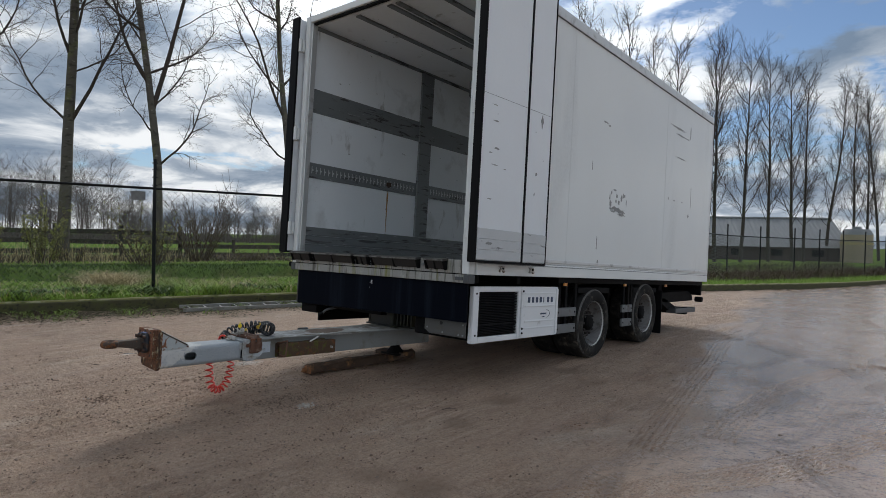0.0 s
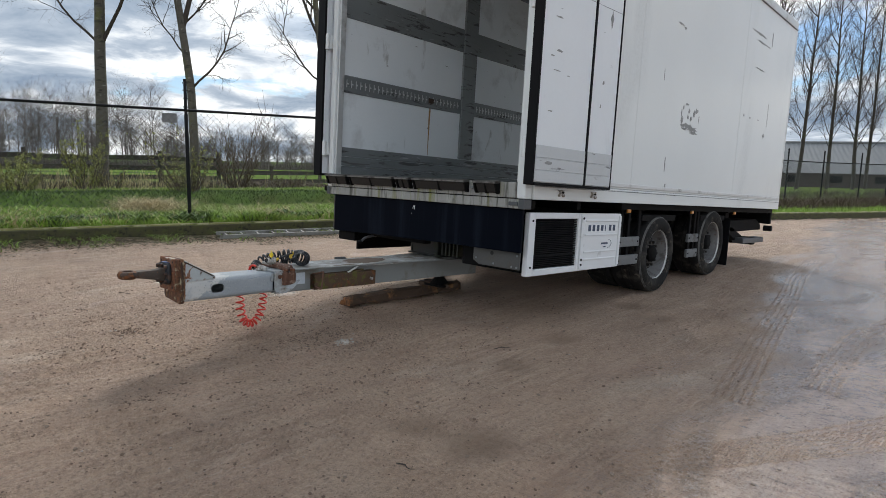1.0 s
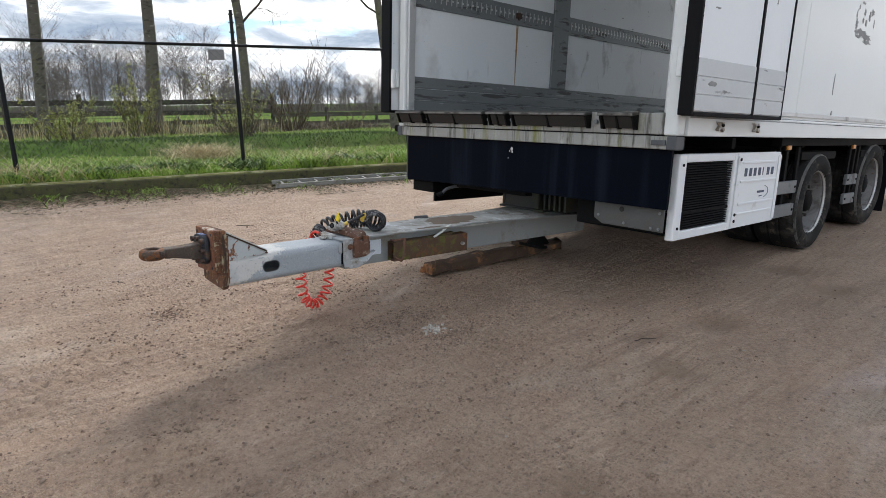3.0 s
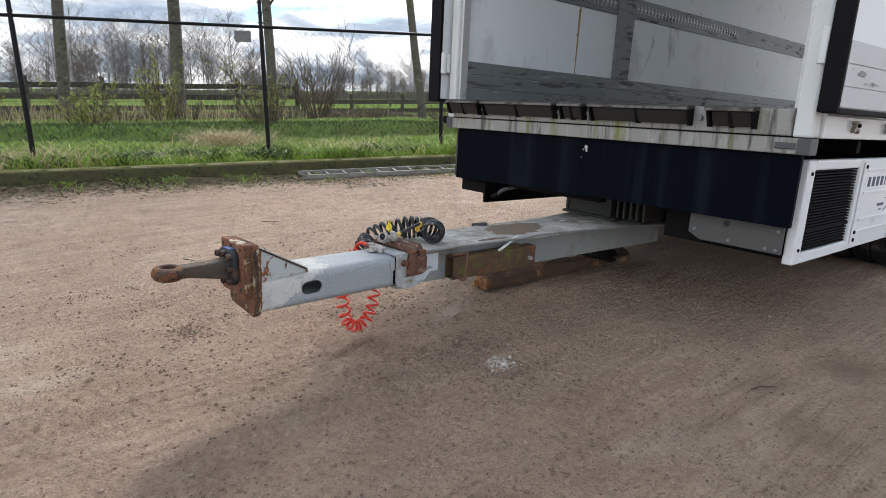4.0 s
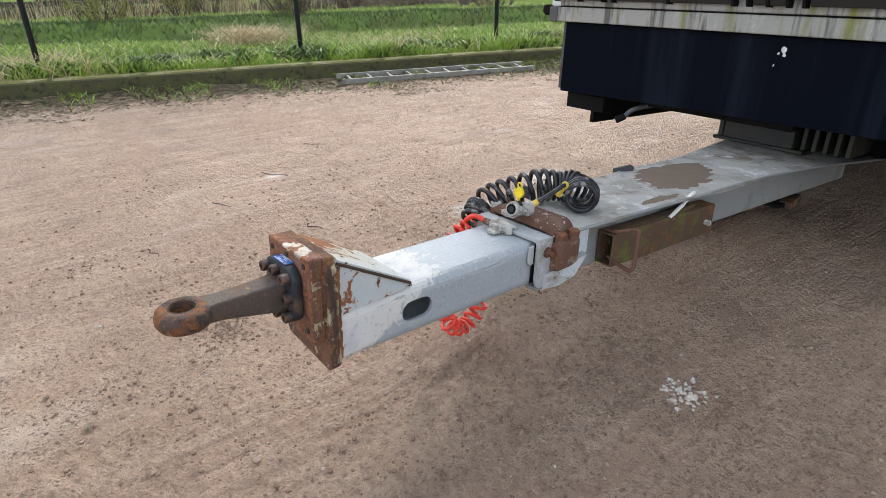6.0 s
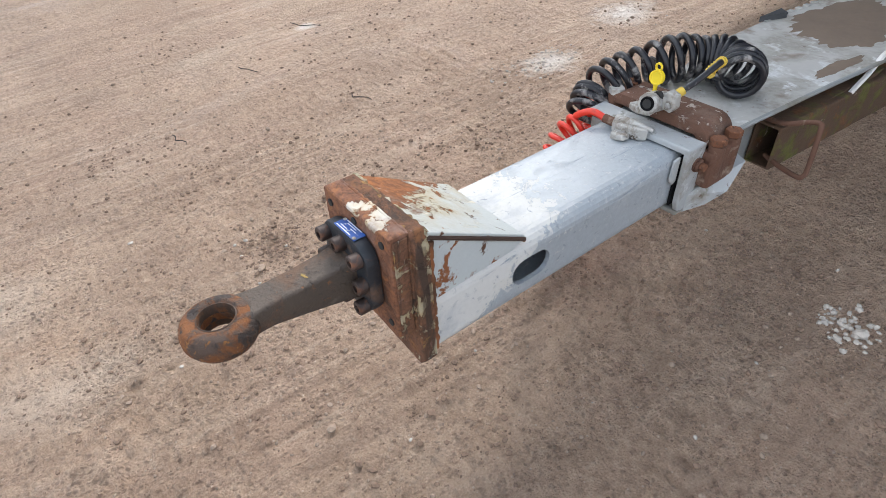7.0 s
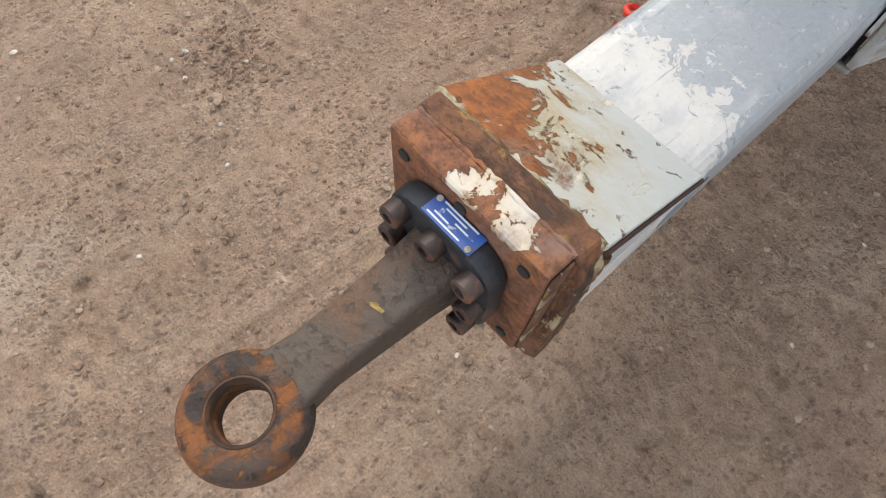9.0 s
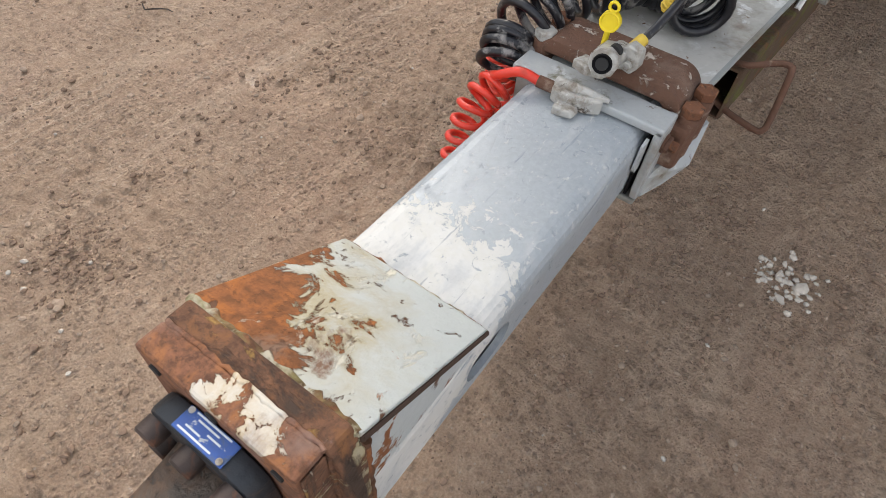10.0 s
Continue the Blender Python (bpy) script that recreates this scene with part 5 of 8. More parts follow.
    prof = [(0.9 * r, t) for r, t in ((0.030, -0.018), (0.036, -0.024), (0.046, -0.025), (0.058, -0.019), (0.0645, -0.008), (0.0650, 0.004), (0.0605, 0.017), (0.052, 0.0235), (0.040, 0.025), (0.033, 0.0225), (0.030, 0.017), (0.0285, 0.0), (0.030, -0.018))]
    part("towing_ring", lathe(prof, RC, (0, 0, 1), 64), RING_MAT, trailer, "thick rusted towing ring", smooth=50)
    part("ring_bush", lathe([(0.0262, -0.019), (0.0284, -0.0205), (0.0300, 0.0232), (0.0282, 0.0240), (0.0262, 0.019), (0.0262, -0.019)], RC, (0, 0, 1), 48), BUSH_MAT, trailer, smooth=40)

    for o in trailer.children:
        if o not in before:
            o.matrix_basis = SWING
    before = set(trailer.children)
    # sleeve, clamp and bolts where the tube runs into the beam
    sl = part("sleeve_collar", box(-1.440, -1.157, -1.470, -1.412, 0.458, 0.474, 0.004), COLLAR, trailer, "pale grey clamp angle across the tube")
    part("collar_side", prism([(-1.470, 0.470), (-1.405, 0.470), (-1.400, 0.40), (-1.415, 0.325), (-1.440, 0.306), (-1.462, 0.312), (-1.470, 0.335)], "x", -1.172, -1.158, bevel=0.003), COLLAR, sl)
    part("collar_side", box(-1.430, -1.366, -1.470, -1.40, 0.310, 0.457, 0.005), BEAM, sl)
    part("collar_foot", box(-1.430, -1.160, -1.465, -1.41, 0.298, 0.310, 0.004), BEAM, sl)
    # black strip stands for the shade in the gap beside the tube
    part("gap_seal", box(-1.181, -1.1765, -1.474, -1.430, 0.325, 0.450), RUBBER, sl)
    part("collar_shim", prism([(-1.492, 0.448), (-1.472, 0.452), (-1.472, 0.392), (-1.484, 0.386), (-1.496, 0.400)], "x", -1.180, -1.174, bevel=0.001), COLLAR, sl)
    for x in (-1.158, -1.432):
        s = 1 if x > -1.3 else -1
        part("screw_washer", cyl((x, -1.430, 0.425), (x + s * 0.004, -1.430, 0.425), 0.017, 16), RUST_BROWN, sl)
        part("set_screw", cyl((x + s * 0.004, -1.430, 0.425), (x + s * 0.024, -1.430, 0.425), 0.0095, 6, bevel=0.002), BOLT_RUST, sl)
        part("lock_nut", cyl((x + s * 0.004, -1.430, 0.425), (x + s * 0.011, -1.430, 0.425), 0.0145, 6, bevel=0.0015), RUST_BROWN, sl)
    out, thick = [], 0.029
    for r in (0.042, 0.042 - thick):
        arc = [(-1.158 - 0.042 + r * math.sin(radians(a)), 0.461 + r * math.cos(radians(a))) for a in range(0, 91, 10)]
        left = (-1.405, 0.461 + r) if r > 0.04 else (-1.400, 0.462 + r)
        side = [(-1.425, 0.490), (-1.425, 0.4745)] if r > 0.04 else []
        line = side[::-1] + [left] + arc
        out += line if not out else line[::-1]
    bridge = part("clamp_bridge", prism(out, "y", -1.405, -1.305, bevel=0.003), BRIDGE, trailer, "brown rusted clamp bridge over the tube", smooth=40)
    for x, drop in ((-1.149, 0.024), (-1.432, 0.0)):
        part("clamp_block", box(x - 0.020, x + 0.020, -1.412, -1.302, 0.360, 0.452 if drop else 0.470, 0.010), RUST_BROWN, bridge)
        for y in (-1.388, -1.328):
            part("clamp_stud", cyl((x + 0.006, y, 0.385), (x + 0.006, y, 0.490 - drop), 0.0190, 16, bevel=0.003), RUST_BROWN, bridge, smooth=40)
            part("stud_head", cyl((x + 0.006, y, 0.490 - drop), (x + 0.006, y, 0.506 - drop), 0.0192, 6, bevel=0.002), CAST_ALU if drop == 0.0 and y < -1.35 else BOLT_RUST, bridge)
    for o in trailer.children:
        if o not in before:
            o.matrix_basis = SWING_CLAMP
    # folded flap that spreads below the clamp
    top = [(-1.160, -1.430, 0.345), (-1.160, -1.255, 0.392), (-1.133, -1.262, 0.388), (-1.120, -1.328, 0.336), (-1.140, -1.372, 0.306), (-1.157, -1.425, 0.300)]
    low = [(x - 0.005, y, z - 0.005) for x, y, z in top]
    n = len(top)
    faces = [(0, i, i + 1) for i in range(1, n - 1)] + [(n, n + i + 1, n + i) for i in range(1, n - 1)]
    faces += [(i, n + i, n + (i + 1) % n, (i + 1) % n) for i in range(n)]
    raw("lower_bracket", top + low, faces, COLLAR, trailer, "pale folded bracket under the clamp")
    # beam and its deck
    part("beam", box(-1.41, -1.215, -1.398, 0.9, 0.290, 0.462, 0.008), BEAM, trailer, "grey steel drawbar beam")
    part("beam_label", box(-1.2148, -1.2135, -1.245, -1.165, 0.345, 0.435), TAG_WHITE, trailer)
    bm = bmesh.new()
    rng = random.Random(3)
    left = [(-1.415, -1.300), (-1.44, -1.15), (-1.505, -0.95), (-1.525, -0.66), (-1.535, -0.2), (-1.60, 0.2), (-1.72, 0.9)]
    right = [(-1.160, -1.300), (-1.160, -1.0), (-1.155, -0.62), (-1.135, -0.48), (-1.150, -0.1), (-1.10, 0.3), (-0.95, 0.9)]
    prism(left + right[::-1], "z", 0.464, 0.474, bm)
    bmesh.ops.recalc_face_normals(bm, faces=bm.faces[:])
    deck = part("deck_plate", bm, DECK, trailer, "pale grey deck plate with patches of mud")
    part("deck_lip", sweep([(x + 0.003, y, 0.470 + (0.012 if i == 3 else 0)) for i, (x, y) in enumerate(right)], 0.006, 6), BEAM, deck)
    part("deck_tab", prism([(-1.50, 0.474), (-1.43, 0.474), (-1.44, 0.512), (-1.49, 0.517)], "y", -1.215, -1.205), GREY_STEEL, deck)
    part("deck_lug", prism([(-1.53, -0.66), (-1.50, -0.56), (-1.535, -0.54)], "z", 0.475, 0.492), GREY_STEEL, deck)
    for i in range(16):
        y = -0.64 + i * 0.045
        part("deck_weld", box(-1.532 - 0.0004 * i, -1.516, y, y + 0.02, 0.4745, 0.478), DECK, deck)
    for x, y, s, sy in ((-1.40, -0.42, 0.085, 0.24), (-1.30, -0.50, 0.085, 0.19), (-1.20, -0.80, 0.02, 0.10)):
        k = 110
        bm = bmesh.new()
        c = bm.verts.new((x, y, 0.4784))
        ring = []
        for i in range(k):
            a = math.tau * i / k
            e = 1.0 + 0.34 * noise.noise((1.6 * math.cos(a) + x * 9, 1.6 * math.sin(a), y * 7)) + 0.16 * noise.noise((6 * math.cos(a), 6 * math.sin(a), x * 5)) + 0.07 * noise.noise((19 * math.cos(a), 19 * math.sin(a), y))
            ring.append(bm.verts.new((x + s * e * math.cos(a), y + sy * e * math.sin(a), 0.4743)))
        for i in range(k):
            bm.faces.new((c, ring[i], ring[(i + 1) % k]))
        part("mud_patch", bm, MUD, deck, "dried brown mud", smooth=80)
    # channel with a rod handle on the beam's flank
    ch = part("side_channel_box", box(-1.213, -1.142, -1.118, -0.505, 0.300, 0.420, 0.006), MOSSY_RUST, trailer, "rusty mossy steel channel on the beam")
    hollow = part("hollow", box(-1.206, -1.149, -1.30, -0.55, 0.307, 0.413), DARK_HOLE, trailer)
    cut(ch, [hollow])
    part("rod_handle", sweep(spline([(-1.19, -1.108, 0.426), (-1.142, -1.112, 0.432), (-1.100, -1.090, 0.446), (-1.076, -1.088, 0.450), (-1.067, -1.097, 0.438), (-1.056, -1.112, 0.350), (-1.057, -1.120, 0.328), (-1.072, -1.122, 0.322), (-1.137, -1.112, 0.326), (-1.17, -1.100, 0.33)], 48), 0.0066, 8), RUST_BROWN, ch, "rusty bent rod handle", smooth=60)
    part("channel_pin", cyl((-1.148, -0.56, 0.355), (-1.122, -0.56, 0.355), 0.011, 10), CAST_ALU, ch)
    part("loose_strip", prism([(-0.93, 0.414), (-0.66, 0.414), (-0.62, 0.432), (-0.62, 0.436), (-0.9, 0.420)], "x", -1.19, -1.16), MOSSY_RUST, ch)
    part("pale_rod", sweep([(-1.150, -0.80, 0.417), (-1.155, -0.72, 0.450), (-1.160, -0.67, 0.478), (-1.165, -0.64, 0.482)], 0.0075, 6), FLAKING, ch)
    # column between beam and chassis, with the leg that stands on the baulk
    part("column", box(-1.66, -1.30, 0.40, 0.75, 0.475, 0.84, 0.012), COLUMN, trailer, "dark greasy steel column under the box")
    part("column_flange", box(-1.70, -1.24, 0.38, 0.80, 0.475, 0.492, 0.004), COLUMN, trailer)
    part("column_flank", box(-1.685, -1.662, 0.40, 0.62, 0.493, 0.80, 0.003), COLUMN, trailer)
    for i in range(5):
        part("column_fin", box(-1.27 + 0.05 * i, -1.25 + 0.05 * i, 0.42, 0.66, 0.493, 0.80, 0.004), COLUMN, trailer)
    part("column_rear", box(-1.28, -0.98, 0.67, 0.85, 0.475, 0.84, 0.01), CHASSIS, trailer)
    leg = part("support_leg", cyl((-1.46, 0.62, 0.17), (-1.46, 0.62, 0.285), 0.05, 16), CHASSIS, trailer)
    part("leg_foot", prism(rounded(-1.60, -1.34, 0.52, 0.74, 0.03), "z", 0.148, 0.166), CHASSIS, leg)
    part("leg_cone", cyl((-1.46, 0.62, 0.167), (-1.46, 0.62, 0.235), 0.10, 16, 0.05), CHASSIS, leg)


def masked(name, base, over, field, lo, hi, scale, amount, rough=(0.35, 0.5), more=(), metal=0.0, bump=0.4, edge=(0.80, 0.62, 0.36), pit=0.38):
    """A base coat and a top coat that has come off raggedly: the coat stands where field(nt, separate) plus noise is high."""
    m, nt, p, vec = blank(name)
    sep = nt.nodes.new("ShaderNodeSeparateXYZ")
    nt.links.new(vec, sep.inputs[0])
    big, fine = noise_fac(nt, vec, scale, 9.0, 0.66, 0.5), noise_fac(nt, vec, 120.0, 4.0, 0.65)
    soft = noise_fac(nt, vec, scale * 0.6, 4.0, 0.5)
    v = maths(nt, "ADD", field(nt, sep.outputs), maths(nt, "MULTIPLY", maths(nt, "SUBTRACT", big, 0.5), amount))
    f = ramp(nt, v, lo, hi)

    def grain(c, k=0.3):
        return mixc(nt, mixf(nt, 0.5, soft, fine), tuple(x * (1 - k) for x in c), tuple(min(1, x * (1 + k)) for x in c))
    pits = noise_fac(nt, vec, scale * 3.5, 7.0, 0.7, 0.3)
    under = mixc(nt, ramp(nt, pits, 0.40, 0.62), tuple(x * pit for x in base), tuple(x * (1.4 - 0.4 * pit) for x in base))
    under = mixc(nt, 0.35, under, grain(base, 0.8 - 0.7 * pit))
    if pit < 0.6:
        bloom = noise_fac(nt, vec, scale * 1.6, 6.0, 0.6, 0.6)
        under = mixc(nt, ramp(nt, bloom, 0.50, 0.68), under, tuple(x * k for x, k in zip(base, (1.45, 1.35, 0.95))))
        under = mixc(nt, ramp(nt, fine, 0.54, 0.66, (0, 0, 0, 1), (0.65, 0.65, 0.65, 1)), under, tuple(x * 0.32 for x in base))
    # the coat is stained where it thins towards its ragged edge
    stain = ramp(nt, v, hi, hi + 0.36, (0.85, 0.85, 0.85, 1), (0, 0, 0, 1))
    coat = mixc(nt, maths(nt, "MULTIPLY", stain, ramp(nt, soft, 0.30, 0.55)), grain(over, 0.14), tuple(x * k for x, k in zip(over, edge)))
    col = mixc(nt, f, under, coat)
    ro = mixf(nt, f, rough[0], rough[1])
    h = maths(nt, "ADD", maths(nt, "MULTIPLY", fine, 0.5), f)
    for c, s, a, z, st in more:
        q = ramp(nt, noise_fac(nt, stretched(nt, vec, st), s, 8.0, 0.64, 0.4), a, z)
        col = mixc(nt, q, col, grain(c))
        ro = mixf(nt, q, ro, 0.85)
        h = maths(nt, "SUBTRACT", h, maths(nt, "MULTIPLY", q, 0.6))
    nt.links.new(col, p.inputs["Base Color"])
    nt.links.new(ro, p.inputs["Roughness"])
    if metal:
        nt.links.new(mixf(nt, f, metal, 0.0), p.inputs["Metallic"])
    bn = node(nt, "ShaderNodeBump", Strength=bump, Distance=0.003)
    nt.links.new(h, bn.inputs["Height"])
    nt.links.new(bn.outputs[0], p.inputs["Normal"])
    return m


def lin(kx, ky, kz, k):
    return lambda nt, o: maths(nt, "ADD", maths(nt, "ADD", maths(nt, "MULTIPLY", o[0], kx), maths(nt, "MULTIPLY", o[1], ky)), maths(nt, "ADD", maths(nt, "MULTIPLY", o[2], kz), k))


ONE = (1, 1, 1)
# white coat near the gusset, bare zinc-grey paint further back
TUBE_WORN = masked("drawbar_paint", (0.350, 0.385, 0.410), (0.58, 0.58, 0.555), lin(-0.6, -5.0, 9.0, -13.45), 0.45, 0.48, 30.0, 2.3, (0.46, 0.6), metal=0.12, bump=0.3, edge=(0.95, 0.94, 0.90), pit=0.88,
                   more=(((0.44, 0.46, 0.47), 13.0, 0.52, 0.68, (1.4, 0.7, 1)), ((0.27, 0.305, 0.335), 34.0, 0.62, 0.70, (3.5, 0.22, 1)), ((0.50, 0.51, 0.50), 75.0, 0.60, 0.66, (1.3, 0.8, 1)), ((0.29, 0.32, 0.34), 48.0, 0.60, 0.67, ONE), ((0.20, 0.21, 0.22), 90.0, 0.68, 0.72, ONE), ((0.40, 0.31, 0.20), 9.0, 0.70, 0.78, ONE), ((0.24, 0.11, 0.05), 60.0, 0.75, 0.77, ONE)))
# grey paint left on the lower and near half of the slope, rust above
GUSSET_TOP = masked("gusset_paint", (0.25, 0.092, 0.031), (0.45, 0.48, 0.465), lin(3.0, 2.4, 0.0, 9.22), 0.46, 0.50, 17.0, 1.5, (0.9, 0.42), bump=0.9,
                    more=(((0.60, 0.57, 0.47), 13.0, 0.60, 0.66, (1.5, 0.8, 1)), ((0.12, 0.055, 0.028), 26.0, 0.62, 0.66, ONE), ((0.20, 0.115, 0.075), 11.0, 0.60, 0.68, ONE), ((0.38, 0.15, 0.045), 20.0, 0.64, 0.69, ONE)))


def patch_on_top(nt, o):
    """Coat left in a patch on the plate's top edge, near its middle."""
    away = maths(nt, "ABSOLUTE", maths(nt, "ADD", o[0], 1.2385 - 0.035))
    return maths(nt, "ADD", maths(nt, "MULTIPLY", away, -9.0), maths(nt, "ADD", maths(nt, "MULTIPLY", o[2], 24.0), -13.50))


PLATE = masked("plate_rust", (0.200, 0.086, 0.046), (0.56, 0.53, 0.47), patch_on_top, 0.52, 0.55, 30.0, 2.6, (0.88, 0.6), bump=0.9,
               more=(((0.22, 0.135, 0.105), 9.0, 0.54, 0.66, ONE), ((0.080, 0.038, 0.022), 14.0, 0.58, 0.66, ONE), ((0.27, 0.110, 0.040), 22.0, 0.60, 0.68, ONE)))
FLAKING = surf("flaking_white", (0.70, 0.70, 0.67), 0.5, var=0.06, vscale=8, bump=0.3, bscale=120,
                   layers=(((0.42, 0.47, 0.52), 0.4, 24.0, 0.61, 0.64), ((0.42, 0.30, 0.16), 0.8, 9.0, 0.68, 0.78)))
CREAM = surf("cream_weld", (0.47, 0.43, 0.33), 0.75, var=0.25, vscale=20, bump=0.5, bscale=120, layers=((RUST_DARK, 0.9, 30.0, 0.47, 0.54), ((0.20, 0.085, 0.04), 0.9, 15.0, 0.50, 0.56), ((0.22, 0.20, 0.085), 0.9, 18, 0.50, 0.66)))
GUSSET_SIDE = surf("gusset_side", (0.46, 0.50, 0.50), 0.45, var=0.1, vscale=6, bump=0.4, bscale=100, layers=((RUST, 0.9, 14.0, 0.57, 0.60), (RUST_DARK, 0.9, 20, 0.66, 0.70)))


def worn_off_above(nt, o):
    """Coat on the plate's flank, mostly gone from its top edge."""
    return maths(nt, "ADD", maths(nt, "MULTIPLY", maths(nt, "MAXIMUM", maths(nt, "ADD", o[2], -0.572), 0.0), -18.0), maths(nt, "ADD", maths(nt, "MULTIPLY", o[0], 2.2), 2.90))


CHIP_SIDE = masked("chipped_edge", (0.150, 0.070, 0.038), (0.42, 0.41, 0.34), worn_off_above, 0.44, 0.48, 20.0, 1.5, (0.9, 0.6), bump=0.9,
                   more=(((0.50, 0.45, 0.36), 14.0, 0.60, 0.63, (0.5, 3.0, 0.30)), ((0.25, 0.15, 0.12), 16.0, 0.58, 0.66, ONE), ((0.055, 0.032, 0.021), 18.0, 0.50, 0.60, (1, 1.6, 0.25)), ((0.34, 0.20, 0.06), 24.0, 0.60, 0.66, (1, 1, 0.5))))
BOLT_RUST = surf("orange_rust_bolt", (0.165, 0.066, 0.032), 0.85, var=0.35, vscale=40, bump=0.5, bscale=160, layers=(((0.07, 0.036, 0.022), 0.9, 60.0, 0.52, 0.64), ((0.27, 0.11, 0.05), 0.9, 90.0, 0.60, 0.66)))
BRIDGE = surf("flecked_brown_rust", (0.135, 0.066, 0.041), 0.82, var=0.35, vscale=16, bump=0.8, bscale=120,
              layers=(((0.085, 0.045, 0.030), 0.85, 9.0, 0.52, 0.66), ((0.24, 0.165, 0.125), 0.85, 12.0, 0.56, 0.72), ((0.50, 0.43, 0.37), 0.8, 52.0, 0.59, 0.64), ((0.44, 0.36, 0.30), 0.8, 17.0, 0.61, 0.66)))
COLLAR = surf("pale_collar_paint", (0.37, 0.39, 0.395), 0.45, var=0.12, vscale=7, bump=0.25,
              layers=(((0.30, 0.29, 0.26), 0.75, 12.0, 0.52, 0.66), ((0.52, 0.54, 0.54), 0.5, 20.0, 0.58, 0.66), ((0.15, 0.14, 0.085), 0.9, 14.0, 0.58, 0.68), ((0.12, 0.07, 0.045), 0.9, 30.0, 0.64, 0.68)))
MUD = surf("dried_mud", (0.18, 0.135, 0.10), 0.95, var=0.25, vscale=14, bump=0.6, bscale=60)
MOSSY_RUST = surf("mossy_rust", (0.090, 0.052, 0.030), 0.85, var=0.45, vscale=14, bump=0.9, bscale=90,
                  layers=(((0.115, 0.112, 0.026), 0.95, 13.0, 0.50, 0.62), ((0.36, 0.30, 0.22), 0.8, 20.0, 0.64, 0.68), ((0.19, 0.075, 0.028), 0.9, 10.0, 0.58, 0.68), (RUST_DARK, 0.9, 9.0, 0.58, 0.7)))
COLUMN = surf("greasy_column", (0.030, 0.031, 0.029), 0.55, 0.2, var=0.3, vscale=5, bump=0.2, layers=(((0.05, 0.055, 0.03), 0.8, 5, 0.5, 0.65),))
build_drawbar()


# ---- hoses lying on the drawbar ----
def coil(ctrl, radius, wire, turns, seg=16, squeeze=0.0, bm=None):
    """A helix of the given turns about a smooth line; squeeze above 0 packs the turns towards the line's end."""
    axis = spline(ctrl, 160)
    n = turns * seg
    pts = []
    u = None
    for i in range(n + 1):
        t = i / n
        f = t ** (1.0 / (1.0 + squeeze))
        f = f * (len(axis) - 1)
        k = min(int(f), len(axis) - 2)
        c = axis[k].lerp(axis[k + 1], f - k)
        d = (axis[min(k + 2, len(axis) - 1)] - axis[max(k - 1, 0)]).normalized()
        u = basis(d)[0] if u is None else (u - d * u.dot(d)).normalized()
        w = d.cross(u)
        a = math.tau * turns * t
        wob = 1 + 0.08 * math.sin(t * 23.0)
        pts.append(c + radius * wob * (math.cos(a) * u + math.sin(a) * w))
    return pts


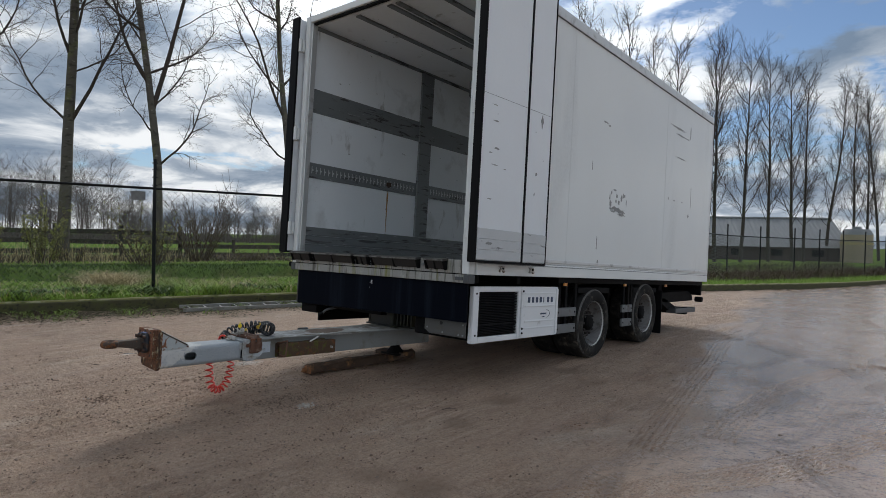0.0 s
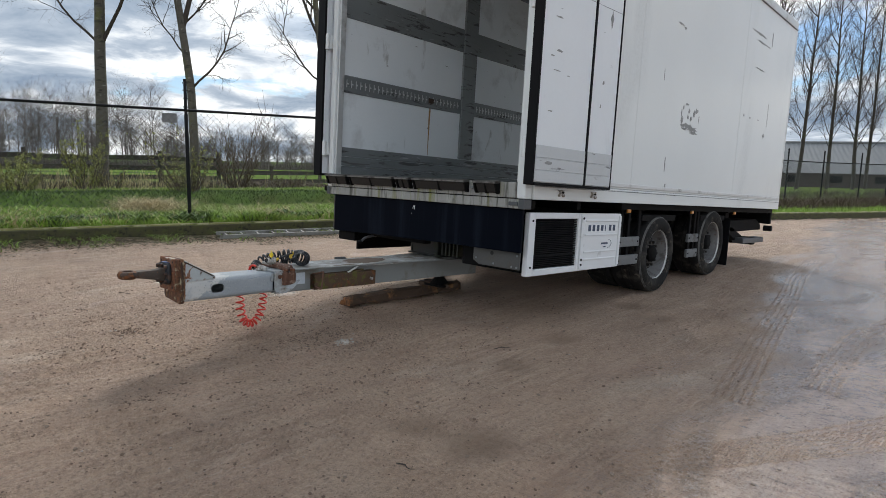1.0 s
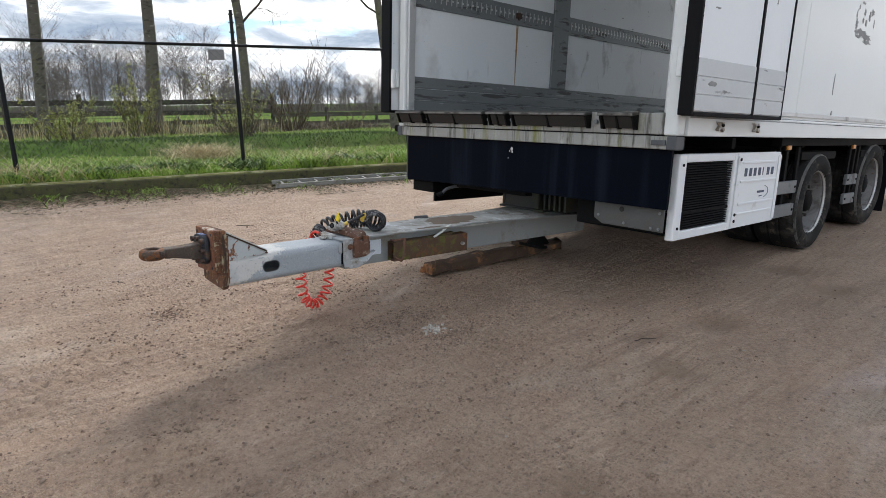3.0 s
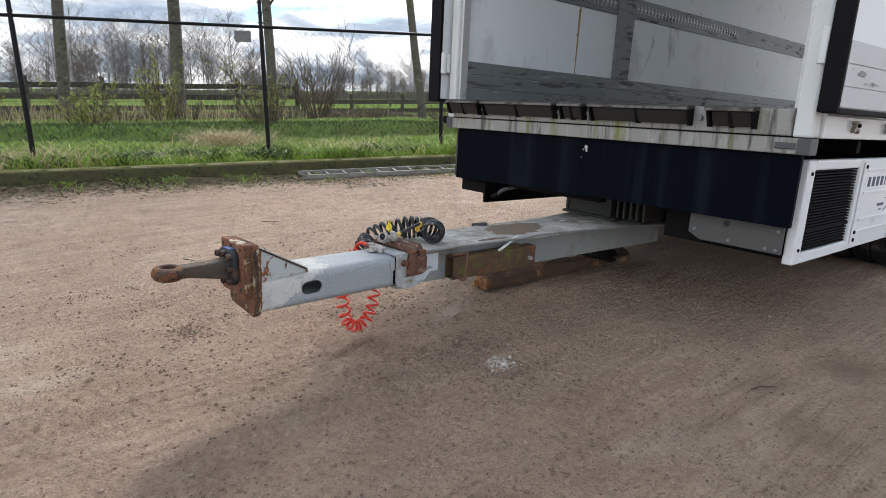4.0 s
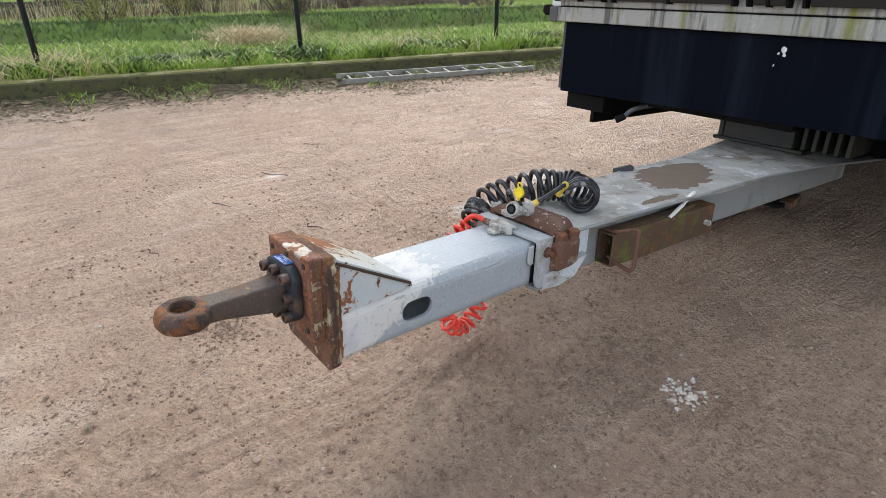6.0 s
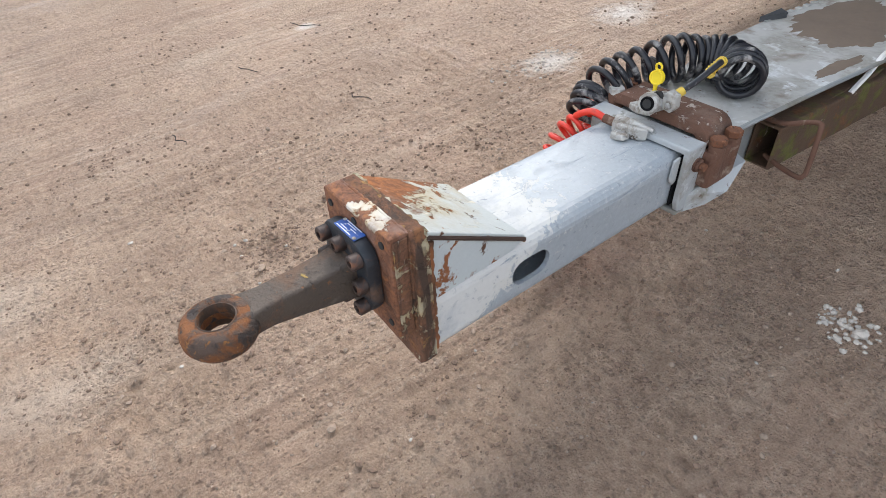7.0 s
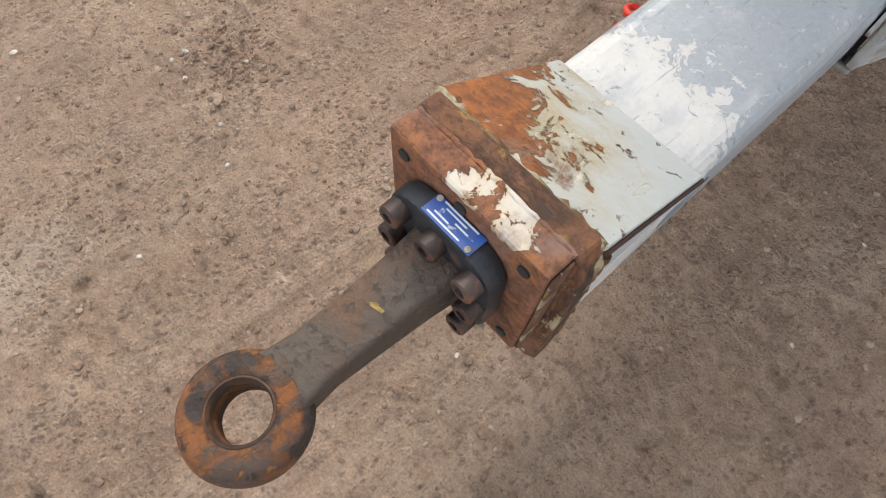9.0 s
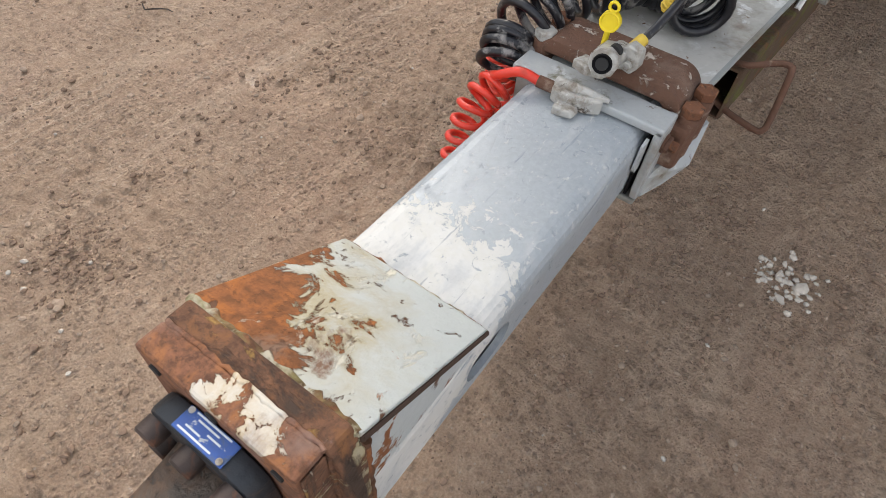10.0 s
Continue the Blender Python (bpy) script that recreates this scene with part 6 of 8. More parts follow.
def build_hoses():
    black = thing("coiled_air_hose", "black coiled air hose with a yellow sleeve lying on the drawbar", "air hose", TILT)
    pts = coil([(-1.488, -1.415, 0.470), (-1.480, -1.37, 0.492), (-1.460, -1.310, 0.518), (-1.41, -1.215, 0.538), (-1.36, -1.15, 0.538), (-1.295, -1.135, 0.538), (-1.240, -1.195, 0.538)], 0.049, 0.0080, 18, 22, 0.55)
    part("hose_coil", sweep(pts, 0.0085, 8), BLACK_HOSE, black, "glossy black coil", smooth=80)
    clump = coil([(-1.470, -1.468, 0.425), (-1.478, -1.450, 0.445), (-1.484, -1.430, 0.462), (-1.488, -1.415, 0.472)], 0.040, 0.0080, 4, 20, 0.7)
    part("hose_clump", sweep(clump, 0.0085, 8), BLACK_HOSE, black, smooth=80)
    end = pts[-1]
    tail = spline([end, end + Vector((-0.01, -0.03, 0.02)), Vector((-1.262, -1.255, 0.585)), Vector((-1.262, -1.335, 0.560)), Vector((-1.275, -1.40, 0.532))], 30)
    part("hose_tail", sweep(tail, 0.0075, 8), BLACK_HOSE, black, smooth=80)
    sleeve = part("sleeve", sweep(tail[5:16], 0.0105, 10), YELLOW_DULL, black, "faded yellow spiral sleeve", smooth=80)
    for k in range(6, 15):
        part("sleeve_ring", lathe([(0.0102, -0.002), (0.0122, 0.0), (0.0102, 0.002)], tail[k], tail[k + 1] - tail[k - 1], 12), YELLOW_DULL, sleeve)
    part("hose_nipple", sweep(tail[25:29], 0.0105, 10), YELLOW_DULL, black, smooth=60)
    c = Vector((-1.300, -1.432, 0.5235))
    body = part("coupling", cyl(c + Vector((0.012, -0.028, 0.010)), c + Vector((0.002, 0.024, -0.002)), 0.0245, 9, bevel=0.004), CAST_ALU, black, "worn cast alloy coupling head", smooth=25)
    part("coupling_bore", cyl(c + Vector((0.0125, -0.0305, 0.0106)), c + Vector((0.012, -0.0275, 0.010)), 0.0105, 16), DARK_HOLE, body)
    part("coupling_seal", lathe([(0.0105, 0.0), (0.0150, 0.003), (0.0165, -0.001)], c + Vector((0.0122, -0.0288, 0.0102)), (0.21, -0.95, 0.21), 20), RUBBER, body)
    part("coupling_ear", prism([(-0.028, -0.012), (0.0, -0.020), (0.030, -0.008), (0.026, 0.012), (-0.02, 0.016)], "z", -0.018, -0.002, bevel=0.003), CAST_ALU, body).location = c + Vector((-0.012, -0.012, -0.004))
    part("coupling_lug", box(-0.010, 0.022, 0.004, 0.040, -0.016, 0.016, 0.006), CAST_ALU, body).location = c + Vector((0.012, 0.0, 0.006))
    part("coupling_rod", cyl(c + Vector((0.02, 0.03, 0.002)), Vector((-1.272, -1.392, 0.535)), 0.011, 14), RUST_BROWN, body, smooth=40)
    part("coupling_rear", prism([(-0.014, -0.020), (0.010, -0.024), (0.020, -0.010), (0.018, 0.018), (-0.004, 0.024), (-0.016, 0.010)], "y", -0.011, 0.011, bevel=0.003), CAST_ALU, body).location = c + Vector((0.036, 0.020, 0.012))
    part("rear_bolt", cyl((0.0, -0.004, 0.0), (0.0, 0.006, 0.0), 0.0075, 6, bevel=0.001), CAST_ALU, body).location = c + Vector((0.040, 0.006, 0.004))
    part("rear_recess", cyl((0.0, -0.004, 0.0), (0.0, 0.006, 0.0), 0.011, 14), DARK_HOLE, body).location = c + Vector((0.016, -0.001, 0.022))
    flag = part("cap_flag", lathe([(0.0005, -0.004), (0.0125, -0.004), (0.0145, -0.006), (0.0170, -0.0055), (0.0175, 0.004), (0.0005, 0.005)], (0, 0, 0), (-0.15, 0.95, -0.1), 24), YELLOW, black, "bright yellow dust cap", smooth=40)
    flag.location = c + Vector((-0.018, 0.030, 0.046))
    part("cap_ring", sweep([(0.008 * math.cos(a * 0.6283), 0.0, 0.024 + 0.008 * math.sin(a * 0.6283)) for a in range(11)], 0.0028, 6), YELLOW, flag, smooth=60)
    part("cap_stem", cyl((0, 0, -0.045), (0, 0, -0.010), 0.005, 10), YELLOW, flag)

    red = thing("red_air_hose", "red coiled air hose hanging in a loop beside the drawbar", "air hose", TILT)
    pts = coil([(-1.455, -1.485, 0.425), (-1.470, -1.530, 0.39), (-1.482, -1.553, 0.30), (-1.49, -1.560, 0.17), (-1.495, -1.528, 0.045), (-1.505, -1.455, 0.006), (-1.515, -1.382, 0.055), (-1.525, -1.345, 0.18), (-1.525, -1.350, 0.30), (-1.522, -1.37, 0.37), (-1.515, -1.39, 0.43)], 0.028, 0.0068, 27, 18)
    part("hose_coil", sweep(pts, 0.0066, 7), RED_HOSE, red, "bright red coil", smooth=80)
    s0 = pts[0]
    lead = spline([s0, Vector((-1.445, -1.51, 0.460)), Vector((-1.405, -1.505, 0.484)), Vector((-1.372, -1.492, 0.474))], 16)
    part("hose_lead", sweep(lead, 0.0085, 8), RED_HOSE, red, smooth=80)
    stub = spline([pts[-1], pts[-1] + Vector((0.008, 0.0, 0.015)), Vector((-1.500, -1.395, 0.468)), Vector((-1.520, -1.405, 0.482))], 12)
    part("hose_stub", sweep(stub, 0.0085, 8), RED_HOSE, red, smooth=80)
    part("hose_ferrule", sweep([(-1.375, -1.493, 0.475), (-1.345, -1.486, 0.472)], 0.0105, 12), RUST_BROWN, red, smooth=60)
    g = part("coupling", prism([(-1.345, -1.500), (-1.318, -1.508), (-1.275, -1.490), (-1.258, -1.476), (-1.275, -1.468), (-1.300, -1.478), (-1.345, -1.475)], "z", 0.4565, 0.486, bevel=0.005), CAST_ALU, red, "weathered cast alloy coupling claw")
    part("claw_jaw", prism([(-1.325, 0.450), (-1.285, 0.462), (-1.292, 0.472), (-1.325, 0.472)], "y", -1.525, -1.500, bevel=0.004), CAST_ALU, g)
    part("claw_arm", sweep([(-1.345, -1.482, 0.483), (-1.31, -1.484, 0.489), (-1.275, -1.474, 0.486), (-1.255, -1.466, 0.482)], [0.010, 0.009, 0.007, 0.004], 8), CAST_ALU, g, smooth=60)


build_hoses()


def build_timber():
    rng = random.Random(9)
    bm = bmesh.new()
    rows = []
    for i in range(15):
        y = -0.34 + i * 0.10
        pts = []
        for px, pz in ((-0.062, 0.004), (0.060, 0.004), (0.066, 0.04), (0.058, 0.088), (0.015, 0.102), (-0.042, 0.094), (-0.067, 0.05)):
            pts.append(bm.verts.new((px + 0.026 * (rng.random() - 0.5) + 0.04 * (y - 0.3), y + (0.03 * (rng.random() - 0.5)), max(0.0, pz + 0.022 * (rng.random() - 0.5)))))
        rows.append(pts)
    for a, b in zip(rows, rows[1:]):
        for k in range(7):
            bm.faces.new((a[k], a[(k + 1) % 7], b[(k + 1) % 7], b[k]))
    bm.faces.new(rows[0][::-1])
    bm.faces.new(rows[-1])
    bmesh.ops.recalc_face_normals(bm, faces=bm.faces[:])
    t = thing("timber_baulk", "wet split timber baulk under the support leg", "timber", Matrix.Translation((-1.674, -0.02, 0.004)) @ Matrix.Rotation(-0.055, 4, "Z"))
    part("beam", bm, TIMBER, t)
    part("cut_end", prism([(-0.075, 0.010), (0.040, 0.012), (0.044, 0.07), (0.0, 0.092), (-0.065, 0.080)], "y", -0.362, -0.330, bevel=0.008), CUT_END, t, "rotten orange cut end")
    part("splinter", prism([(-0.07, 0.02), (-0.02, 0.02), (-0.04, 0.07)], "y", -0.40, -0.30, bevel=0.006), CUT_END, t)
    u = thing("timber_offcut", "short dark timber offcut lying crosswise under the leg", "timber", pose(-1.50, 0.66, 0.104, 0, 0, 12))
    part("beam", box(-0.20, 0.18, -0.09, 0.09, 0.0, 0.042, 0.008), TIMBER, u)


CUT_END = surf("rotten_end", (0.30, 0.13, 0.05), 0.85, var=0.4, vscale=20, bump=0.6, bscale=50, layers=(((0.12, 0.06, 0.03), 0.9, 18, 0.5, 0.62),))
build_timber()


# ---- kerb, fence, ladder ----
def along(knots, y0, y1, step):
    """Points (x, y, turn) every step metres along a boundary line."""
    y = y0
    out = []
    while y < y1:
        x = piecewise(y, knots)
        k = (piecewise(y + 0.05, knots) - x) / 0.05
        out.append((x, y, math.atan2(-k, 1.0)))
        y += step / math.hypot(1.0, k)
    return out


MOSS = surf("kerb_moss", (0.20, 0.19, 0.065), 0.95, var=0.35, vscale=3, bump=0.5, bscale=70, layers=(((0.33, 0.31, 0.20), 0.9, 6.0, 0.54, 0.66), ((0.09, 0.10, 0.03), 0.95, 4.0, 0.55, 0.66)))


def build_kerb():
    kerb = tagged(new("kerb"), "mossy concrete kerb along the grass verge", "kerb", kind="structure")
    block = None
    rng = random.Random(2)
    for x, y, a in along(KERB, -16.0, 45.0, 1.0):
        m = Matrix.Translation((x, y, fall(y) + 0.003 * (rng.random() - 0.5))) @ Matrix.Rotation(a + 0.001 * (rng.random() - 0.5), 4, "Z")
        if block is None:
            bm = prism([(0.0, -0.12), (0.0, 0.195), (-0.025, 0.225), (-0.20, 0.225), (-0.20, -0.12)], "y", 0.0008, 0.9992)
            block = part("kerb_block", bm, CONCRETE, kerb)
            block.matrix_basis = m
            cap = part("moss_cap", prism([(-0.004, 0.196), (-0.026, 0.231), (-0.205, 0.231), (-0.205, 0.220), (-0.030, 0.220)], "y", 0.001, 0.999), MOSS, kerb, "yellow-green moss on the kerb's top edge")
            cap.matrix_basis = m
        else:
            again(block, m, kerb)
            again(cap, m, kerb)


build_kerb()


def build_fence():
    fence = thing("boundary_fence", "black chain-link fence with tall posts behind the kerb", "fence")
    posts = []
    for k in range(-4, 3):
        y = 1.06 + (2.95 if k > 0 else 3.17) * k
        posts.append((piecewise(y, FENCE), y))
    for k in range(9):
        posts.append((piecewise(9.8 + 2.9 * k, FENCE), 9.8 + 2.9 * k))
    for k in range(6):
        y = 35.3 + 2.35 * k
        posts.append((piecewise(y, FENCE), y))
    post = None
    for x, y in posts:
        m = Matrix.Translation((x, y, fall(y) + 0.15))
        if post is None:
            bm = cyl((0, 0, 0), (0, 0, 2.02), 0.034, 12)
            sweep([(0, 0, 2.0), (0, 0, 2.2), (0.0, 0.0, 2.66)], 0.030, 8, bm)
            for z in (2.15, 2.3, 2.45, 2.58):
                bx(bm, -0.035, 0.035, -0.035, 0.035, z, z + 0.02)
            post = part("post", bm, FENCE_BLACK, fence)
            post.matrix_basis = m
        else:
            again(post, m, fence)
    for (xa, ya), (xb, yb) in zip(posts, posts[1:]):
        za, zb = fall(ya) + 2.25, fall(yb) + 2.25
        part("top_rail", cyl((xa, ya, za), (xb, yb, zb), 0.024, 8), FENCE_BLACK, fence)
        for h in (0.20, 1.1):
            part("line_wire", cyl((xa, ya, za - 2.25 + h), (xb, yb, zb - 2.25 + h), 0.0025, 4), WIRE, fence)
    # woven mesh: two families of slanting wires
    V, F = [], []

    def wire(p, q, r):
        d = (Vector(q) - Vector(p))
        u, w = basis(d)
        b = len(V)
        for c in (p, q):
            for i in range(3):
                V.append(tuple(Vector(c) + r * (math.cos(2.094 * i) * u + math.sin(2.094 * i) * w)))
        for i in range(3):
            F.append((b + i, b + (i + 1) % 3, b + 3 + (i + 1) % 3, b + 3 + i))
    H = 2.05
    for y0, y1, cell, r in ((-11.0, 7.0, 0.076, 0.0023), (24.0, 46.0, 0.10, 0.0060)):
        s = y0
        while s < y1:
            for sg in (1, -1):
                a, b = s, s + sg * H
                t0, t1 = 0.0, 1.0
                if sg > 0 and b > y1:
                    t1 = (y1 - a) / H
                if sg < 0 and b < y0:
                    t1 = (a - y0) / H
                yb = a + sg * H * t1
                wire((piecewise(a, FENCE) - 0.03 * sg * 0.1, a, fall(a) + 0.19), (piecewise(yb, FENCE) - 0.03 * sg * 0.1, yb, fall(yb) + 0.19 + H * t1), r)
            s += cell * 1.414
    mesh = raw("mesh", V, F, WIRE, fence, "dark diamond wire mesh")
    tagged(mesh, kind="stuff")
    # notice on the mesh
    y = 0.80
    x = piecewise(y, FENCE)
    sign = thing("notice_board", "small weathered grey notice board tied to the fence", "sign", pose(x - 0.03, y, 2.10, 0, 0, -16.7))
    part("panel", box(-0.004, 0.004, -0.125, 0.125, -0.085, 0.085, 0.002, 1), SIGN_GREY, sign)
    for yy in (-0.15, 0.15):
        part("tie", cyl((0.0, yy * 0.7, 0.075), (0.034, yy * 0.7, 0.075), 0.004, 6), FENCE_BLACK, sign)


SIGN_GREY = surf("weathered_notice", (0.22, 0.225, 0.225), 0.7, var=0.3, vscale=14, bump=0.05)
build_fence()


LADDER_ALU = surf("dull_ladder", (0.30, 0.30, 0.28), 0.6, 0.3, var=0.25, vscale=5, bump=0.1, layers=(((0.16, 0.14, 0.11), 0.9, 5, 0.5, 0.7),))


def build_ladder():
    ladder = thing("ladder", "old aluminium ladder lying on the dirt along the kerb", "ladder", pose(-7.43, 1.06, 0.03, 0, 3, -15.8))
    for x in (0.0, 0.36):
        part("stile", box(x, x + 0.026, 0, 2.75, 0.0, 0.066, 0.004), LADDER_ALU, ladder)
    rung = None
    for k in range(10):
        y = 0.14 + 0.275 * k
        if rung is None:
            rung = part("rung", box(0.026, 0.36, -0.014, 0.014, 0.02, 0.048, 0.005), LADDER_ALU, ladder)
            rung.location.y = y
        else:
            again(rung, Matrix.Translation((0, y, 0)), ladder)


build_ladder()


# ---- trees ----
class Wood:
    def __init__(self):
        self.v, self.f = [], []

    def tube(self, pts, radii, n):
        u = None
        base = len(self.v)
        for i, p in enumerate(pts):
            d = (pts[min(i + 1, len(pts) - 1)] - pts[max(i - 1, 0)])
            d = d.normalized() if d.length > 1e-9 else Vector((0, 0, 1))
            u = basis(d)[0] if u is None else (u - d * u.dot(d)).normalized()
            w = d.cross(u)
            for k in range(n):
                a = math.tau * k / n
                self.v.append(tuple(p + radii[i] * (math.cos(a) * u + math.sin(a) * w)))
        for i in range(len(pts) - 1):
            for k in range(n):
                a, b = base + i * n + k, base + i * n + (k + 1) % n
                self.f.append((a, b, b + n, a + n))


def limb(wood, twigs, rng, p, d, length, r, level, rise, spec):
    """One branch and all that grows from it."""
    n = spec["segs"][level]
    pts, rad = [Vector(p)], [r]
    d = Vector(d).normalized()
    tip = spec["tip"][level]
    for i in range(n):
        wob = Vector((rng.gauss(0, 1), rng.gauss(0, 1), rng.gauss(0, 1))) * spec["wander"][level]
        d = (d + wob + Vector((0, 0, rise))).normalized()
        pts.append(pts[-1] + d * (length / n))
        f = (i + 1) / n
        rad.append(r * ((1 - f) + tip * f))
    (wood if level < 1 else twigs).tube(pts, rad, spec["sides"][level])
    if level + 1 < len(spec["segs"]):
        kids = spec["kids"][level]
        for k in range(kids):
            f = spec["from"][level] + (1 - spec["from"][level]) * (k + rng.random()) / kids
            i = min(int(f * n), n - 1)
            q = pts[i].lerp(pts[i + 1], f * n - i)
            axis = (pts[i + 1] - pts[i]).normalized()
            u, w = basis(axis)
            a = k * 2.4 + rng.random() * 1.2
            out = math.cos(a) * u + math.sin(a) * w
            ang = radians(spec["angle"][level] + rng.gauss(0, 9))
            nd = axis * math.cos(ang) + out * math.sin(ang)
            ll = length * spec["ratio"][level] * (0.55 + 0.6 * rng.random()) * (1.15 - 0.55 * f)
            rr = min(spec["rad"][level] * (0.7 + 0.6 * rng.random()), rad[i] * 0.8)
            limb(wood, twigs, rng, q, nd, ll, rr, level + 1, spec["rise"][level + 1], spec)
    return pts


POPLAR = dict(segs=(12, 7, 5, 3), sides=(9, 6, 4, 3), wander=(0.025, 0.09, 0.12, 0.16), tip=(0.12, 0.2, 0.25, 0.3), kids=(36, 12, 8), **{"from": (0.20, 0.16, 0.10)},
              angle=(36, 36, 38), ratio=(0.27, 0.42, 0.48), rad=(0.030, 0.012, 0.0075), rise=(0.0, 0.13, 0.06, 0.0))
ASH = dict(segs=(12, 9, 6, 4, 3), sides=(12, 8, 5, 3, 3), wander=(0.03, 0.12, 0.15, 0.19, 0.22), tip=(0.25, 0.16, 0.2, 0.3, 0.4), kids=(16, 12, 8, 6), **{"from": (0.36, 0.16, 0.12, 0.15)},
           angle=(48, 44, 44, 42), ratio=(0.30, 0.44, 0.46, 0.55), rad=(0.034, 0.013, 0.0060, 0.0036), rise=(0.0, 0.12, 0.03, -0.03, -0.05))


def tree(name, label, m, seed, height, r, spec, first=(0, 0, 1), extra=(), group="", bark=None):
    rng = random.Random(seed)
    wood, twigs = Wood(), Wood()
    pts = limb(wood, twigs, rng, (0, 0, -0.3), first, height, r, 0, 0.012, spec)
    for z, d, ll, rr in extra:
        f = z / height * (len(pts) - 1)
        k = min(int(f), len(pts) - 2)
        limb(wood, twigs, rng, pts[k].lerp(pts[k + 1], f - k), d, ll, rr, 1, 0.10, spec)
    t = thing(name, label, "tree", m, group)
    a = raw("trunk", wood.v, wood.f, bark or BARK, t)
    c = raw("crown", twigs.v, twigs.f, TWIG, t)
    tagged(c, "bare limbs and fine twigs", kind="stuff")
    a.data.polygons.foreach_set("use_smooth", np.ones(len(wood.f), dtype=bool))
    return t


def build_trees():
    rt = Vector((0.76, 0.65, 0))
    def lr(k, z):
        return tuple(rt * k + Vector((0, 0, z)))
    g = "bare trees beyond the fence"
    lab = "tall bare tree with grey bark in rough grass"
    tree("tree", lab, Matrix.Translation((-17.5, 2.22, 0.3)), 21, 17.0, 0.19, ASH, extra=((4.6, lr(0.75, 0.85), 6.0, 0.060), (4.7, lr(-0.8, 0.62), 5.0, 0.042), (6.6, lr(-0.35, 0.95), 5.5, 0.048), (7.2, lr(0.4, 0.9), 5, 0.042)), group=g)
    tree("tree", "tall forked bare tree with grey bark in rough grass", Matrix.Translation((-14.3, 3.72, 0.3)), 33, 13.5, 0.135, ASH, first=(0.05, 0.04, 1), extra=((4.9, lr(0.55, 1.0), 7.5, 0.075), (3.3, lr(0.75, 0.65), 3.2, 0.035), (5.6, lr(-0.5, 1.0), 5, 0.05), (4.2, lr(-0.7, 0.5), 3.0, 0.025)), group=g)
    tree("tree", lab, Matrix.Translation((-13.9, 8.40, 0.3)), 5, 15.0, 0.135, ASH, first=(-0.06, 0, 1), extra=((4.0, lr(-0.9, 0.35), 4.0, 0.032), (5.5, lr(-0.5, 0.9), 6.0, 0.05)), group=g)
    tree("tree", lab, Matrix.Translation((-16.7, -0.70, 0.3)), 8, 15.0, 0.15, ASH, first=(0.0, -0.04, 1), extra=((5.0, lr(-0.6, 0.8), 5, 0.05),), group=g)
    # the poplar row
    g = "poplar row"
    lab = "tall slim bare poplar in a roadside row"
    protos = [tree("poplar", lab, Matrix.Translation((-10.95, 45.95, -0.2)), 40, 17.5, 0.17, POPLAR, group=g, bark=POPLAR_BARK),
              tree("poplar", lab, Matrix.Translation((-9.68, 48.35, -0.2)), 41, 16.5, 0.16, POPLAR, first=(0.03, 0.02, 1), group=g, bark=POPLAR_BARK),
              tree("poplar", lab, Matrix.Translation((-8.33, 51.73, -0.2)), 42, 17.0, 0.155, POPLAR, first=(-0.03, 0.0, 1), group=g, bark=POPLAR_BARK)]
    rng = random.Random(6)
    spots = ((-18.6, 34.0), (-17.6, 36.0), (-16.34, 37.55), (-15.27, 39.13), (-14.14, 40.67), (-13.29, 43.11), (-12.04, 44.58), (-7.16, 55.01), (-6.65, 57.12), (-5.5, 61.33), (-3.92, 65.55), (-3.06, 69.64), (-2.53, 75.7), (-1.6, 80.0), (-0.3, 85.0))
    for i, (x, y) in enumerate(spots):
        o = copy_thing(protos[i % 3], Matrix.Translation((x, y, -0.2)) @ Matrix.Rotation(rng.random() * 6.28, 4, "Z"))
        s = 0.9 + 0.15 * rng.random()
        o.scale = (s, s, s)


build_trees()


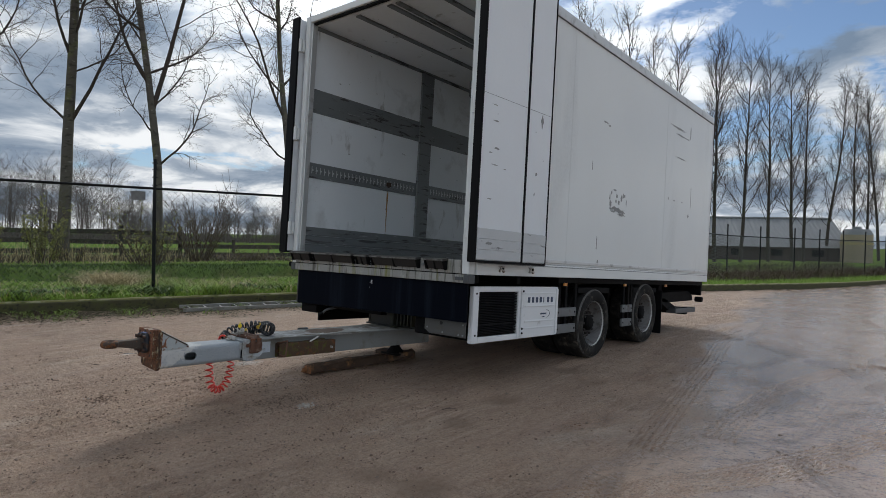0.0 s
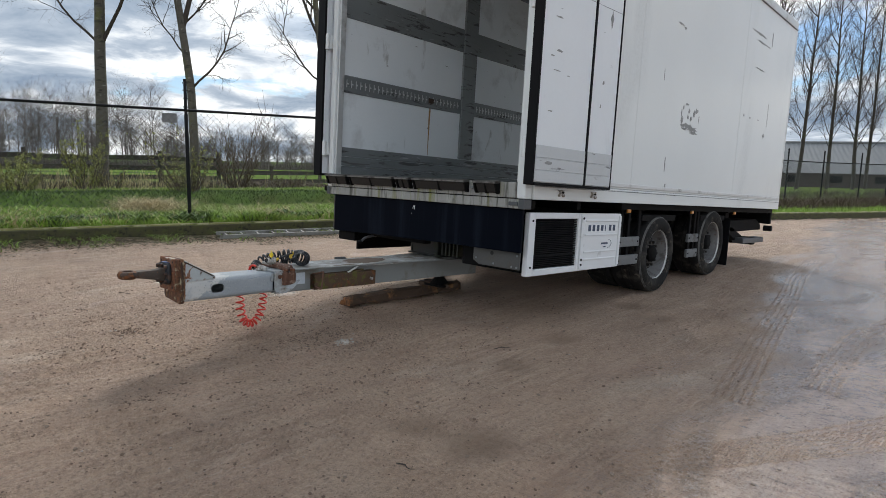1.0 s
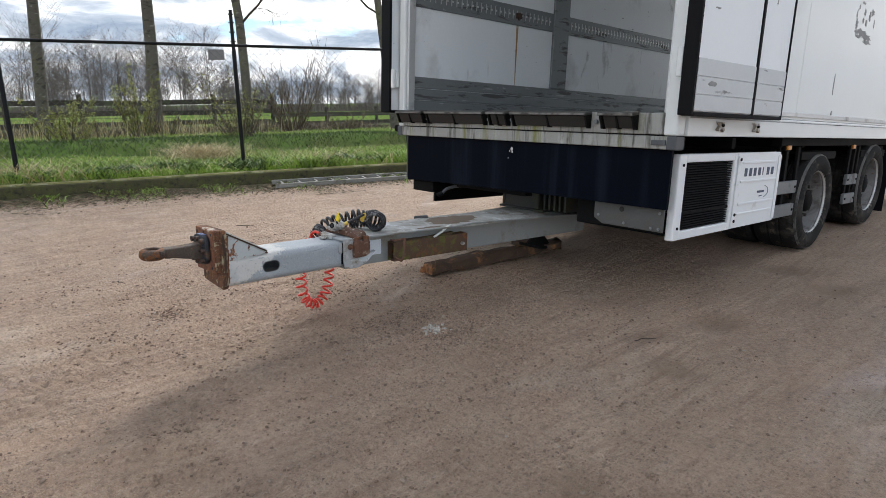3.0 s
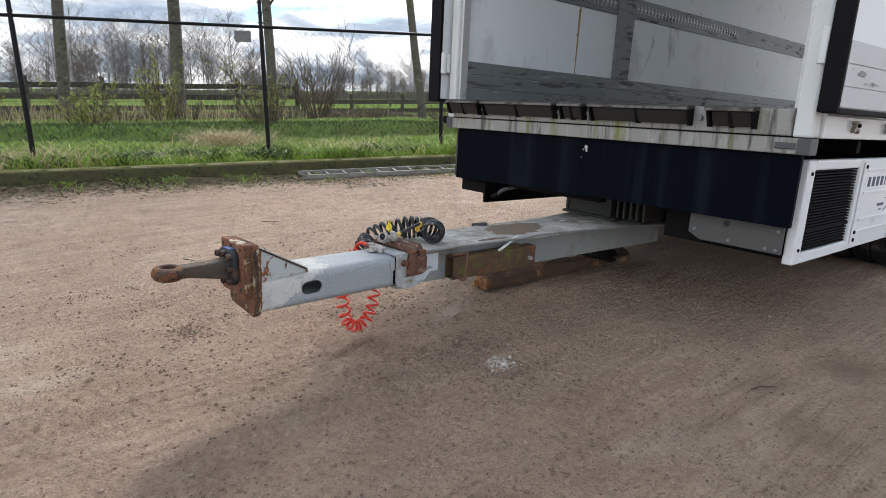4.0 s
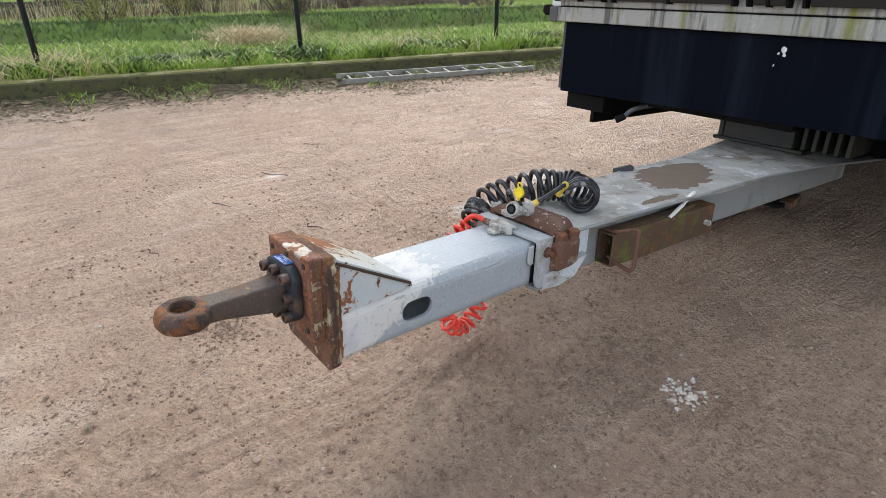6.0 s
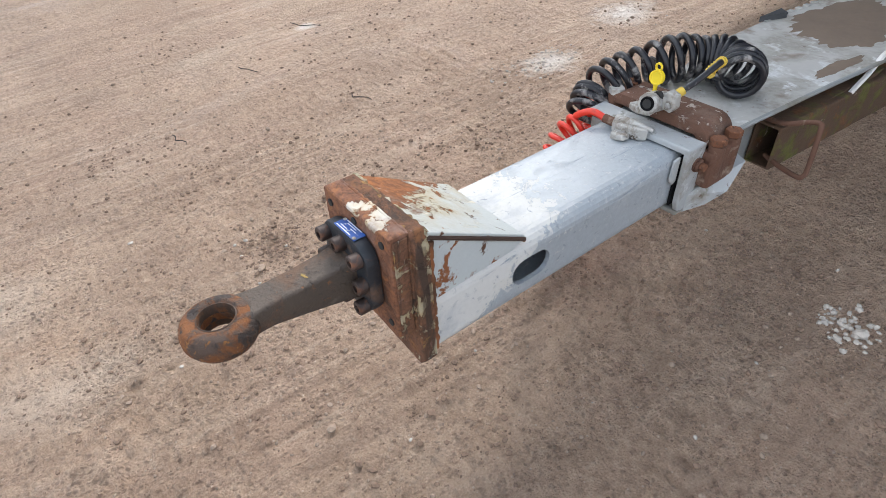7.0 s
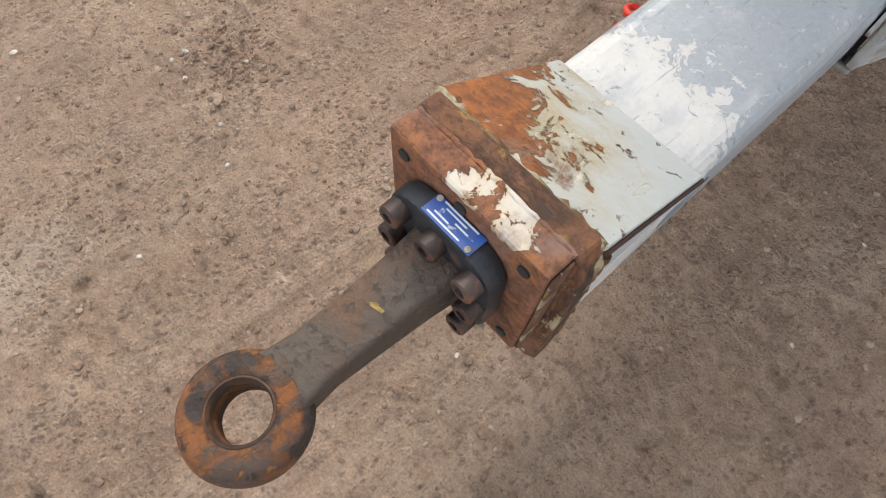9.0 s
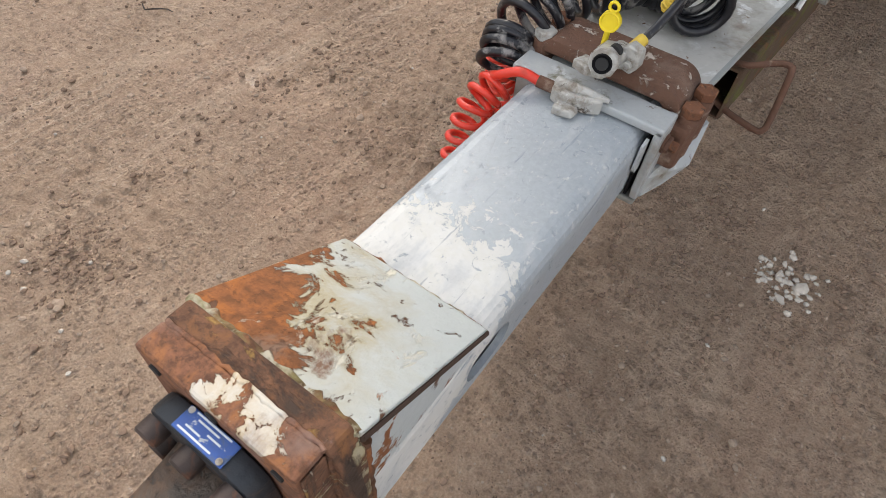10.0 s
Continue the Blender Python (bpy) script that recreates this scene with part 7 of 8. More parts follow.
def build_far_woods():
    """Bare trees along the far edge of the pasture, too many to tell apart."""
    rng = random.Random(15)
    wood = Wood()
    for i in range(560):
        az = radians(118 + 75 * rng.random()) if i < 480 else radians(84 + 26 * rng.random())
        dist = 85 + 75 * rng.random() ** 0.8
        if i >= 480:
            dist += 45
        c = Vector((dist * math.cos(az), dist * math.sin(az), 0.0))
        h = (5.0 + 5.0 * rng.random()) * (1.25 if 161 < math.degrees(az) < 176 else 0.72)
        if rng.random() < 0.35:
            h *= 0.55
        d = Vector((rng.gauss(0, 0.05), rng.gauss(0, 0.05), 1))
        pts = [c + d * (h * k / 4) for k in range(5)]
        wood.tube(pts, [0.085, 0.07, 0.05, 0.028, 0.010], 4)
        round_ = 0.20 + 0.16 * rng.random()
        for k in range(24):
            f = 0.15 + 0.80 * (k + rng.random()) / 24
            p = c + d * (h * f)
            a = rng.random() * 6.28
            up = 0.5 + 1.0 * rng.random()
            ln = h * round_ * (1.2 - 0.9 * abs(f - 0.45))
            q = p + Vector((math.cos(a), math.sin(a), up)) * ln
            m_ = p.lerp(q, 0.5) + Vector((rng.gauss(0, 0.08), rng.gauss(0, 0.08), 0.1)) * ln
            wood.tube([p, m_, q], [0.022, 0.014, 0.005], 3)
            for j in range(8):
                t_ = 0.25 + 0.75 * rng.random()
                s = p.lerp(m_, t_ * 2) if t_ < 0.5 else m_.lerp(q, t_ * 2 - 1)
                b = rng.random() * 6.28
                wood.tube([s, s + Vector((math.cos(b), math.sin(b), 0.5 + 1.1 * rng.random())) * ln * (0.25 + 0.25 * rng.random())], [0.010, 0.005], 3)
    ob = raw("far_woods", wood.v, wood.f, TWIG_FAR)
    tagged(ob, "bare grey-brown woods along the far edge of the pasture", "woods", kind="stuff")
    # scrub filling the foot of the woods
    V, F = [], []
    for i in range(9000):
        az = radians(118 + 75 * rng.random())
        dist = 95 + 60 * rng.random()
        c = Vector((dist * math.cos(az), dist * math.sin(az), 0.0))
        h = (0.4 + 3.4 * rng.random() ** 2) * max(0.25, 0.55 + 1.3 * noise.noise((az * 60, dist * 0.05, 2.0)))
        for k in range(7):
            a = rng.random() * 6.28
            t = Vector((math.cos(a), math.sin(a), 0)) * 0.035
            lean = Vector((rng.gauss(0, 0.35) * h, rng.gauss(0, 0.35) * h, h * (0.5 + 0.6 * rng.random())))
            q = c + Vector((rng.gauss(0, 0.25), rng.gauss(0, 0.25), 0))
            b = len(V)
            V += [tuple(q - t), tuple(q + t), tuple(q + lean)]
            F.append((b, b + 1, b + 2))
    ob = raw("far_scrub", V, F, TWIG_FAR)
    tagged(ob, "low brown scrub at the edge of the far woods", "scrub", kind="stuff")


build_far_woods()


def shrub(m, seed, stems, height, spread, leaves, label, leaf_mat=None):
    rng = random.Random(seed)
    wood = Wood()
    V, F = [], []
    for s in range(stems):
        a = rng.random() * 6.28
        o = rng.random() * spread * 0.25
        p = Vector((o * math.cos(a), o * math.sin(a), -0.1))
        d = Vector((math.cos(a) * spread * 0.5, math.sin(a) * spread * 0.5, 1)).normalized()
        L = height * (0.5 + 0.6 * rng.random())
        pts = [p]
        for k in range(5):
            d = (d + Vector((rng.gauss(0, 0.1), rng.gauss(0, 0.1), 0.05))).normalized()
            pts.append(pts[-1] + d * L / 5)
        wood.tube(pts, [0.017, 0.014, 0.011, 0.008, 0.006, 0.003], 4)
        for k in range(10):
            i = 1 + int(rng.random() * 4)
            q = pts[i].lerp(pts[i + 1], rng.random())
            dd = (d + Vector((rng.gauss(0, 0.6), rng.gauss(0, 0.6), 0.2))).normalized() * L * 0.25 * rng.random()
            wood.tube([q, q + dd * 0.5, q + dd + Vector((0, 0, 0.03))], [0.007, 0.005, 0.003], 3)
            for j in range(leaves):
                c = q + dd * rng.random() + Vector((rng.gauss(0, 0.03), rng.gauss(0, 0.03), rng.gauss(0, 0.03)))
                s1, a1 = 0.013 + 0.015 * rng.random(), rng.random() * 6.28
                e1 = Vector((math.cos(a1), math.sin(a1), rng.gauss(0, 0.5))) * s1
                e2 = Vector((-math.sin(a1), math.cos(a1), rng.gauss(0, 0.5))) * s1 * 0.6
                b = len(V)
                V += [tuple(c - e1), tuple(c + e2), tuple(c + e1), tuple(c - e2)]
                F.append((b, b + 1, b + 2, b + 3))
    t = thing("shrub", label, "shrub", m, "shrubs behind the fence")
    tagged(raw("brush", wood.v, wood.f, BRUSH, t), kind="stuff")
    if F:
        tagged(raw("foliage", V, F, leaf_mat or BUD, t), kind="stuff")
    return t


BRUSH = surf("brown_brush", (0.098, 0.070, 0.047), 0.9, var=0.4, vscale=2, bump=0)


def build_shrubs():
    for x, y, seed, st, h, sp, lv, lab in (
            (-15.6, 5.65, 1, 46, 2.7, 0.95, 0, "bare many-stemmed shrub in rough grass"), (-15.4, -0.4, 2, 18, 1.3, 1.2, 24, "shrub with first yellow-green leaves"), (-15.6, 1.3, 3, 20, 1.8, 0.8, 24, "shrub with first yellow-green leaves"),
            (-16.3, 2.1, 4, 34, 0.9, 1.3, 1, "tangled brown shrub round a trunk"), (-13.9, 3.3, 5, 26, 1.9, 1.0, 9, "tangled shrub with a few buds"),
            (-15.4, 7.4, 7, 22, 0.8, 1.5, 1, "low bare shrub in rough grass"), (-13.2, 8.8, 8, 24, 0.9, 1.4, 1, "low bare shrub in rough grass"), (-15.6, -2.6, 9, 20, 0.9, 1.3, 4, "tangled shrub with a few buds"),
            (-15.0, 3.9, 11, 26, 0.6, 1.8, 0, "low bare shrub in rough grass"), (-15.9, 0.4, 12, 26, 0.6, 1.8, 0, "low bare shrub in rough grass")):
        shrub(Matrix.Translation((x, y, 0.36)), seed, st, h, sp, lv, lab)


build_shrubs()


def build_paddock_fence():
    a, b = Vector((-21.5, -3.0, 0)), Vector((-17.2, 14.5, 0))
    for k0, k1, zs, lab in ((0, 5, (0.52, 0.86, 1.2), "weathered dark three-rail paddock fence"), (5, 9, (0.40, 0.72), "low weathered two-rail paddock fence")):
        f = thing("paddock_fence", lab, "fence", group="paddock fences")
        L = (b - a).length
        d = (b - a) / L
        step = L / 9
        for k in range(k0, k1 + 1):
            p = a + d * step * k + Vector((0, 0, 0.1))
            part("post", prism(rounded(-0.06, 0.06, -0.06, 0.06, 0.02, 2), "z", 0, zs[-1] + 0.35), OLD_WOOD, f).location = p
        for k in range(k0, k1):
            for z in zs:
                p, q = a + d * step * k, a + d * step * (k + 1)
                n = Vector((0.07, 0.0, 0))
                sag = 0.02 * math.sin(k * 3.1 + z * 9)
                bm = bmesh.new()
                vs = [bm.verts.new(c) for c in (p + n + Vector((0, 0, z + 0.1)), q + n + Vector((0, 0, z + 0.1 + sag)), q + n + Vector((0, 0, z + 0.26 + sag)), p + n + Vector((0, 0, z + 0.26)))]
                ws = [bm.verts.new(v.co + Vector((0.035, 0, 0))) for v in vs]
                bm.faces.new(vs[::-1])
                bm.faces.new(ws)
                for i in range(4):
                    bm.faces.new((vs[i], vs[(i + 1) % 4], ws[(i + 1) % 4], ws[i]))
                part("rail", bm, OLD_WOOD, f)


build_paddock_fence()


def build_farm():
    d = Vector((14.2, 7.2, 0)).normalized()
    ang = math.degrees(math.atan2(d.y, d.x))
    shed = thing("farm_shed", "long low farm shed with a grey corrugated roof", "shed", pose(-14.6, 62.3, -0.4, 0, 0, ang))
    L, W, e, r = 9.5, 5.0, 1.9, 4.6
    for y in (-W, W - 0.2):
        part("wall", box(-L, L, y, y + 0.2, 0, e), SHED_WALL, shed)
    for x in (-L, L - 0.2):
        part("gable", prism([(-W + 0.2, 0), (W - 0.2, 0), (W - 0.2, e), (0, r - 0.15), (-W + 0.2, e)], "x", x, x + 0.2), SHED_WALL, shed)
    for s in (1, -1):
        roof = bmesh.new()
        n = 95
        for i in range(n):
            x0, x1 = -L - 0.3 + (2 * L + 0.6) * i / n, -L - 0.3 + (2 * L + 0.6) * (i + 1) / n
            dz = 0.05 if i % 2 else 0.0
            v = [roof.verts.new(c) for c in ((x0, s * (W + 0.4), e - 0.2 + dz), (x1, s * (W + 0.4), e - 0.2 + 0.05 - dz), (x1, 0, r + 0.05 - dz), (x0, 0, r + dz))]
            roof.faces.new(v)
        bmesh.ops.remove_doubles(roof, verts=roof.verts[:], dist=1e-4)
        part("roof", roof, SHED_ROOF, shed, "grey corrugated roof sheets")
    part("ridge", cyl((-L - 0.3, 0, r + 0.06), (L + 0.3, 0, r + 0.06), 0.14, 10), SHED_ROOF, shed)
    for x in (-7, -3.5, 0, 3.5, 7):
        part("window", box(x - 0.5, x + 0.5, -W - 0.03, -W - 0.002, 0.9, 1.5), GRILLE, shed)
    silo = thing("silo", "stubby weathered farm silo with a flat cap", "silo", pose(-3.2, 61.6, -0.4))
    part("drum", cyl((0, 0, 0), (0, 0, 3.0), 1.25, 28), SILO_MAT, silo, smooth=40)
    part("band", cyl((0, 0, 2.1), (0, 0, 2.3), 1.29, 28), SILO_BAND, silo)
    part("cap", cyl((0, 0, 3.0), (0, 0, 3.5), 1.28, 28, 1.0), SHED_ROOF, silo)
    part("hatch", cyl((0, 0, 3.5), (0, 0, 3.75), 0.35, 14), SHED_ROOF, silo)


SILO_BAND = surf("silo_band", (0.42, 0.36, 0.16), 0.7, var=0.2, vscale=2, bump=0.1)
build_farm()


# ---- grass, litter and stones ----
def build_grass():
    rng = random.Random(77)
    V5, F5 = [], []
    V, F = [], []
    V2, F2 = [], []
    V6, F6 = [], []

    def blade(V, F, x, y, z, h, w, lean):
        a = rng.random() * 6.28
        cx, sx = math.cos(a) * w, math.sin(a) * w
        b = len(V)
        lx, ly = rng.gauss(0, lean) * h, rng.gauss(0, lean) * h
        V.extend(((x - cx, y - sx, z - 0.02), (x + cx, y + sx, z - 0.02), (x + cx * 0.6 + lx * 0.45, y + sx * 0.6 + ly * 0.45, z + h * 0.62), (x - cx * 0.6 + lx * 0.45, y - sx * 0.6 + ly * 0.45, z + h * 0.62), (x + lx, y + ly, z + h)))
        F.extend(((b, b + 1, b + 2, b + 3), (b + 3, b + 2, b + 4)))
    for i in range(120000):
        y = -12 + 22 * rng.random()
        d = 0.16 + 12.0 * rng.random() ** 1.25
        x = piecewise(y, KERB) - d / 0.93
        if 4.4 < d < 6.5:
            # rank dark grass on the ditch bank; the bank's shade is in its colour
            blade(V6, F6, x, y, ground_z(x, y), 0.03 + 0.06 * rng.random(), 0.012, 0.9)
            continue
        patch = noise.noise((x * 0.8, y * 0.8, 7.0))
        z = ground_z(x, y)
        h = (0.045 + 0.075 * rng.random()) * (1 + 1.1 * patch) * (1.5 if d < 1.4 else 1.0 if d < 4.2 else 0.55)
        if d > 8.0 and rng.random() < 0.75 * smooth01((d - 8.0) / 1.2) + 0.5 * noise.noise((x * 0.7, y * 0.7, 3.0)):
            blade(V5, F5, x, y, z, (0.05 + 0.16 * rng.random()) * (1 + patch), 0.008, 2.2)
            continue
        dry = noise.noise((x * 0.6, y * 0.6, 1.0)) + (0.12 if d > 7.5 else 0) + (0.7 if d < 1.8 and -3.4 < y < -1.6 else 0) - (0.3 if 1.8 < d < 7.5 else 0)
        if rng.random() < 0.05 + 0.6 * max(0.0, dry):
            blade(V2, F2, x, y, z, h * 1.7, 0.008, 1.1)
        else:
            blade(V, F, x, y, z, h, 0.012, 0.8)
    for i in range(26000):
        y = 13 + 26 * rng.random()
        d = 0.2 + 8.0 * rng.random()
        x = piecewise(y, KERB) - d / 0.93
        z = ground_z(x, y)
        blade(V, F, x, y, z, 0.05 + 0.09 * rng.random(), 0.012, 0.5)
    for i in range(12000):
        # weeds at the foot of the kerb
        y = -8 + 14 * rng.random()
        if noise.noise((y * 1.7, 0.3, 0.0)) < 0.05:
            continue
        x = piecewise(y, KERB) + 0.02 + min(1.0, 0.22 * rng.expovariate(1.0))
        if rng.random() < 0.6:
            blade(V5, F5, x, y, ground_z(x, y), 0.02 + 0.06 * rng.random(), 0.008, 1.8)
        else:
            blade(V, F, x, y, ground_z(x, y), 0.025 + 0.06 * rng.random(), 0.008, 1.4)
    # a heap of cut straw by the fence
    for i in range(1700):
        y = 1.22 + rng.gauss(0, 0.24)
        x = piecewise(y, KERB) - 3.4 + rng.gauss(0, 0.34)
        blade(V2, F2, x, y, ground_z(x, y) + 0.13 * rng.random(), 0.22 * rng.random() + 0.05, 0.006, 2.2)
    # dark leafy weeds in clumps along the top of the kerb
    for i in range(70):
        cy = -8 + 14 * rng.random()
        cd = 0.25 + 0.9 * rng.random()
        for k in range(60):
            y = cy + rng.gauss(0, 0.13)
            x = piecewise(y, KERB) - (cd + rng.gauss(0, 0.10)) / 0.93
            blade(V6, F6, x, y, ground_z(x, y) + 0.08 * rng.random(), 0.05 + 0.07 * rng.random(), 0.026, 1.3)
    tagged(raw("dark_weeds", V6, F6, WEED_AND_SHADE), "dark green weeds, and ditch-bank grass coloured for the bank's shade", "weeds", kind="stuff")
    tagged(raw("grass", V, F, GRASS), "rough green verge grass", "grass", kind="stuff")
    tagged(raw("dry_grass", V2, F2, STRAW), "dry straw-coloured grass and reeds in the verge", "grass", kind="stuff")
    # reeds round the near tree
    V3, F3 = [], []
    for i in range(900):
        x, y = -16.6 + rng.gauss(0, 0.9), 2.0 + rng.gauss(0, 2.6)
        blade(V3, F3, x, y, ground_z(x, y), 0.25 + 0.45 * rng.random(), 0.006, 0.3)
    tagged(raw("reeds", V3, F3, STRAW), "dead reeds standing round the trees", "reeds", kind="stuff")
    # leaf litter along the kerb
    for i in range(9000):
        y = 16 + 32 * rng.random()
        d = 1.4 + 5.0 * rng.random()
        x = piecewise(y, KERB) - d / 0.93
        blade(V5, F5, x, y, ground_z(x, y), 0.15 + 0.45 * rng.random(), 0.014, 0.9)
    tagged(raw("brambles", V5, F5, BRUSH), "low brown brambles and dead stalks in the ditch", "brambles", kind="stuff")
    V4, F4 = [], []
    for i in range(30000):
        y = -9 + 16 * rng.random()
        x = piecewise(y, KERB) + 0.02 + min(1.5, (0.26 + 0.16 * noise.noise((y * 1.1, 0.0, 4.0))) * rng.expovariate(1.0))
        z = ground_z(x, y) + 0.006
        s, a = 0.012 + 0.034 * rng.random(), rng.random() * 6.28
        b = len(V4)
        for k, q in enumerate((1.0, 0.55, 1.0, 0.55)):
            V4.append((x + s * q * math.cos(a + k * 1.57), y + s * q * math.sin(a + k * 1.57), z + 0.012 * rng.random()))
        F4.append((b, b + 1, b + 2, b + 3))
    tagged(raw("leaf_litter", V4, F4, LEAF_LITTER), "brown dead leaves against the kerb", "leaves", kind="stuff")


build_grass()


def stones(name, label, spots, material, seed):
    rng = random.Random(seed)
    base = bmesh.new()
    bmesh.ops.create_icosphere(base, subdivisions=1, radius=1.0)
    bv = [v.co.copy() for v in base.verts]
    bf = [[v.index for v in f.verts] for f in base.faces]
    base.free()
    V, F = [], []
    for x, y, s in spots:
        z = ground_z(x, y)
        sx, sy, sz = s * (0.7 + 0.6 * rng.random()), s * (0.7 + 0.6 * rng.random()), s * (0.45 + 0.35 * rng.random())
        a = rng.random() * 6.28
        c, q = math.cos(a), math.sin(a)
        b = len(V)
        for v in bv:
            k = 0.8 + 0.4 * rng.random()
            px, py, pz = v.x * sx * k, v.y * sy * k, v.z * sz * k
            V.append((x + px * c - py * q, y + px * q + py * c, z + pz + sz * 0.35))
        F += [tuple(b + i for i in f) for f in bf]
    return tagged(raw(name, V, F, material), label, "stones", kind="stuff")


def build_stones():
    rng = random.Random(31)
    small = []
    for i in range(1900):
        x, y = -1.6 + rng.gauss(0, 1.3), -1.5 + rng.gauss(0, 1.1)
        if rng.random() < 0.35 + 0.65 * smooth01(0.5 + 1.2 * noise.noise((x * 1.4, y * 1.4, 4))):
            small.append((x, y, 0.0022 + 0.0065 * rng.random() ** 3))
    for cx, cy, n in ((-2.1, -1.2, 40), (-2.6, -1.7, 30), (-1.75, -2.35, 16)):
        for i in range(n):
            small.append((cx + rng.gauss(0, 0.07), cy + rng.gauss(0, 0.06), 0.0022 + 0.0065 * rng.random() ** 2))
    for i in range(1500):
        x, y = -0.5 + rng.gauss(0, 3.0), 0.5 + rng.gauss(0, 3.0)
        if beyond(x, y) < -0.2:
            small.append((x, y, 0.004 + 0.009 * rng.random() ** 3))
    clods = []
    for i in range(80000):
        x, y = -1.4 + rng.gauss(0, 1.35), -1.5 + rng.gauss(0, 1.2)
        k = 0.9 * noise.noise((x * 5.0, y * 1.3, 8.0)) + 0.4 * noise.noise((x * 1.5, y * 1.5, 2.0)) + 0.6 * noise.noise((x * 12.0, y * 9.0, 3.0))
        if rng.random() < 0.06 + 0.55 * smooth01((k - 0.05) / 0.7):
            clods.append((x, y, 0.0016 + 0.0080 * rng.random() ** 4.0))
    for i in range(420):
        clods.append((-2.15 + rng.gauss(0, 0.060), -2.14 + rng.gauss(0, 0.055), 0.0016 + 0.0055 * rng.random() ** 2))
    stones("clods", "crumbs of dark earth strewn over the dirt", clods, CLOD, 8)
    pale = [(-0.84 + rng.gauss(0, 0.040), -1.06 + rng.gauss(0, 0.036), 0.003 + 0.008 * rng.random() ** 1.5) for i in range(80)]
    pale += [(-0.80, -1.05, 0.019), (-0.83, -1.11, 0.014), (-0.88, -1.08, 0.013)]
    pale += [(-2.6 + 3.2 * rng.random(), -3.0 + 3.4 * rng.random(), 0.0025 + 0.004 * rng.random()) for i in range(60)]
    pale += [(-2.24, -2.21, 0.009), (-2.23, -2.25, 0.008), (-2.17, -2.25, 0.008), (-2.00, -2.25, 0.007), (-2.12, -2.11, 0.007), (-2.50, -2.54, 0.008)]
    small += [(-2.23, -2.29, 0.009), (-2.10, -2.29, 0.011), (-2.07, -2.22, 0.016), (-2.055, -2.225, 0.009)]
    for cx, cy, sx, sy in ((-2.64, -0.55, 0.06, 0.14), (-2.70, 1.46, 0.12, 0.2), (-2.78, 2.1, 0.15, 0.2)):
        pale += [(cx + rng.gauss(0, sx), cy + rng.gauss(0, sy), 0.003 + 0.006 * rng.random() ** 2) for i in range(110)]
    stones("gravel", "loose brown gravel strewn over the dirt", small, PEBBLE, 3)
    stones("pale_stones", "small heap of broken pale stones on the dirt", pale, PALE_STONE, 5)


build_stones()


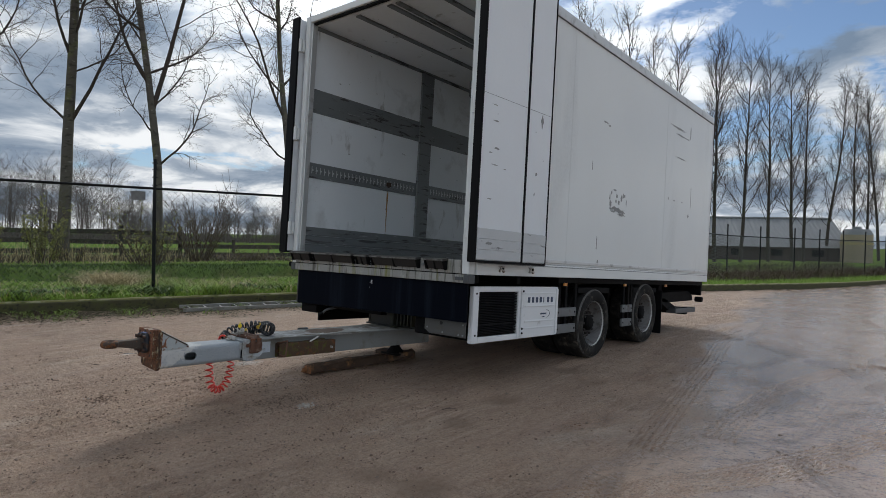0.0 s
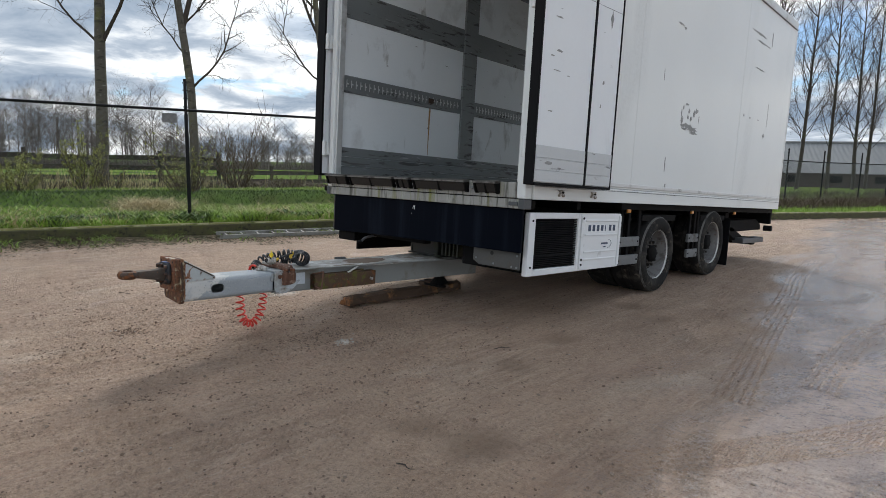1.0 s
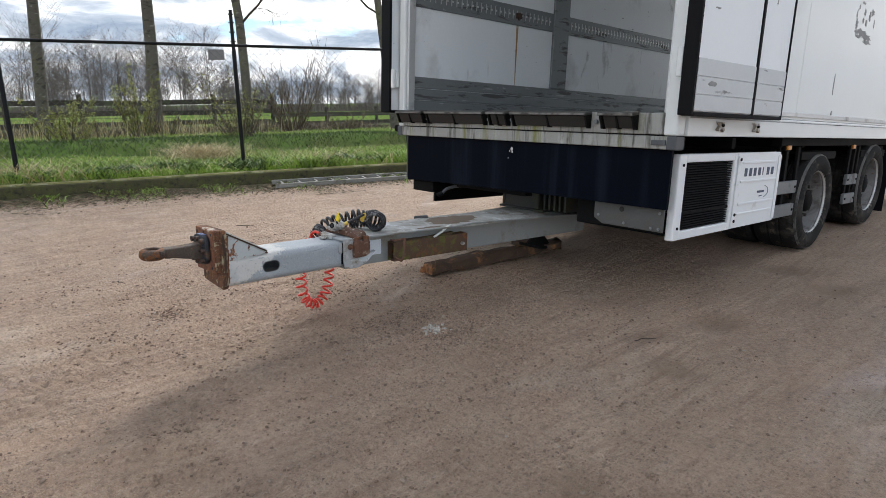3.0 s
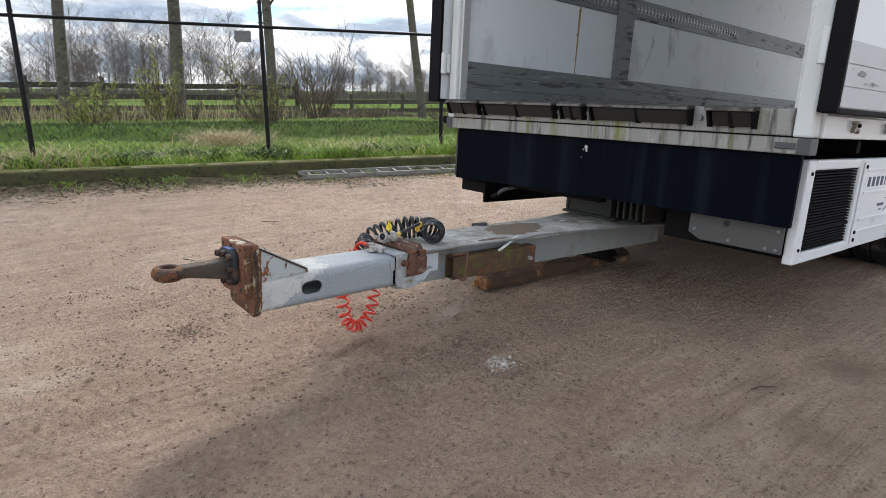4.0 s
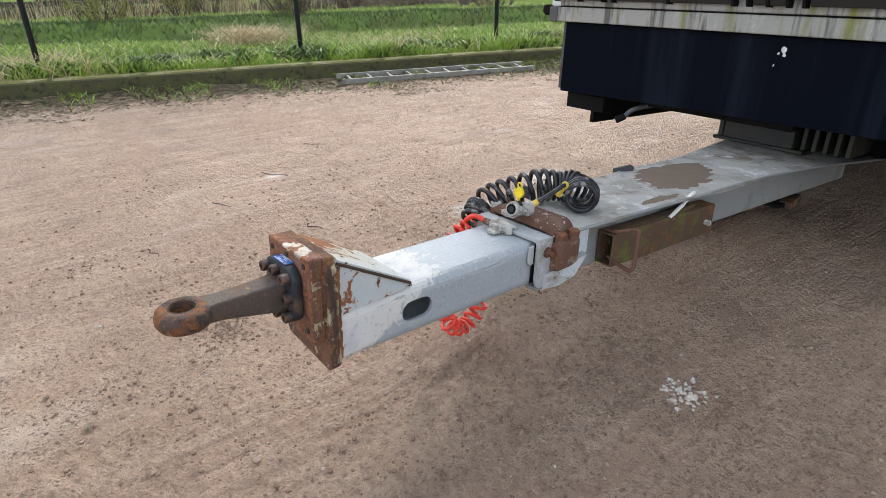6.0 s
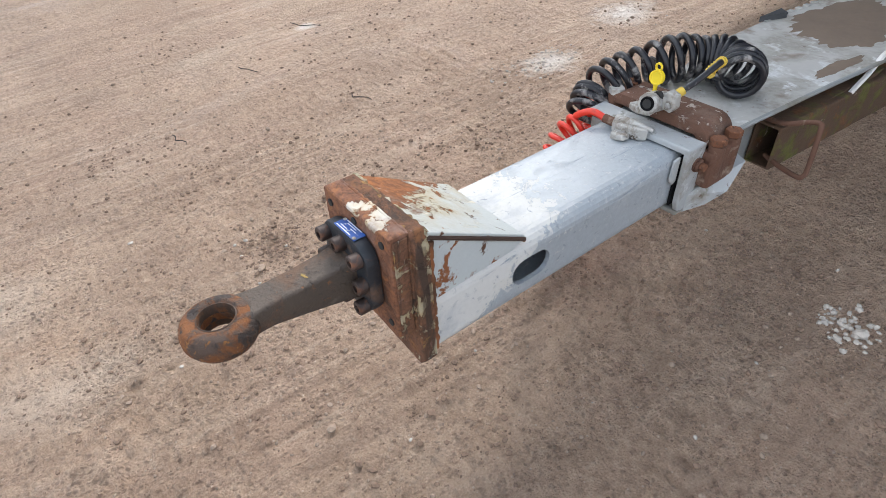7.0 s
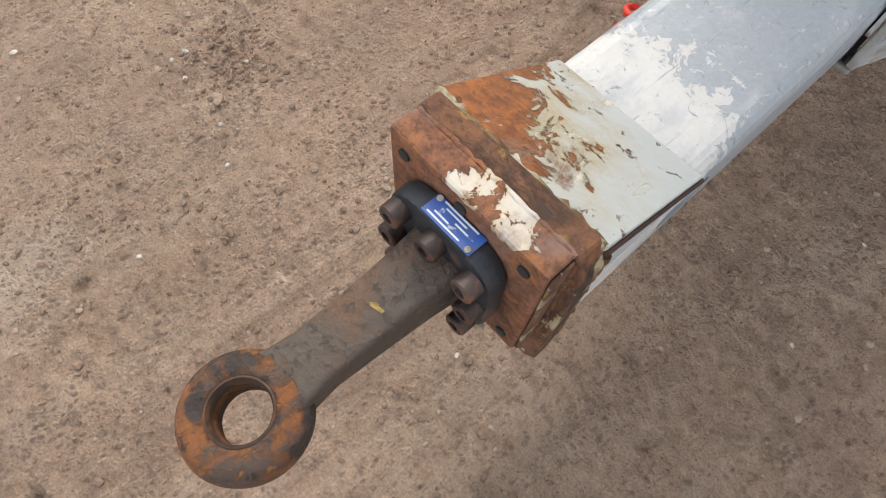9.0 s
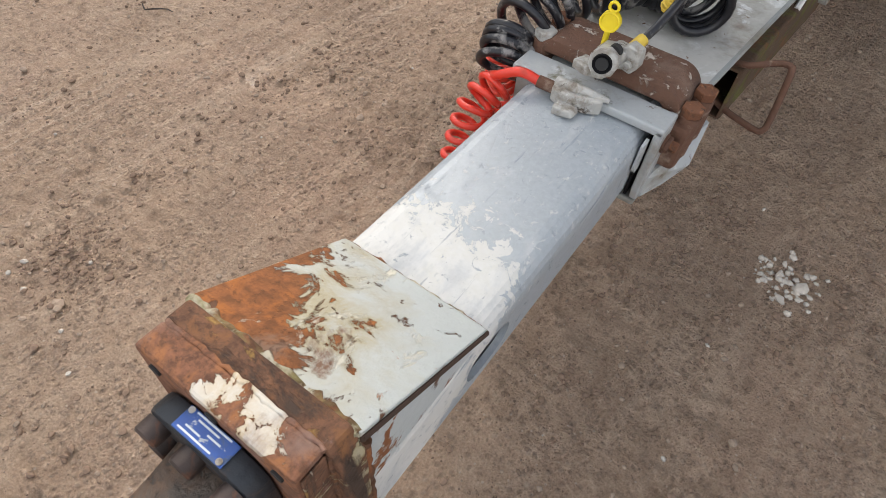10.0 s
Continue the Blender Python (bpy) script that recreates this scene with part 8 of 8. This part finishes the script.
def build_tyre_tracks():
    """Tread prints: rows of small mud ridges squeezed up between the lugs of passing tyres."""
    rng = random.Random(44)
    V, F = [], []
    ways = ((((0.56, 6.9), (0.80, 5.0), (1.07, 3.5), (1.25, 2.38), (1.42, 1.3), (1.55, 0.53), (1.66, -0.1)), 0.125, 5, 1.0),
            (((0.45, 3.9), (0.73, 2.38), (0.96, 1.36), (1.16, 0.54), (1.28, -0.17), (1.38, -0.8)), 0.12, 5, 0.45),
            (((2.95, 1.6), (2.67, 0.86), (2.35, 0.09), (2.05, -0.5), (1.80, -0.9), (1.50, -1.35)), 0.13, 6, 1.0),
            (((2.70, 0.6), (2.30, -0.15), (1.95, -0.70), (1.70, -1.05)), 0.12, 6, 0.7),
            (((2.69, 4.7), (2.39, 4.2), (2.16, 3.48), (1.99, 2.69), (1.93, 2.0), (1.94, 1.3), (1.98, 0.5)), 0.12, 5, 0.8),
            (((3.3, 2.7), (2.9, 2.1), (2.6, 1.5), (2.4, 0.9)), 0.12, 5, 0.6))
    for ctrl, half, ribs, keep in ways:
        pts = spline([(x, y, 0) for x, y in ctrl], 60)
        length = sum((b - a).length for a, b in zip(pts, pts[1:]))
        n = int(length / 0.030)
        line = spline(pts, n)
        for k in range(ribs):
            o = half * (2 * (k + 0.5) / ribs - 1)
            last = None
            for i in range(n - 1):
                d = (line[i + 1] - line[i]).normalized()
                side = Vector((d.y, -d.x, 0))
                fade = noise.noise((line[i].x * 1.3, line[i].y * 1.3, 5.0)) + 1.4 * keep - 0.7
                if 0.62 + fade < 0.35 + 0.5 * rng.random():
                    last = None
                    continue
                c = line[i] + side * (o + rng.gauss(0, 0.0022) + (0.006 if i % 2 else -0.006))
                z = ground_z(c.x, c.y)
                h = (0.0075 if i % 2 else 0.0035) * (0.6 + 0.6 * rng.random())
                b = len(V)
                for e, up in ((-0.014, -0.004), (-0.004, h), (0.005, h * 0.9), (0.015, -0.004)):
                    p = c + side * e
                    V.append((p.x, p.y, z + up))
                if last is not None:
                    F.extend((last + j, last + j + 1, b + j + 1, b + j) for j in range(3))
                last = b
    tagged(raw("tyre_tracks", V, F, YARD), "tyre tread prints pressed into the wet dirt", "tyre track", kind="stuff")


build_tyre_tracks()


def build_sticks():
    """Thin dead twigs dropped on the dirt."""
    rng = random.Random(77)
    first = None
    for x, y, ln, a in ((-3.6, -1.7, 0.16, 20), (-4.0, -1.2, 0.22, 35), (-3.1, -2.2, 0.14, 10), (-4.6, -0.6, 0.2, 50), (-2.9, -1.4, 0.12, 30), (0.1, -0.3, 0.13, 60), (0.9, -2.0, 0.10, 15)):
        pts = [(ln * (k / 5 - 0.5), 0.008 * rng.gauss(0, 1), 0.004 + 0.003 * rng.random()) for k in range(6)]
        t = thing("dead_twig", "thin dead twig lying on the dirt", "twig", pose(x, y, ground_z(x, y) + 0.002, 0, 0, a), "fallen twigs")
        part("stick", sweep(pts, [0.0028, 0.003, 0.0028, 0.0025, 0.002, 0.0015], 5), TWIG, t)


build_sticks()
